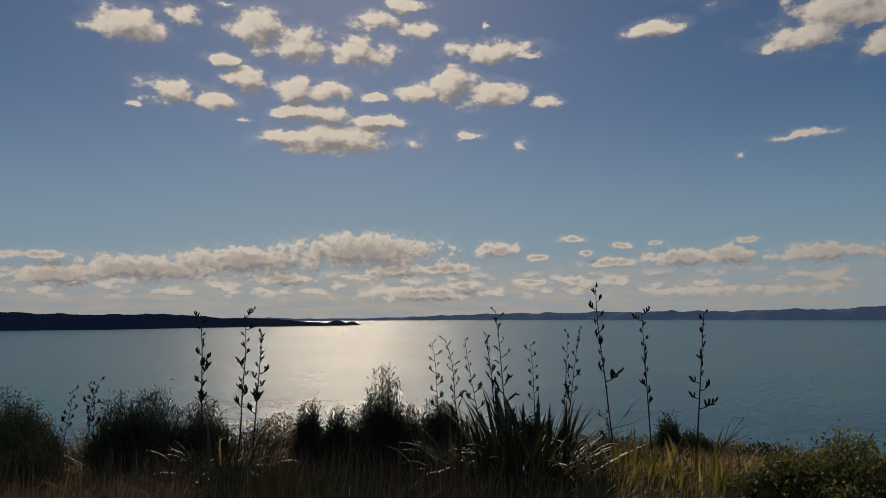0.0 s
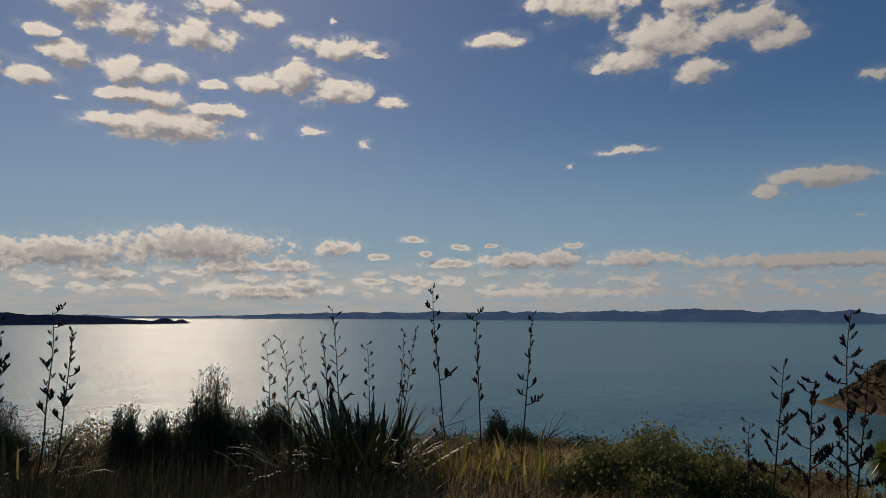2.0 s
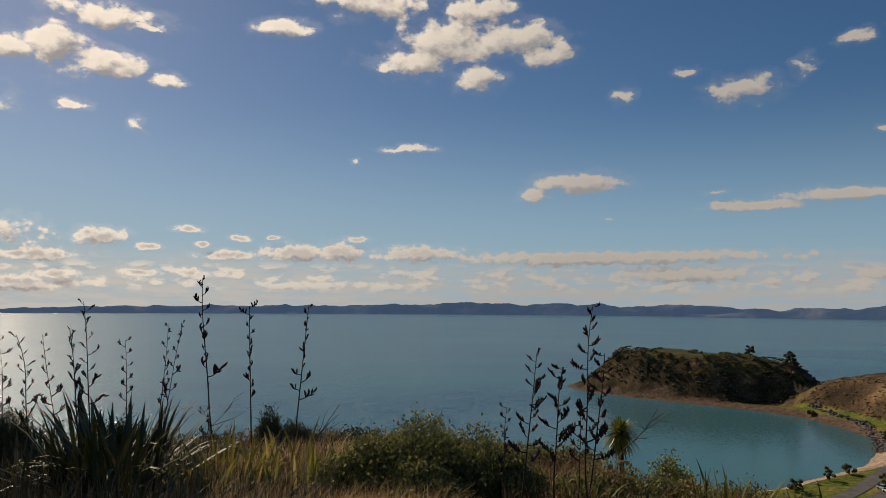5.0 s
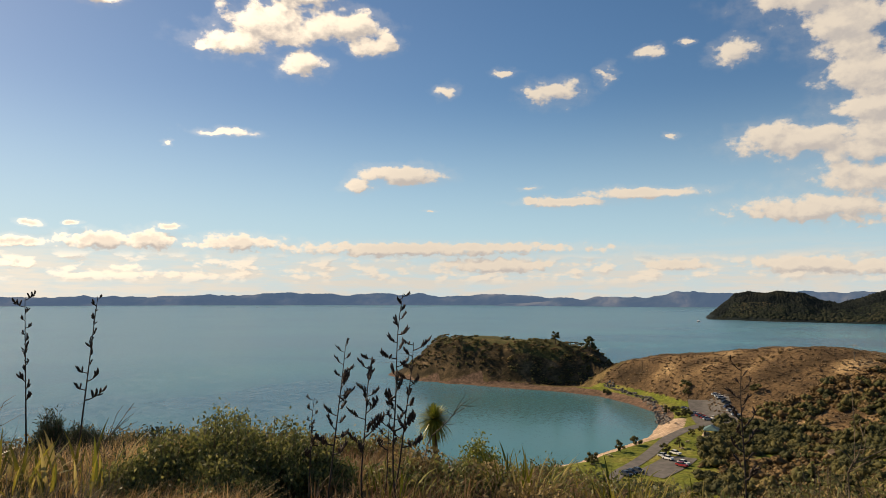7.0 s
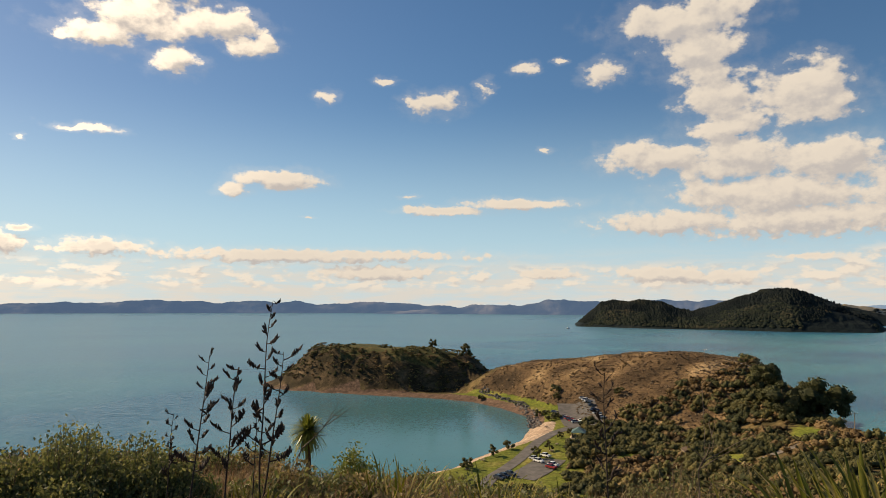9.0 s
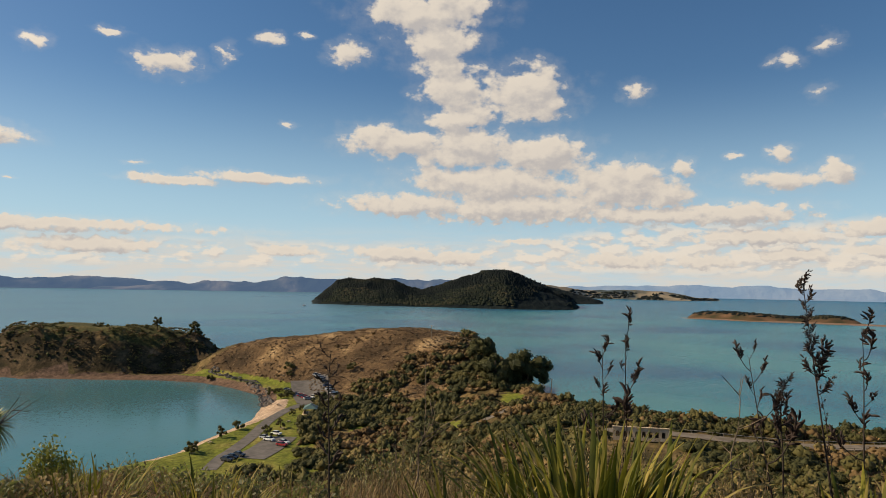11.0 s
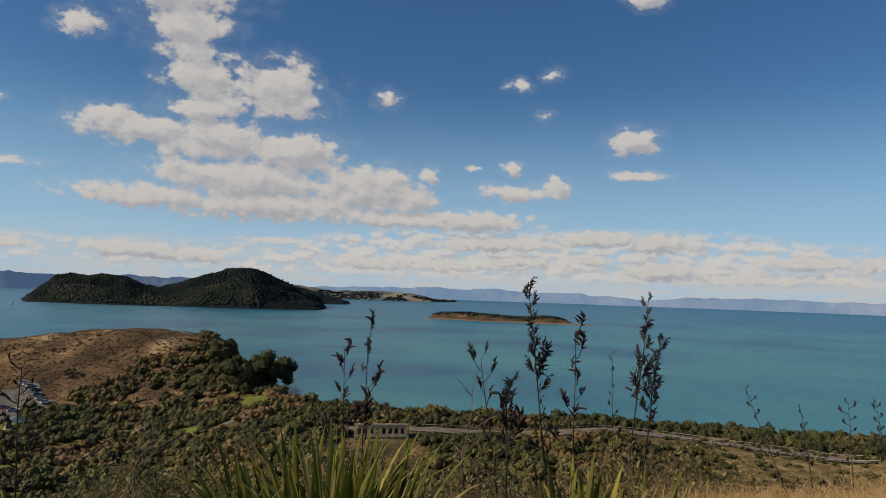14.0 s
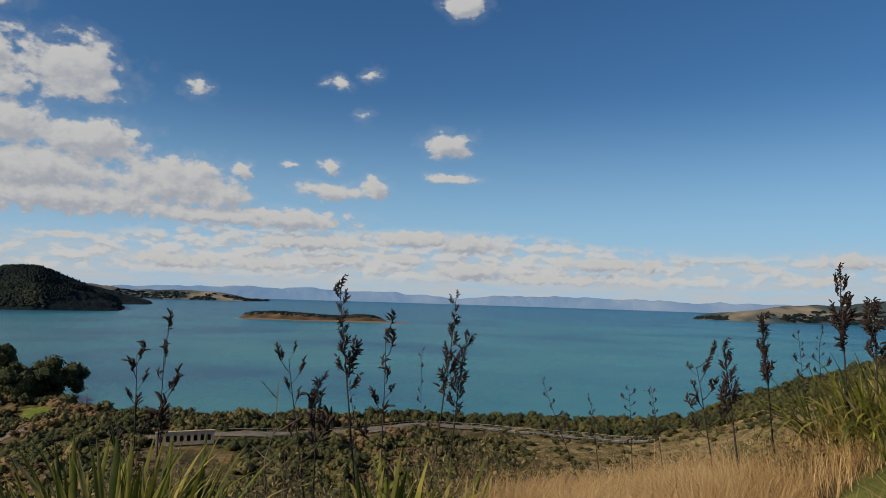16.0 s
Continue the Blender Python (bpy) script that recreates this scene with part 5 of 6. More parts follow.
def car(at, turn, paint):
    z = ground_at(*at) + 0.2
    ob = thing("car", (*at, z), f"{paint if paint != 'dark' else 'dark grey'} hatchback car parked on grey asphalt", "car", "cars in the car parks", turn=turn)
    if not car_shapes:
        prof = np.array([(-2.1, 0.35), (-2.15, 0.7), (-2.0, 0.92), (-0.9, 1.0), (2.0, 0.95), (2.12, 0.7), (2.1, 0.35)])
        roof = np.array([(-1.15, 0.98), (-0.35, 1.46), (1.1, 1.48), (1.95, 0.96)])

        def loft(p, w0, w1):
            n = len(p)
            hi = (p[:, 1] - p[:, 1].min()) / np.ptp(p[:, 1])
            half = w0 + (w1 - w0) * hi
            v = np.concatenate([np.stack([p[:, 0], -half, p[:, 1]], -1), np.stack([p[:, 0], half, p[:, 1]], -1)])
            s = Shape()
            s.add(v, [(i, (i + 1) % n, n + (i + 1) % n, n + i) for i in range(n)])
            c = np.vstack([v, [[p[:, 0].mean(), -half.mean(), p[:, 1].mean()], [p[:, 0].mean(), half.mean(), p[:, 1].mean()]]])
            s.add(c, [(2 * n, (i + 1) % n, i) for i in range(n)] + [(2 * n + 1, n + i, n + (i + 1) % n) for i in range(n)])
            return s

        wheel = Shape()
        wheel.tube([(0, -0.1, 0), (0, -0.1, 0), (0, 0.1, 0), (0, 0.1, 0)], [0.02, 0.32, 0.32, 0.02], 12)
        car_shapes["body"], car_shapes["glass"], car_shapes["wheel"] = loft(prof, 0.86, 0.8), loft(roof, 0.79, 0.6).mesh("window_band", GLASS_DARK), wheel.mesh("wheel", TYRE, True)
        top = Shape().box((1.5, 1.22, 0.05), (0.38, 0, 1.49))
        car_shapes["roof"] = top
        car_shapes["lamp"] = Shape().box((0.06, 0.3, 0.14), (0, 0, 0)).mesh("headlight", HULL_WHITE)
    if paint not in car_shapes:
        car_shapes[paint] = (car_shapes["body"].mesh("body", PAINTS[paint]), car_shapes["roof"].mesh("roof", PAINTS[paint]))
    part("body", car_shapes[paint][0], None, ob)
    part("roof", car_shapes[paint][1], None, ob)
    part("window_band", car_shapes["glass"], None, ob, "dark tinted windows")
    for sx in (-1.35, 1.35):
        for sy in (-0.76, 0.76):
            part("wheel", car_shapes["wheel"], None, ob, m=pose(sx, sy, 0.32))
    for sy in (-0.6, 0.6):
        part("headlight", car_shapes["lamp"], None, ob, m=pose(-2.13, sy, 0.68))


for n, paint in enumerate(["dark", "silver", "dark", "blue", "silver", "dark", "silver", "red", "black", "red", "silver"]):
    car((338.0 - n * 2.2, 165.5 - n * 2.15), 135, paint)
for x, y, a, paint in [(349, 154.5, 135, "silver"), (346.5, 152, 135, "white"), (344, 149.5, 135, "silver"), (338.5, 145, 135, "dark"), (320, 143, 40, "white"), (329, 138.5, 135, "silver"), (324.5, 134.5, 135, "white"), (333, 141.5, 135, "blue"),
                       (233, 122.5, 75, "silver"), (240, 121.5, 75, "white"), (228, 112.5, 75, "white"), (224.5, 111.5, 75, "red"), (230.5, 119.5, 75, "white"), (201, 118.5, 75, "dark"), (204, 118.3, 75, "black"), (207.5, 118, 75, "dark")]:
    car((x, y), a, paint)


def pavilion(at, turn):
    z = ground_at(*at)
    ob = thing("picnic_shelter", (*at, z), "open timber picnic shelter with a teal hipped roof", "shelter", turn=turn)
    roof = Shape()
    roof.add([(-4, -3, 2.5), (4, -3, 2.5), (4, 3, 2.5), (-4, 3, 2.5), (-1.6, 0, 4.2), (1.6, 0, 4.2)], [(0, 1, 5, 4), (2, 3, 4, 5)]).add([(4, -3, 2.5), (4, 3, 2.5), (1.6, 0, 4.2), (-4, 3, 2.5), (-4, -3, 2.5), (-1.6, 0, 4.2)], [(0, 1, 2), (3, 4, 5)])
    roof.box((8, 6, 0.12), (0, 0, 2.45))
    part("roof", roof, ROOF_TEAL, ob, "teal painted hipped roof")
    part("slab", Shape().box((9, 7, 0.2), (0, 0, 0.1)), CONCRETE, ob, "pale concrete slab")
    post = Shape().box((0.2, 0.2, 2.4)).mesh("post", TIMBER)
    for px in (-3.5, 0, 3.5):
        for py in (-2.6, 2.6):
            part("post", post, None, ob, m=pose(px, py, 1.3))
    part("back_wall", Shape().box((7, 0.14, 1.5), (0, 2.6, 0.9)), TIMBER, ob)


pavilion((284, 128), 20)


def hut(at, turn, label):
    z = ground_at(*at)
    ob = thing("park_hut", (*at, z), label, "hut", turn=turn)
    part("wall", Shape().box((5, 3.5, 2.3), (0, 0, 1.15)), TIMBER, ob)
    part("roof", Shape().add([(-2.9, -2.1, 2.3), (2.9, -2.1, 2.3), (2.9, 2.1, 2.3), (-2.9, 2.1, 2.3), (-2.9, 0, 3.1), (2.9, 0, 3.1)], [(0, 1, 5, 4), (2, 3, 4, 5), (0, 3, 2, 1)]).add([(-2.9, -2.1, 2.3), (-2.9, 0, 3.1), (-2.9, 2.1, 2.3), (2.9, 2.1, 2.3), (2.9, 0, 3.1), (2.9, -2.1, 2.3)], [(0, 1, 2), (3, 4, 5)]), BARK, ob)
    part("door", Shape().box((0.9, 0.06, 2.0), (0, -1.77, 1.0)), BARK, ob)


hut((270, 78), 30, "small brown timber hut among the bush")


def picnic_table(at, turn):
    z = ground_at(*at)
    ob = thing("picnic_table", (*at, z), "weathered timber picnic table on the lawn", "picnic table", "picnic tables", turn=turn)
    part("tabletop", Shape().box((1.9, 0.8, 0.06), (0, 0, 0.74)), TIMBER, ob)
    for sy in (-0.7, 0.7):
        part("bench", Shape().box((1.9, 0.28, 0.05), (0, sy, 0.45)), TIMBER, ob)
    for sx in (-0.7, 0.7):
        part("leg", Shape().box((0.1, 1.5, 0.06), (sx, 0, 0.4)).box((0.1, 0.1, 0.74), (sx, -0.3, 0.37)).box((0.1, 0.1, 0.74), (sx, 0.3, 0.37)), TIMBER, ob)


for x, y, a in [(206, 134, 20), (221, 137, 60), (263, 128, 10), (250, 124, 40), (303, 157, 70), (297, 150, 20), (360, 179, 0), (345, 180, 30)]:
    picnic_table((x, y), a)


def seawall():
    r = np.random.default_rng(21)
    ob = thing("rock_seawall", (330, 180, 0.5), "bank of dark boulders along the lawn's edge", "seawall")
    kinds = [Shape().blob((0, 0, 0), (1, 0.85, 0.7), r, 0.3, 7, 5).mesh("rock", ROCK) for _ in range(5)]
    line = np.array([(386, 241), (372, 219), (360, 200), (337, 180), (317, 168), (305, 160)], dtype=float)
    seg = np.concatenate([[0], np.cumsum(np.hypot(*np.diff(line, axis=0).T))])
    for i in range(210):
        s = seg[-1] * r.random()
        x, y = np.interp(s, seg, line[:, 0]), np.interp(s, seg, line[:, 1])
        u = (r.random() - 0.35) * 5.5
        x, y = x + 0.6 * u, y - 0.8 * u
        size = 0.5 + 0.9 * r.random() ** 2
        part("rock", kinds[i % 5], None, ob, m=pose(x - 330, y - 180, max(ground_at(x, y), 0) + 0.1 * size, r.random() * 60, r.random() * 60, r.random() * 360) @ Matrix.Scale(size, 4)).matrix_basis.translation.z -= 0.5


seawall()


# ---- the coast road, its bridge and the power line ----
def bridge():
    ob = thing("road_bridge", (208, -6.6, 16.9), "pale concrete road wall with a row of dark arched openings", "bridge", turn=-87)
    ob.matrix_basis = ob.matrix_basis @ Matrix.Diagonal((0.94, 1, 0.86, 1))
    wall = Shape()
    n, pitch, h, spring = 8, 1.9, 4.2, 2.55
    L = n * pitch
    wall.box((L + 1, 0.6, h - 3.15), (0, 0, (h + 3.15) / 2)).box((L + 1, 0.6, 1.1), (0, 0, 0.55))
    for i in range(n + 1):
        wall.box((0.8, 0.6, 3.15 - 1.1), (-L / 2 + i * pitch, 0, (3.15 + 1.1) / 2))
    for i in range(n):
        for k in range(5):
            a0, a1 = math.pi * k / 5, math.pi * (k + 1) / 5
            cx, r0 = -L / 2 + (i + 0.5) * pitch, 0.55
            v = [(cx + r0 * math.cos(a0), y, spring + r0 * math.sin(a0)) for y in (-0.3, 0.3)] + [(cx + r0 * math.cos(a1), y, spring + r0 * math.sin(a1)) for y in (-0.3, 0.3)]
            v += [(cx + r0 * math.cos(a0), y, 3.2) for y in (-0.3, 0.3)] + [(cx + r0 * math.cos(a1), y, 3.2) for y in (-0.3, 0.3)]
            wall.add(v, [(0, 1, 3, 2), (0, 2, 6, 4), (1, 5, 7, 3)])
    part("wall", wall, CONCRETE, ob)
    part("coping", Shape().box((L + 1.4, 0.9, 0.22), (0, 0, h + 0.11)), CONCRETE, ob)
    part("deck", Shape().box((L, 5.0, 0.4), (0, 2.9, h - 1.25)), PALE_ROAD, ob)
    # added dark sheet that stands in for shade inside the openings
    part("backing", Shape().box((L, 0.3, h - 0.8), (0, 3.5, h / 2 - 0.4)), BARK, ob, "dark panel standing in for the shade behind the openings")


bridge()


def guard_rail(line, label):
    line = np.array(line, dtype=float)
    x0, y0 = line[0]
    z0 = ground_at(x0, y0)
    ob = thing("guard_rail", (x0, y0, z0), label, "guard rail")
    seg = np.concatenate([[0], np.cumsum(np.hypot(*np.diff(line, axis=0).T))])
    s = np.arange(0, seg[-1], 3.0)
    x, y = np.interp(s, seg, line[:, 0]), np.interp(s, seg, line[:, 1])
    z = np.maximum(height(x, y), 0) + 0.25
    rail = Shape()
    rail.tube(np.stack([x - x0, y - y0, z - z0 + 0.7], -1), 0.08, 5)
    part("rail", rail, STEEL, ob)
    post = Shape().box((0.15, 0.15, 1.0)).mesh("post", TIMBER)
    for a, b, c in zip(x, y, z):
        part("post", post, None, ob, m=pose(a - x0, b - y0, c - z0 + 0.4))


guard_rail([(x - 3.8, y + 0.8) for x, y in ROAD_LINE[3:]], "galvanised steel guard rail on timber posts beside the road")
guard_rail([(x + 3.8, y - 0.8) for x, y in ROAD_LINE[2:]], "galvanised steel guard rail on the seaward side of the road")


def power_pole(at, tall):
    ob = thing("power_pole", (*at, ground_at(*at) - 0.2), "weathered timber power pole with a cross arm", "power pole", "power poles")
    part("pole", Shape().tube([(0, 0, 0), (0, 0, tall)], [0.18, 0.12], 8), TIMBER, ob)
    part("cross_arm", Shape().box((0.12, 2.2, 0.14), (0, 0, tall - 0.5)), TIMBER, ob)
    for k in (-0.9, 0, 0.9):
        part("insulator", Shape().tube([(0, k, tall - 0.43), (0, k, tall - 0.2)], [0.07, 0.05], 6), HULL_WHITE, ob)
    return np.array([*at, ground_at(*at) + tall - 0.4])


def wire(a, b, sag):
    s = np.linspace(0, 1, 14)[:, None]
    p = a + (b - a) * s
    p[:, 2:] -= sag * 4 * s * (1 - s)
    mid = p[0].copy()
    ob = thing("power_line", tuple(mid), "thin grey overhead power line between poles", "power line")
    part("cable", Shape().tube(p - mid, 0.03, 4), STEEL, ob)


pole_a, pole_b, pole_c = power_pole((382, 100.5), 8), power_pole((353, 66), 10), power_pole((289, 25.5), 8)
wire(pole_a, pole_b, 1.0)


def boat(at, turn):
    ob = thing("launch", (*at, 0.0), "white motor launch moored off the island", "boat", turn=turn)
    n = np.linspace(0, 1, 9)
    w = 1.9 * np.sqrt(np.clip(1 - n ** 2.4, 0, 1)) + 0.02
    deck = np.concatenate([np.stack([n * 12 - 5, w, 1.3 + 0.5 * n ** 2], -1), np.stack([n * 12 - 5, -w, 1.3 + 0.5 * n ** 2], -1), np.stack([n * 11 - 5, 0 * n, -0.4 + 0 * n], -1)])
    hull = Shape().add(deck, [(i, i + 1, 19 + i, 18 + i) for i in range(8)] + [(9 + i, 18 + i, 19 + i, 10 + i) for i in range(8)] + [(i, 9 + i, 10 + i, i + 1) for i in range(8)])
    part("hull", hull, HULL_WHITE, ob)
    part("cabin", Shape().box((5, 2.6, 1.7), (-0.5, 0, 2.2), 0.85), HULL_WHITE, ob)
    part("window", Shape().box((4.2, 2.7, 0.5), (-0.5, 0, 2.4), 0.95), GLASS_DARK, ob, "dark cabin windows")
    part("flybridge", Shape().box((2.6, 2.0, 0.8), (-1.0, 0, 3.4), 0.9), HULL_WHITE, ob)


boat((1590, 742), 160)


# ---- the hilltop in front of the camera ----
def flax_leaf_mesh(k, r):
    """One sword-shaped leaf, a metre long, folded along its middle and bending outwards along x."""
    n = 8
    s = np.linspace(0, 1, n)
    lean = 0.10 + 0.16 * k + 0.1 * r.random()
    bend = (0.35, 0.6, 1.1, 1.9, 2.6, 0.2)[k % 6]
    ang = lean + bend * s ** 2.2
    step = np.diff(s, prepend=0)
    x, z = np.cumsum(np.sin(ang) * step), np.cumsum(np.cos(ang) * step)
    w = 0.0185 * np.where(s < 0.45, 0.7 + 0.67 * s, 1.0) * np.clip((1 - s) / 0.42, 0.02, 1) ** 0.75
    twist = 0.5 * (r.random() - 0.5) * s
    mid = np.stack([x, 0 * s, z], -1)
    fold = np.stack([np.cos(ang), 0 * s, -np.sin(ang)], -1) * (w * 0.45)[:, None]
    side = np.stack([np.sin(twist), np.cos(twist), 0 * s], -1) * w[:, None]
    v = np.stack([mid + side + fold, mid, mid - side + fold], 1).reshape(-1, 3)
    f = [(3 * i + j, 3 * i + j + 1, 3 * i + 4 + j, 3 * i + 3 + j) for i in range(n - 1) for j in range(2)]
    return v, f


leaf_rng = np.random.default_rng(5)
LEAF_MESH, YELLOW_MESH, BACKLIT_MESH = [], [], []
for k in (0, 1, 2, 3, 4, 5, 0, 1):
    v, f = flax_leaf_mesh(k, leaf_rng)
    LEAF_MESH.append(mesh_from("leaf", v, np.array(f), FLAX_LEAF, True))
    YELLOW_MESH.append(mesh_from("leaf", v, np.array(f), YELLOW_FLAX, True))
    BACKLIT_MESH.append(mesh_from("leaf", v, np.array(f), BACKLIT_FLAX, True))


def flax(at, tall, spread, leaves, label, seed, meshes=None, droop=0.35, yellow=0.3, broad=1.0):
    r = np.random.default_rng(seed)
    meshes = meshes or LEAF_MESH
    ob = thing("flax_bush", (*at, ground_at(*at) - 0.05), label, "flax", "flax bushes")
    for i in range(leaves):
        a, d = r.random() * 360, spread * math.sqrt(r.random())
        k = int(r.choice([0, 1, 5, 6, 7])) if r.random() > droop else int(r.choice([2, 3, 4]))
        size = tall * (0.62 + 0.45 * r.random())
        px, py = math.cos(radians(a)) * d, math.sin(radians(a)) * d
        kind = YELLOW_MESH if r.random() < yellow else meshes
        part("leaf", kind[k], None, ob, m=pose(px, py, 0, 0, 0, a + r.normal() * 30) @ Matrix.Diagonal((size, size * broad * (0.75 + 0.55 * r.random()), size, 1)))
    return ob


flax((0.95, 8.3), 1.08, 0.52, 170, "green flax bush, backlit shade painted dark, with stiff sword leaves under dry flower stalks", 1, BACKLIT_MESH, droop=0.15, yellow=0.04, broad=1.35)
flax((0.25, 8.5), 0.85, 0.5, 90, "low green flax among grass", 2, BACKLIT_MESH, yellow=0.05, broad=1.3)
flax((-2.65, 8.5), 0.85, 0.5, 80, "grey-green flax with many bent drooping leaves", 3, BACKLIT_MESH, droop=0.7, yellow=0.12, broad=1.4)
flax((-4.6, 9.9), 0.8, 0.35, 40, "small flax at the edge of the slope, backlit shade painted dark", 4, BACKLIT_MESH, yellow=0.0)
flax((1.9, 7.7), 0.75, 0.5, 90, "yellowing flax with pale torn leaves", 5, YELLOW_MESH, 0.45, broad=1.4)
flax((2.6, 7.4), 0.75, 0.5, 90, "yellow-green flax with bent leaves", 6, YELLOW_MESH, 0.5, broad=1.4)
flax((3.4, 7.9), 0.6, 0.3, 34, "small flax with pale bent leaves", 7, BACKLIT_MESH, 0.6, broad=1.4)
flax((4.9, 5.4), 0.5, 0.35, 40, "low flax below tall black seed stalks", 8, None, 0.5, broad=1.4)
flax((7.2, 6.2), 0.55, 0.4, 46, "rounded olive flax on the slope", 9, None, 0.4)
flax((6.35, 0.35), 1.02, 0.65, 260, "tall bright green flax bush lit by the sun", 10, None, 0.3, broad=1.25)
flax((5.9, 1.2), 0.66, 0.4, 70, "green flax with upright leaves", 11, None, 0.25, broad=1.4)
flax((5.2, 2.1), 0.62, 0.3, 24, "olive flax with broad upright leaves", 12, None, 0.2)
flax((6.7, -1.75), 0.86, 0.45, 110, "flax with broad pale leaves folding over", 13, None, 0.5, broad=1.7)
flax((7.1, -2.4), 0.8, 0.4, 80, "flax with leaning yellow-green leaves", 14, YELLOW_MESH, 0.5, broad=1.5)
flax((6.05, -7.5), 0.85, 0.9, 300, "large sunlit flax bush on the grassy rise", 15, None, 0.5, broad=1.2)
flax((6.9, -7.6), 0.95, 0.7, 180, "flax bush on the rise with dry stalks", 16, None, 0.35)
flax((5.3, 3.4), 0.5, 0.3, 26, "olive flax among rough grass", 17, None, 0.35)
flax((6.3, 4.9), 0.62, 0.4, 90, "spiky olive flax with dry bent leaf tips", 19, None, 0.45)
flax((6.9, 4.1), 0.6, 0.4, 90, "grey-green flax tussock above the bay", 20, None, 0.5)
flax((6.1, 3.4), 0.6, 0.35, 70, "yellow-green flax tussock with dead leaves", 21, YELLOW_MESH, 0.4)
flax((5.6, -6.7), 0.62, 0.5, 120, "low arching flax in golden grass", 22, YELLOW_MESH, 0.6)
flax((7.6, 3.6), 0.5, 0.35, 30, "dark flax at the edge of the slope", 18, None, 0.4)


# tall dry flower stalks with clusters of black pods
pod_rng = np.random.default_rng(8)


def pod_shape(length, fat):
    d = np.array([0.0, 0.12, 0.45, 0.8, 1.0]) * length
    path = np.stack([np.array([0, 0.12, 0.3, 0.35, 0.25]) * length * 0.4, 0 * d, d], -1)
    return Shape().tube(path, np.array([0.004, 0.0095, 0.0125, 0.0095, 0.002]) * fat * length / 0.08, 5).mesh("seed_pod", SEED_POD, True)


def branch_kind(length, pods, rise, pod, wild=13, lean=32, bare=0.42):
    """A side branch and the poses of the pods along it."""
    n = 6
    s = np.linspace(0, 1, n)
    path = np.stack([length * (s - 0.12 * s ** 2), 0.03 * length * np.sin(s * 5), length * rise * s ** 1.6], -1)
    stem = Shape().tube(path, np.linspace(0.0055, 0.003, n), 5).mesh("branch", DRY_STEM, True)
    poses = []
    for i in range(pods):
        u = bare + (1 - bare) * (i + 0.6 * pod_rng.random()) / pods
        p = [np.interp(u, s, path[:, k]) for k in range(3)]
        size = 0.75 + 0.5 * pod_rng.random()
        poses.append(pose(*p, wild * pod_rng.normal(), lean + wild * pod_rng.normal(), 30 * pod_rng.normal()) @ Matrix.Scale(size, 4))
    return stem, pod, poses


def pod_cluster(length, fat, r, pods=3, spread=16):
    """A few pods that sit together on one stub."""
    s = Shape()
    for k in range(pods):
        d = np.array([0.0, 0.12, 0.45, 0.8, 1.0]) * length * (0.75 + 0.4 * r.random())
        bow = np.array([0, 0.12, 0.3, 0.35, 0.25]) * length * (0.3 + 0.6 * r.random())
        m = np.array(pose(0, 0, 0, spread * r.normal(), spread * r.normal(), 360 * r.random()).to_3x3())
        path = np.stack([bow, 0 * d, d], -1) @ m.T + np.array([0, 0, (k - 1) * length * 0.35])
        s.tube(path, np.array([0.004, 0.0095, 0.0125, 0.0095, 0.002]) * fat * length / 0.08, 5)
    return s.mesh("seed_pod", SEED_POD, True)


CLUSTERS = {0.036: pod_cluster(0.036, 1.1, pod_rng, 3), 0.042: pod_cluster(0.046, 1.05, pod_rng, 2), 0.055: pod_cluster(0.062, 1.0, pod_rng, 4, 22), 0.065: pod_cluster(0.066, 0.9, pod_rng, 5, 30)}
PODS = {size: pod_shape(size, fat) for size, fat in ((0.06, 1.0), (0.042, 1.1), (0.04, 1.0), (0.055, 1.05), (0.065, 1.2))}
BRANCHES = {"n": [branch_kind(0.085 + 0.02 * i, 4 + i, 0.5, PODS[0.055], 20, 16, 0.4) for i in range(4)],
            "m": [branch_kind(0.13 + 0.035 * i, 5 + i, 0.36, CLUSTERS[0.042], 12, 6, 0.4) for i in range(4)],
            "s": [branch_kind(0.08 + 0.02 * i, 2 + i % 2, 0.6, CLUSTERS[0.036], 20, 25, 0.5) for i in range(4)],
            "b": [branch_kind(0.09 + 0.025 * i, 2 + i % 3, 0.75, CLUSTERS[0.042], 22, 25, 0.45) for i in range(4)],
            "c": [branch_kind(0.15 + 0.05 * i, 4 + i, 0.9, CLUSTERS[0.055], 30, 8, 0.62) for i in range(4)],
            "h": [branch_kind(0.06 + 0.035 * i, 4 + i, 1.1, CLUSTERS[0.065], 26, 10, 0.3) for i in range(4)]}


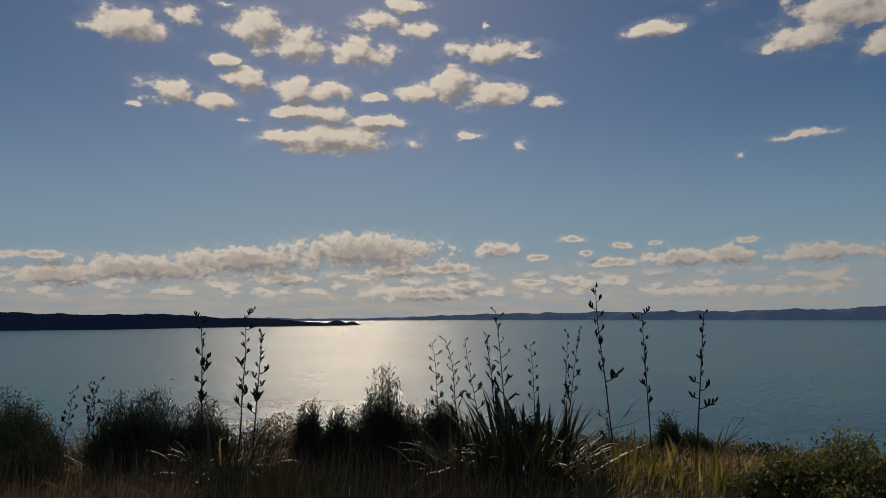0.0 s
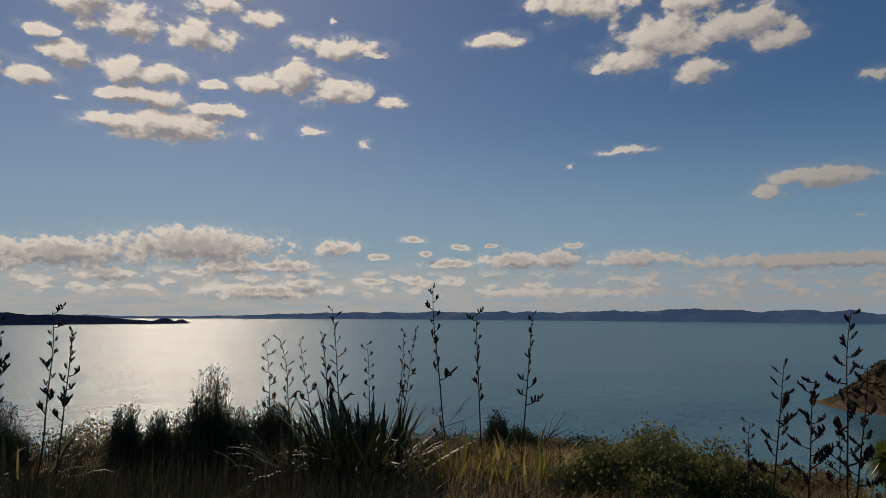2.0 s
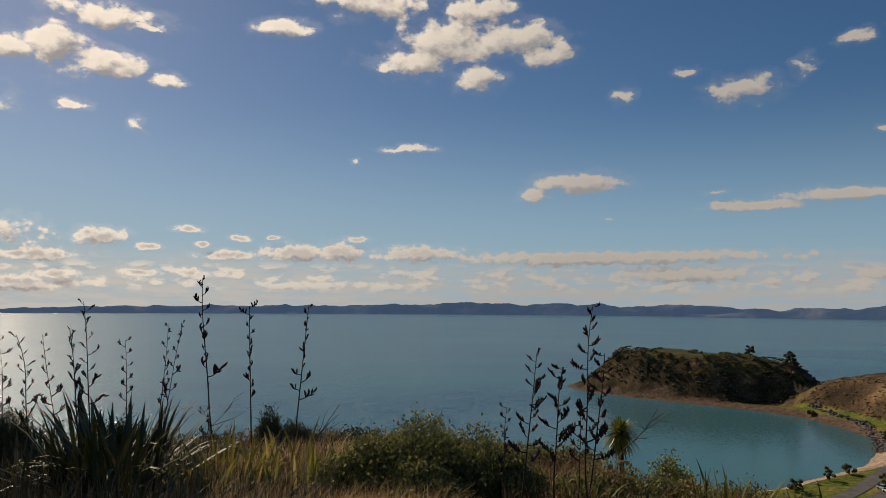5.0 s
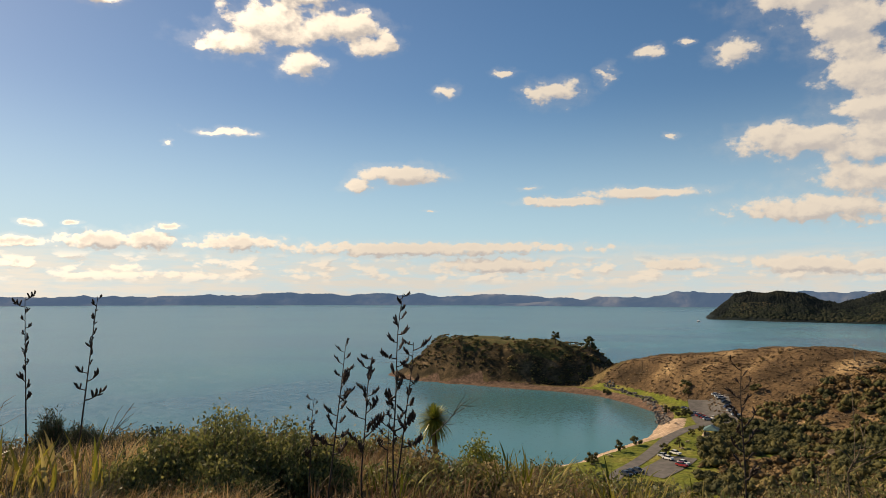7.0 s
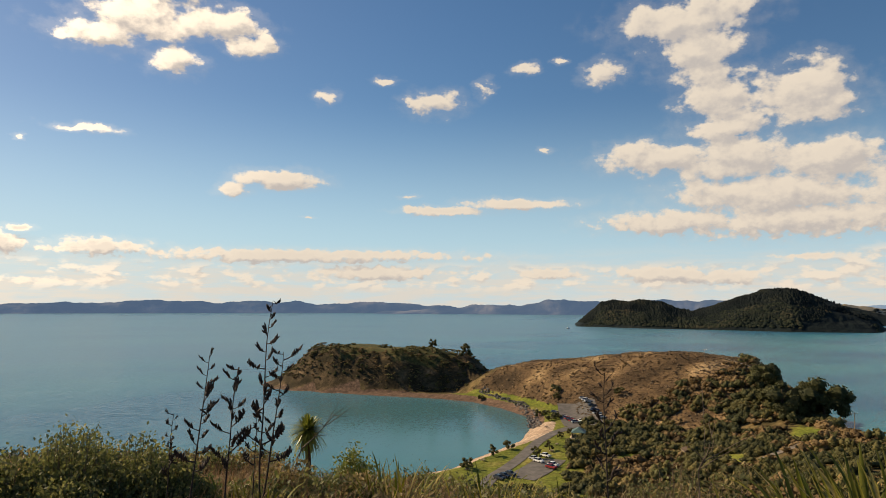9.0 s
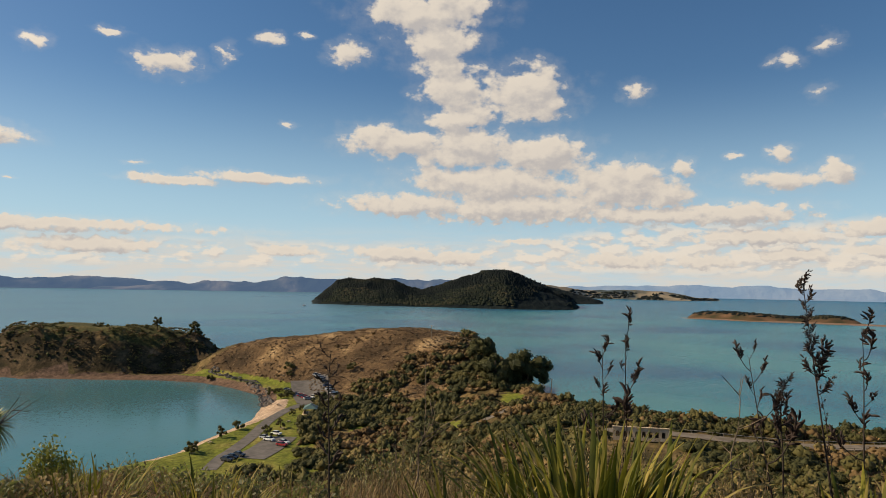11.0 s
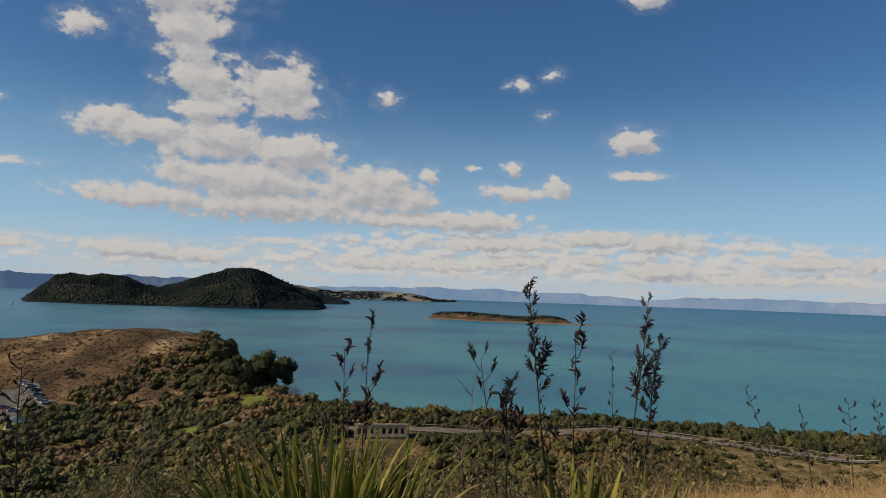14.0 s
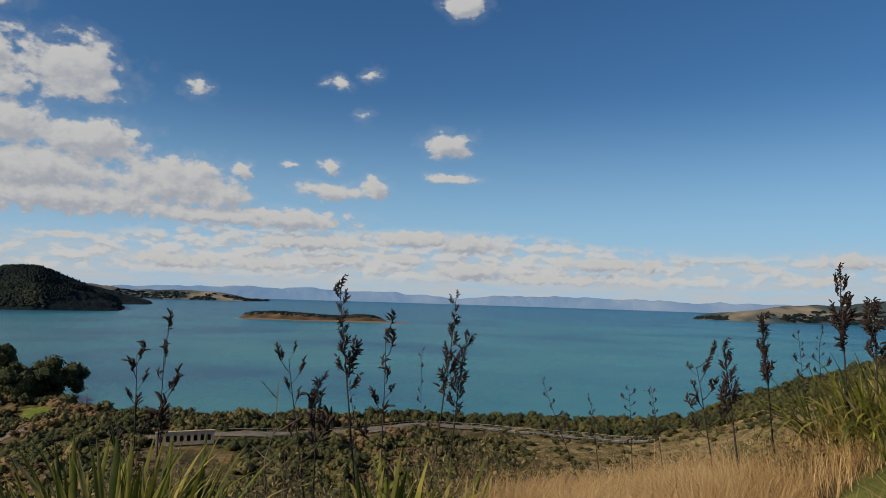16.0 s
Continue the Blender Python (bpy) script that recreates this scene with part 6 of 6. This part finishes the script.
def flax_stalk(base, top, sort):
    r = np.random.default_rng(int(abs(base[0] * 971 + base[1] * 37 + top[2] * 101)))
    z0 = ground_at(*base) - 0.05
    label = {"c": "dark dry flax stalk with spreading arms of clustered pods", "m": "tall black flax flower stalk with long crowded pod branches", "n": "tall dry black flax flower stalk with pod clusters on side branches", "s": "thin dry flax flower stalk with a few small pods", "b": "dark dry flax stalk with short pod branches",
             "h": "dry flax flower stalk crowded with curled black pods"}[sort]
    ob = thing("flax_flower_stalk", (*base, z0), label, "flax stalk", "dry flax stalks")
    end = np.array([top[0] - base[0], top[1] - base[1], top[2] - z0])
    n = 12
    s = np.linspace(0, 1, n)
    bow = r.normal(size=2) * 0.05
    path = np.outer(s, end)
    path[:, :2] += np.outer(np.sin(s * math.pi) + 0.25 * np.sin(s * 9), bow)
    thick = {"c": 0.012, "m": 0.0105, "n": 0.012, "s": 0.007, "b": 0.010, "h": 0.014}[sort]
    part("stem", Shape().tube(path, thick * (1 - 0.72 * s), 7), DRY_STEM, ob, "", True)
    count = {"c": 9, "m": 17, "n": 14, "s": 11, "b": 15, "h": 14}[sort]
    first = {"c": 0.42, "m": 0.36, "n": 0.45, "s": 0.5, "b": 0.42, "h": 0.58}[sort]
    side = r.random() * 360
    for i in range(count):
        u = first + (0.985 - first) * (i / (count - 1)) ** 0.9
        at = [np.interp(u, s, path[:, k]) for k in range(3)]
        side += 180 + r.normal() * (28 if sort in "nsb" else 48)
        size = (1.15 - 0.55 * (u - first) / (1 - first)) * (0.65 + 0.7 * r.random()) * {"c": 1.2, "m": 1.15, "n": 1.2, "s": 1.0, "b": 1.0, "h": 1.0}[sort]
        stem, pod, poses = BRANCHES[sort][int(r.integers(4))]
        br = part("branch", stem, None, ob, m=pose(*at, 0, -20 * r.random() + 6, side) @ Matrix.Scale(size, 4))
        for m in poses:
            part("seed_pod", pod, None, br, m=m)
    return ob


flax_stalk((-2.99, 8.80), (-3.03, 8.79, 59.96), "n")
flax_stalk((-2.55, 8.63), (-2.45, 8.66, 59.96), "n")
flax_stalk((-2.38, 8.78), (-2.27, 8.81, 59.75), "n")
flax_stalk((-5.24, 9.67), (-5.09, 9.75, 58.94), "s")
flax_stalk((-4.87, 9.87), (-4.77, 9.91, 59.06), "s")
flax_stalk((-5.17, 10.27), (-5.17, 10.27, 58.97), "s")
flax_stalk((0.15, 9.20), (0.01, 9.20, 59.64), "b")
flax_stalk((-0.07, 9.50), (-0.16, 9.50, 59.59), "s")
flax_stalk((0.58, 8.78), (0.27, 8.80, 59.65), "s")
flax_stalk((0.68, 8.57), (0.51, 8.59, 59.73), "b")
flax_stalk((0.77, 8.36), (0.62, 8.38, 60.01), "b")
flax_stalk((1.18, 9.12), (1.12, 9.13, 59.58), "s")
flax_stalk((1.39, 8.69), (1.52, 8.67, 59.76), "s")
flax_stalk((1.45, 8.68), (1.69, 8.64, 59.80), "s")
flax_stalk((2.17, 8.74), (1.92, 8.79, 60.31), "n")
flax_stalk((2.67, 9.12), (2.58, 9.14, 59.97), "n")
flax_stalk((2.97, 8.50), (3.13, 8.44, 59.98), "n")
flax_stalk((2.30, 9.73), (2.15, 9.77, 58.61), "s")
flax_stalk((4.15, 5.47), (4.28, 5.36, 59.55), "m")
flax_stalk((4.04, 5.55), (4.06, 5.53, 59.05), "s")
flax_stalk((4.53, 5.41), (4.60, 5.36, 59.41), "m")
flax_stalk((4.78, 5.20), (4.82, 5.16, 60.02), "m")
flax_stalk((4.81, 5.31), (4.96, 5.17, 59.54), "m")
flax_stalk((4.88, 5.51), (4.91, 5.48, 59.01), "s")
flax_stalk((9.39, 0.29), (9.39, 0.33, 59.32), "c")
flax_stalk((9.39, 0.11), (9.39, 0.06, 59.45), "c")
flax_stalk((9.00, -1.56), (9.06, -1.26, 59.26), "c")
flax_stalk((9.08, -1.70), (9.09, -1.64, 59.02), "h")
flax_stalk((8.97, -2.12), (9.05, -1.81, 60.07), "h")
flax_stalk((9.39, -2.46), (9.38, -2.48, 59.60), "c")
flax_stalk((9.87, -3.22), (9.89, -3.16, 59.31), "s")
flax_stalk((9.12, -2.94), (8.99, -3.25, 60.03), "h")
flax_stalk((9.18, -3.31), (9.10, -3.51, 59.55), "h")
flax_stalk((9.83, -2.36), (9.88, -2.18, 58.80), "s")
flax_stalk((5.95, 2.32), (5.93, 2.37, 59.43), "b")
flax_stalk((8.51, -4.91), (8.83, -4.39, 59.02), "s")
flax_stalk((8.87, -5.28), (8.96, -5.15, 58.77), "s")
flax_stalk((8.62, -5.62), (8.66, -5.57, 58.89), "s")
flax_stalk((8.76, -6.26), (8.89, -6.10, 58.87), "s")
flax_stalk((8.00, -6.38), (8.15, -6.21, 59.23), "c")
flax_stalk((7.37, -6.17), (7.50, -6.03, 59.52), "h")
flax_stalk((7.47, -6.90), (7.61, -6.78, 59.89), "h")
flax_stalk((7.58, -7.48), (7.67, -7.40, 59.70), "s")
flax_stalk((6.57, -7.02), (6.67, -6.94, 60.41), "h")
flax_stalk((7.72, -8.02), (7.77, -7.97, 59.75), "s")
flax_stalk((6.40, -7.15), (6.44, -7.12, 60.09), "h")


# shrubs
def shrub(name, at, tall, width, label, category, mat, seed, sprigs, leaves, leaf, upright=0.8, base=0.15, group="", loose=1.0):
    """A shrub of many leafy sprigs on thin branches."""
    r = np.random.default_rng(seed)
    ob = thing(name, (*at, ground_at(*at) - 0.05), label, category, group)
    wood, s = Shape(), Shape()
    for i in range(sprigs):
        a, d = r.random() * 6.283, math.sqrt(r.random())
        h = tall * (1.0 - 0.55 * d ** 1.8) * (0.6 + 0.48 * r.random())
        foot = np.array([math.cos(a) * d * width * 0.18, math.sin(a) * d * width * 0.18, 0])
        tip = np.array([math.cos(a) * d * width * 0.5, math.sin(a) * d * width * 0.5, h])
        mid = (foot * 0.55 + tip * 0.45) + np.array([0, 0, -0.1 * h]) + r.normal(size=3) * 0.03
        wood.tube([foot, mid, tip], [0.008, 0.005, 0.002], 4)
        u = base + (1 - base) * r.random(leaves) ** 0.7
        p = np.where(u[:, None] < 0.5, foot + (mid - foot) * (u[:, None] * 2), mid + (tip - mid) * (u[:, None] * 2 - 1))
        d3 = r.normal(size=(leaves, 3)) * 0.9
        d3[:, 2] = np.abs(d3[:, 2]) * 0.6 + upright
        p = p + r.normal(size=p.shape) * np.array([0.045, 0.045, 0.03]) * (0.5 + width) * loose
        s.leaves(p, d3 / np.linalg.norm(d3, axis=1, keepdims=True), leaf[0], leaf[1], r, 0.1, 0.45)
    part("framework", wood, TWIG, ob, "thin grey-brown branches")
    part("foliage", s, mat, ob)
    return ob


SMALL = (0.042, 0.022)
for n, (x, y, top, w) in enumerate([(-0.80, 9.5, 59.42, 0.62), (-0.95, 9.3, 58.9, 0.9), (-0.55, 9.4, 58.85, 0.9), (-3.8, 9.3, 59.1, 1.0), (-4.2, 9.2, 59.0, 0.8), (-3.2, 9.4, 58.95, 0.8), (-1.75, 9.3, 58.95, 0.42), (-1.4, 9.4, 58.85, 0.36),
                                    (-0.15, 9.9, 58.85, 0.55), (0.05, 10.2, 58.75, 0.5), (3.12, 9.95, 58.62, 0.42), (-6.3, 10.0, 59.05, 1.2), (-5.6, 9.6, 58.85, 1.0), (-5.3, 9.0, 58.6, 1.0), (-4.9, 8.4, 58.5, 0.9), (3.8, 10.9, 58.2, 0.7), (1.3, 10.6, 58.5, 0.7)]):
    shrub("needle_shrub", (x, y), top - ground_at(x, y), w, "dark fine-needled shrub standing against the bright water", "shrub", NEEDLE, 100 + n, int(85 + 90 * w), 84, (0.06, 0.010), 1.1, 0.05, group="dark shrubs", loose=0.7)
for n, (x, y, top, w) in enumerate([(3.85, 6.8, 58.92, 1.0), (3.4, 7.0, 58.76, 0.9), (4.3, 6.5, 58.78, 0.9), (3.6, 6.3, 58.52, 0.8), (4.6, 6.2, 58.52, 0.7), (4.1, 7.1, 58.8, 0.9), (3.0, 6.9, 58.5, 0.8)]):
    shrub("green_shrub", (x, y), top - ground_at(x, y), w, "leafy olive-green shrub with upright sprigs", "shrub", BROAD_LEAF, 140 + n, 100, 85, SMALL, group="leafy shrubs")
shrub("bright_shrub", (13.7, 12.1), 56.5 - ground_at(13.7, 12.1), 1.4, "bright yellow-green rounded shrub on the slope", "shrub", BRIGHT_LEAF, 160, 260, 100, (0.07, 0.04), 0.5)
for n, (az, d, h, w) in enumerate([(42.2, 17.5, 1.0, 1.5), (44.0, 16.8, 0.9, 1.5), (45.6, 17.6, 1.05, 1.3), (46.6, 16.2, 0.85, 1.4), (50.5, 17.0, 0.9, 1.5), (41.0, 16.4, 0.9, 1.3), (49.0, 15.8, 0.75, 1.3)]):
    shrub("scrub_bush", polar(az, d)[:2], h, w, "rounded olive scrub bush just below the brink", "shrub", (SCRUB_LEAF, BROAD_LEAF)[n % 2], 600 + n, 60, 44, (0.07, 0.03), 0.5, group="scrub bushes")
r4 = np.random.default_rng(44)
for n in range(46):
    az = -38 + 106 * (n + r4.random()) / 46
    d = np.interp(az, [-40, 25, 45, 60, 70], [12.5, 12.5, 11.3, 9.8, 9.2]) + 2.0 * r4.random()
    if 43.5 < az < 51:
        continue
    x, y, _ = polar(az, d)
    shrub("scrub_bush", (x, y), (0.5 + 0.4 * r4.random()) * (0.62 if az > 34 else 0.5 if az > 2 else 1), 0.9 + 0.5 * r4.random(), "low brown-green scrub bush on the brink of the slope", "shrub", SCRUB_LEAF if n % 3 else NEEDLE if az < 25 else BROAD_LEAF, 200 + n, 32, 32, (0.06, 0.025), 0.5, group="scrub bushes")
r5 = np.random.default_rng(55)
for n in range(34):
    az = 26 + 46 * (n + r5.random()) / 34
    x, y, _ = polar(az, 7.2 + (1.5 if 43.5 < az < 51 else 4.5) * r5.random())
    shrub("scrub_bush", (x, y), 0.24 + 0.3 * r5.random(), 0.6 + 0.6 * r5.random(), ("low olive-green bush among tan grass", "low brown twiggy bush among tan grass", "low grey-green bush on the slope")[n % 3], "shrub",
          (BROAD_LEAF, SCRUB_LEAF, BROAD_LEAF)[n % 3], 400 + n, 32, 32, (0.058, 0.028), 0.5, group="scrub bushes")
for n in range(26):
    az = 72 + 44 * (n + r4.random()) / 26
    x, y, _ = polar(az, 8.6 + 4.0 * r4.random())
    shrub("scrub_bush", (x, y), 0.7 + 0.6 * r4.random(), 1.0 + 0.5 * r4.random(), "low brown scrub bush below the flax", "shrub", SCRUB_LEAF if n % 4 else BROAD_LEAF, 300 + n, 34, 32, (0.06, 0.025), 0.6, group="scrub bushes")


for n in range(26):
    az = 116 + 26 * (n + r4.random()) / 26
    x, y, _ = polar(az, 9.5 + 5.0 * r4.random())
    shrub("scrub_bush", (x, y), 0.4 + 0.35 * r4.random(), 0.8 + 0.5 * r4.random(), "low olive scrub bush among golden grass", "shrub", SCRUB_LEAF if n % 2 else BROAD_LEAF, 500 + n, 32, 32, (0.06, 0.025), 0.6, group="scrub bushes")


def cabbage_tree(at, top):
    z0 = ground_at(*at)
    ob = thing("cabbage_tree", (*at, z0), "young cabbage tree with a round head of spiky leaves", "tree")
    h = top - z0 - 0.5
    part("trunk", Shape().tube([(0, 0, 0), (0.05, 0, h * 0.5), (0, 0, h)], [0.11, 0.08, 0.07], 8), BARK, ob)
    r = np.random.default_rng(9)
    s = Shape()
    for i in range(420):
        d = r.normal(size=3)
        d[2] = d[2] * 0.9 + 0.3
        d /= np.linalg.norm(d)
        side = np.cross(d, (0, 0, 1.0)) + 1e-6
        side /= np.linalg.norm(side)
        L, w = 0.5 + 0.14 * r.random(), 0.022
        p = [np.array([0, 0, h]) + d * L * u - np.array([0, 0, (0.12 if d[2] > -0.2 else 0.3) * u * u * u]) for u in (0, 0.4, 0.8, 1.0)]
        v = [p[0] + side * w * 0.6, p[0] - side * w * 0.6, p[1] + side * w, p[1] - side * w, p[2] + side * w * 0.6, p[2] - side * w * 0.6, p[3] + side * 0.001, p[3] - side * 0.001]
        s.add(v, [(0, 1, 3, 2), (2, 3, 5, 4), (4, 5, 7, 6)])
    part("leaf_head", s, BRIGHT_LEAF, ob)


cabbage_tree((14.6, 14.72), 56.95)


def bare_twig(pts, label, seed, thick=0.012):
    r = np.random.default_rng(seed)
    p = np.array(pts, dtype=float)
    base = p[0].copy()
    ob = thing("dead_branch", tuple(base), label, "branch", "dead branches")
    n = 10
    s = np.linspace(0, 1, n)
    path = np.stack([np.interp(s, np.linspace(0, 1, len(p)), p[:, k]) for k in range(3)], -1) - base
    path[1:-1] += r.normal(size=(n - 2, 3)) * 0.015
    wood = Shape().tube(path, thick * (1 - 0.75 * s), 6)
    for i in range(7):
        k = int(r.integers(3, n - 1))
        d = (path[-1] - path[0]) / np.linalg.norm(path[-1] - path[0]) + r.normal(size=3) * 0.55
        q = path[k] + np.outer(np.linspace(0, 1, 4), d * (0.15 + 0.2 * r.random()))
        q[2:] += r.normal(size=(2, 3)) * 0.02
        wood.tube(q, [0.005, 0.004, 0.003, 0.0015], 4)
    part("limb", wood, TWIG, ob)


def plank(at, turn):
    ob = thing("timber_plank", (*at, ground_at(*at)), "pale weathered timber plank lying in the grass", "plank", turn=turn)
    part("board", Shape().box((0.42, 0.14, 0.05), (0, 0, 0.1), 0.97), TIMBER, ob)
    for sx in (-0.15, 0.15):
        part("block", Shape().box((0.07, 0.1, 0.08), (sx, 0, 0.035)), TIMBER, ob)


def ground_point(x, y, up=0.0):
    return (x, y, ground_at(x, y) + up)


bare_twig([ground_point(5.85, 5.95, -0.05), (6.1, 6.15, 58.3), (6.55, 5.85, 58.78)], "dry grey dead branch leaning over the slope", 1)
bare_twig([ground_point(3.25, 8.6), (3.3, 8.5, 58.35), (3.55, 8.4, 58.75)], "pale bare forked twig among flax", 2, 0.01)
bare_twig([ground_point(1.95, 9.0), (2.05, 9.0, 58.4), (2.3, 9.0, 58.72)], "thin dark bare twig", 3, 0.008)
bare_twig([ground_point(6.6, -0.8), (6.9, -0.75, 58.6), (7.2, -0.9, 59.25)], "pale dead grass-grown branch", 4, 0.01)
bare_twig([ground_point(6.7, 1.9), (6.75, 1.85, 58.5), (6.9, 1.75, 58.95)], "dark bare twig among the grass", 5, 0.009)

plank((3.55, 3.2), -48)


# grass
def grass(name, n, az, dist, tall, wide, label, mat, seed, lean=0.35, clump=0.5, mown=False):
    r = np.random.default_rng(seed)
    a = np.radians(az[0] + (az[1] - az[0]) * r.random(n))
    d = dist[0] + (dist[1] - dist[0]) * r.random(n) ** 1.15
    x, y = np.sin(a) * d, np.cos(a) * d
    keep = (fractal(x, y, 0.9, 3, seed) > clump * r.random(n)) & ((np.hypot(x - 4.4, y + 6.0) > 1.5 + 0.5 * r.random(n)) != mown)
    x, y = x[keep], y[keep]
    z = height(x, y) - 0.03
    n = len(x)
    L = tall[0] + (tall[1] - tall[0]) * r.random(n) * (0.5 + fractal(x, y, 1.3, 2, seed + 1))
    th = r.random(n) * 6.283
    bend = lean * (0.3 + r.random(n))
    wind = np.array([0.25, -0.15])
    dx, dy = np.cos(th) * bend + wind[0] * bend, np.sin(th) * bend + wind[1] * bend
    sx, sy = -np.sin(th), np.cos(th)
    W = wide * (0.7 + 0.6 * r.random(n))
    p0 = np.stack([x, y, z], -1)
    p1 = p0 + np.stack([dx * L * 0.30, dy * L * 0.30, L * 0.55], -1)
    p2 = p0 + np.stack([dx * L * 1.0, dy * L * 1.0, L * (1.0 - 0.3 * bend)], -1)
    side = np.stack([sx * W, sy * W, 0 * W], -1)
    v = np.stack([p0 + side, p0 - side, p1 - side * 0.8, p1 + side * 0.8, p2], 1).reshape(-1, 3)
    k = np.arange(n)[:, None] * 5
    return tagged(new(name, mesh_from(name, v, [k + np.array([[0, 1, 2, 3]]), k + np.array([[3, 2, 4]])], mat)), label, "grass", kind="stuff")


grass("rough_grass", 24000, (-46, 26), (3.6, 14), (0.12, 0.36), 0.0035, "brown and olive rough grass over the hilltop", BROWN_GRASS, 11)
grass("tan_grass", 36000, (18, 72), (3.8, 14), (0.06, 0.22), 0.0035, "tan dry grass along the brink of the hill", LIGHT_GRASS, 21)
grass("russet_patches", 15000, (36, 74), (5, 12.5), (0.15, 0.42), 0.0035, "patches of russet dry grass on the brink", RUSSET_GRASS, 23, 0.5, 0.95)
grass("dead_stems", 7000, (-46, 22), (4.4, 9.8), (0.4, 0.75), 0.0022, "tangle of grey-brown dead stems and seed heads", DEAD_STEM, 31, 0.3, 0.85)
grass("dark_undergrowth", 15000, (-26, 22), (5.6, 10.5), (0.15, 0.45), 0.006, "dark broad-bladed growth under the flax", NEEDLE, 32, 0.45, 0.8)
grass("golden_tufts", 17000, (13, 32), (5.6, 10.5), (0.18, 0.44), 0.0035, "golden grass tufts lit from behind", GOLD_GRASS, 33, 0.6, 0.9)
grass("dim_russet_grass", 9000, (-22, 14), (4.2, 6.6), (0.15, 0.4), 0.003, "thin russet grass in front of the flax", RUSSET_GRASS, 34, 0.7, 0.9)
grass("russet_grass", 14000, (-46, -20), (4.4, 7.6), (0.2, 0.6), 0.003, "russet dry grass near the track", RUSSET_GRASS, 22, 0.8, 0.8)
grass("tall_rough_grass", 3600, (-46, 14), (4.2, 10), (0.4, 0.7), 0.0022, "tall dry grass stems with thin seed heads", BROWN_GRASS, 12, 0.25)
grass("slope_grass", 26000, (66, 112), (3.6, 11), (0.15, 0.5), 0.004, "dry brown grass between the flax", LIGHT_GRASS, 13)
grass("golden_grass", 66000, (110.5, 156), (3.4, 15), (0.25, 0.68), 0.0032, "long golden dry grass over the rise", GOLD_GRASS, 14, 1.0, 0.75)
grass("near_golden_grass", 40000, (111, 134), (3.3, 9), (0.25, 0.6), 0.003, "golden dry grass beside the flax", GOLD_GRASS, 24, 0.9, 0.6)
grass("tall_golden_grass", 15000, (112, 156), (4.0, 13), (0.35, 0.72), 0.0028, "taller tousled golden grass stems", GOLD_GRASS, 17, 0.9, 0.85)
grass("low_brown_grass", 26000, (106, 156), (3.4, 14), (0.08, 0.25), 0.0035, "short brown and green grass under the golden grass", BROWN_GRASS, 18, 0.6, 0.5)
grass("golden_grass_far", 36000, (116, 158), (13, 60), (0.3, 0.7), 0.008, "golden dry grass over the spur", GOLD_GRASS, 15, 0.8, 0.45)
grass("trodden_grass", 26000, (-180, 180), (0.2, 5.5), (0.04, 0.14), 0.004, "short trodden dry grass of the lookout", LIGHT_GRASS, 26, 0.7, 0.4)
grass("lookout_grass", 22000, (156, 318), (3.5, 15), (0.15, 0.4), 0.005, "rough tan grass behind the lookout", LIGHT_GRASS, 27, 0.6, 0.5)
grass("mown_grass", 16000, (118, 150), (3.0, 11), (0.03, 0.07), 0.004, "short green mown grass", BRIGHT_LEAF, 16, 0.5, 0.0, True)
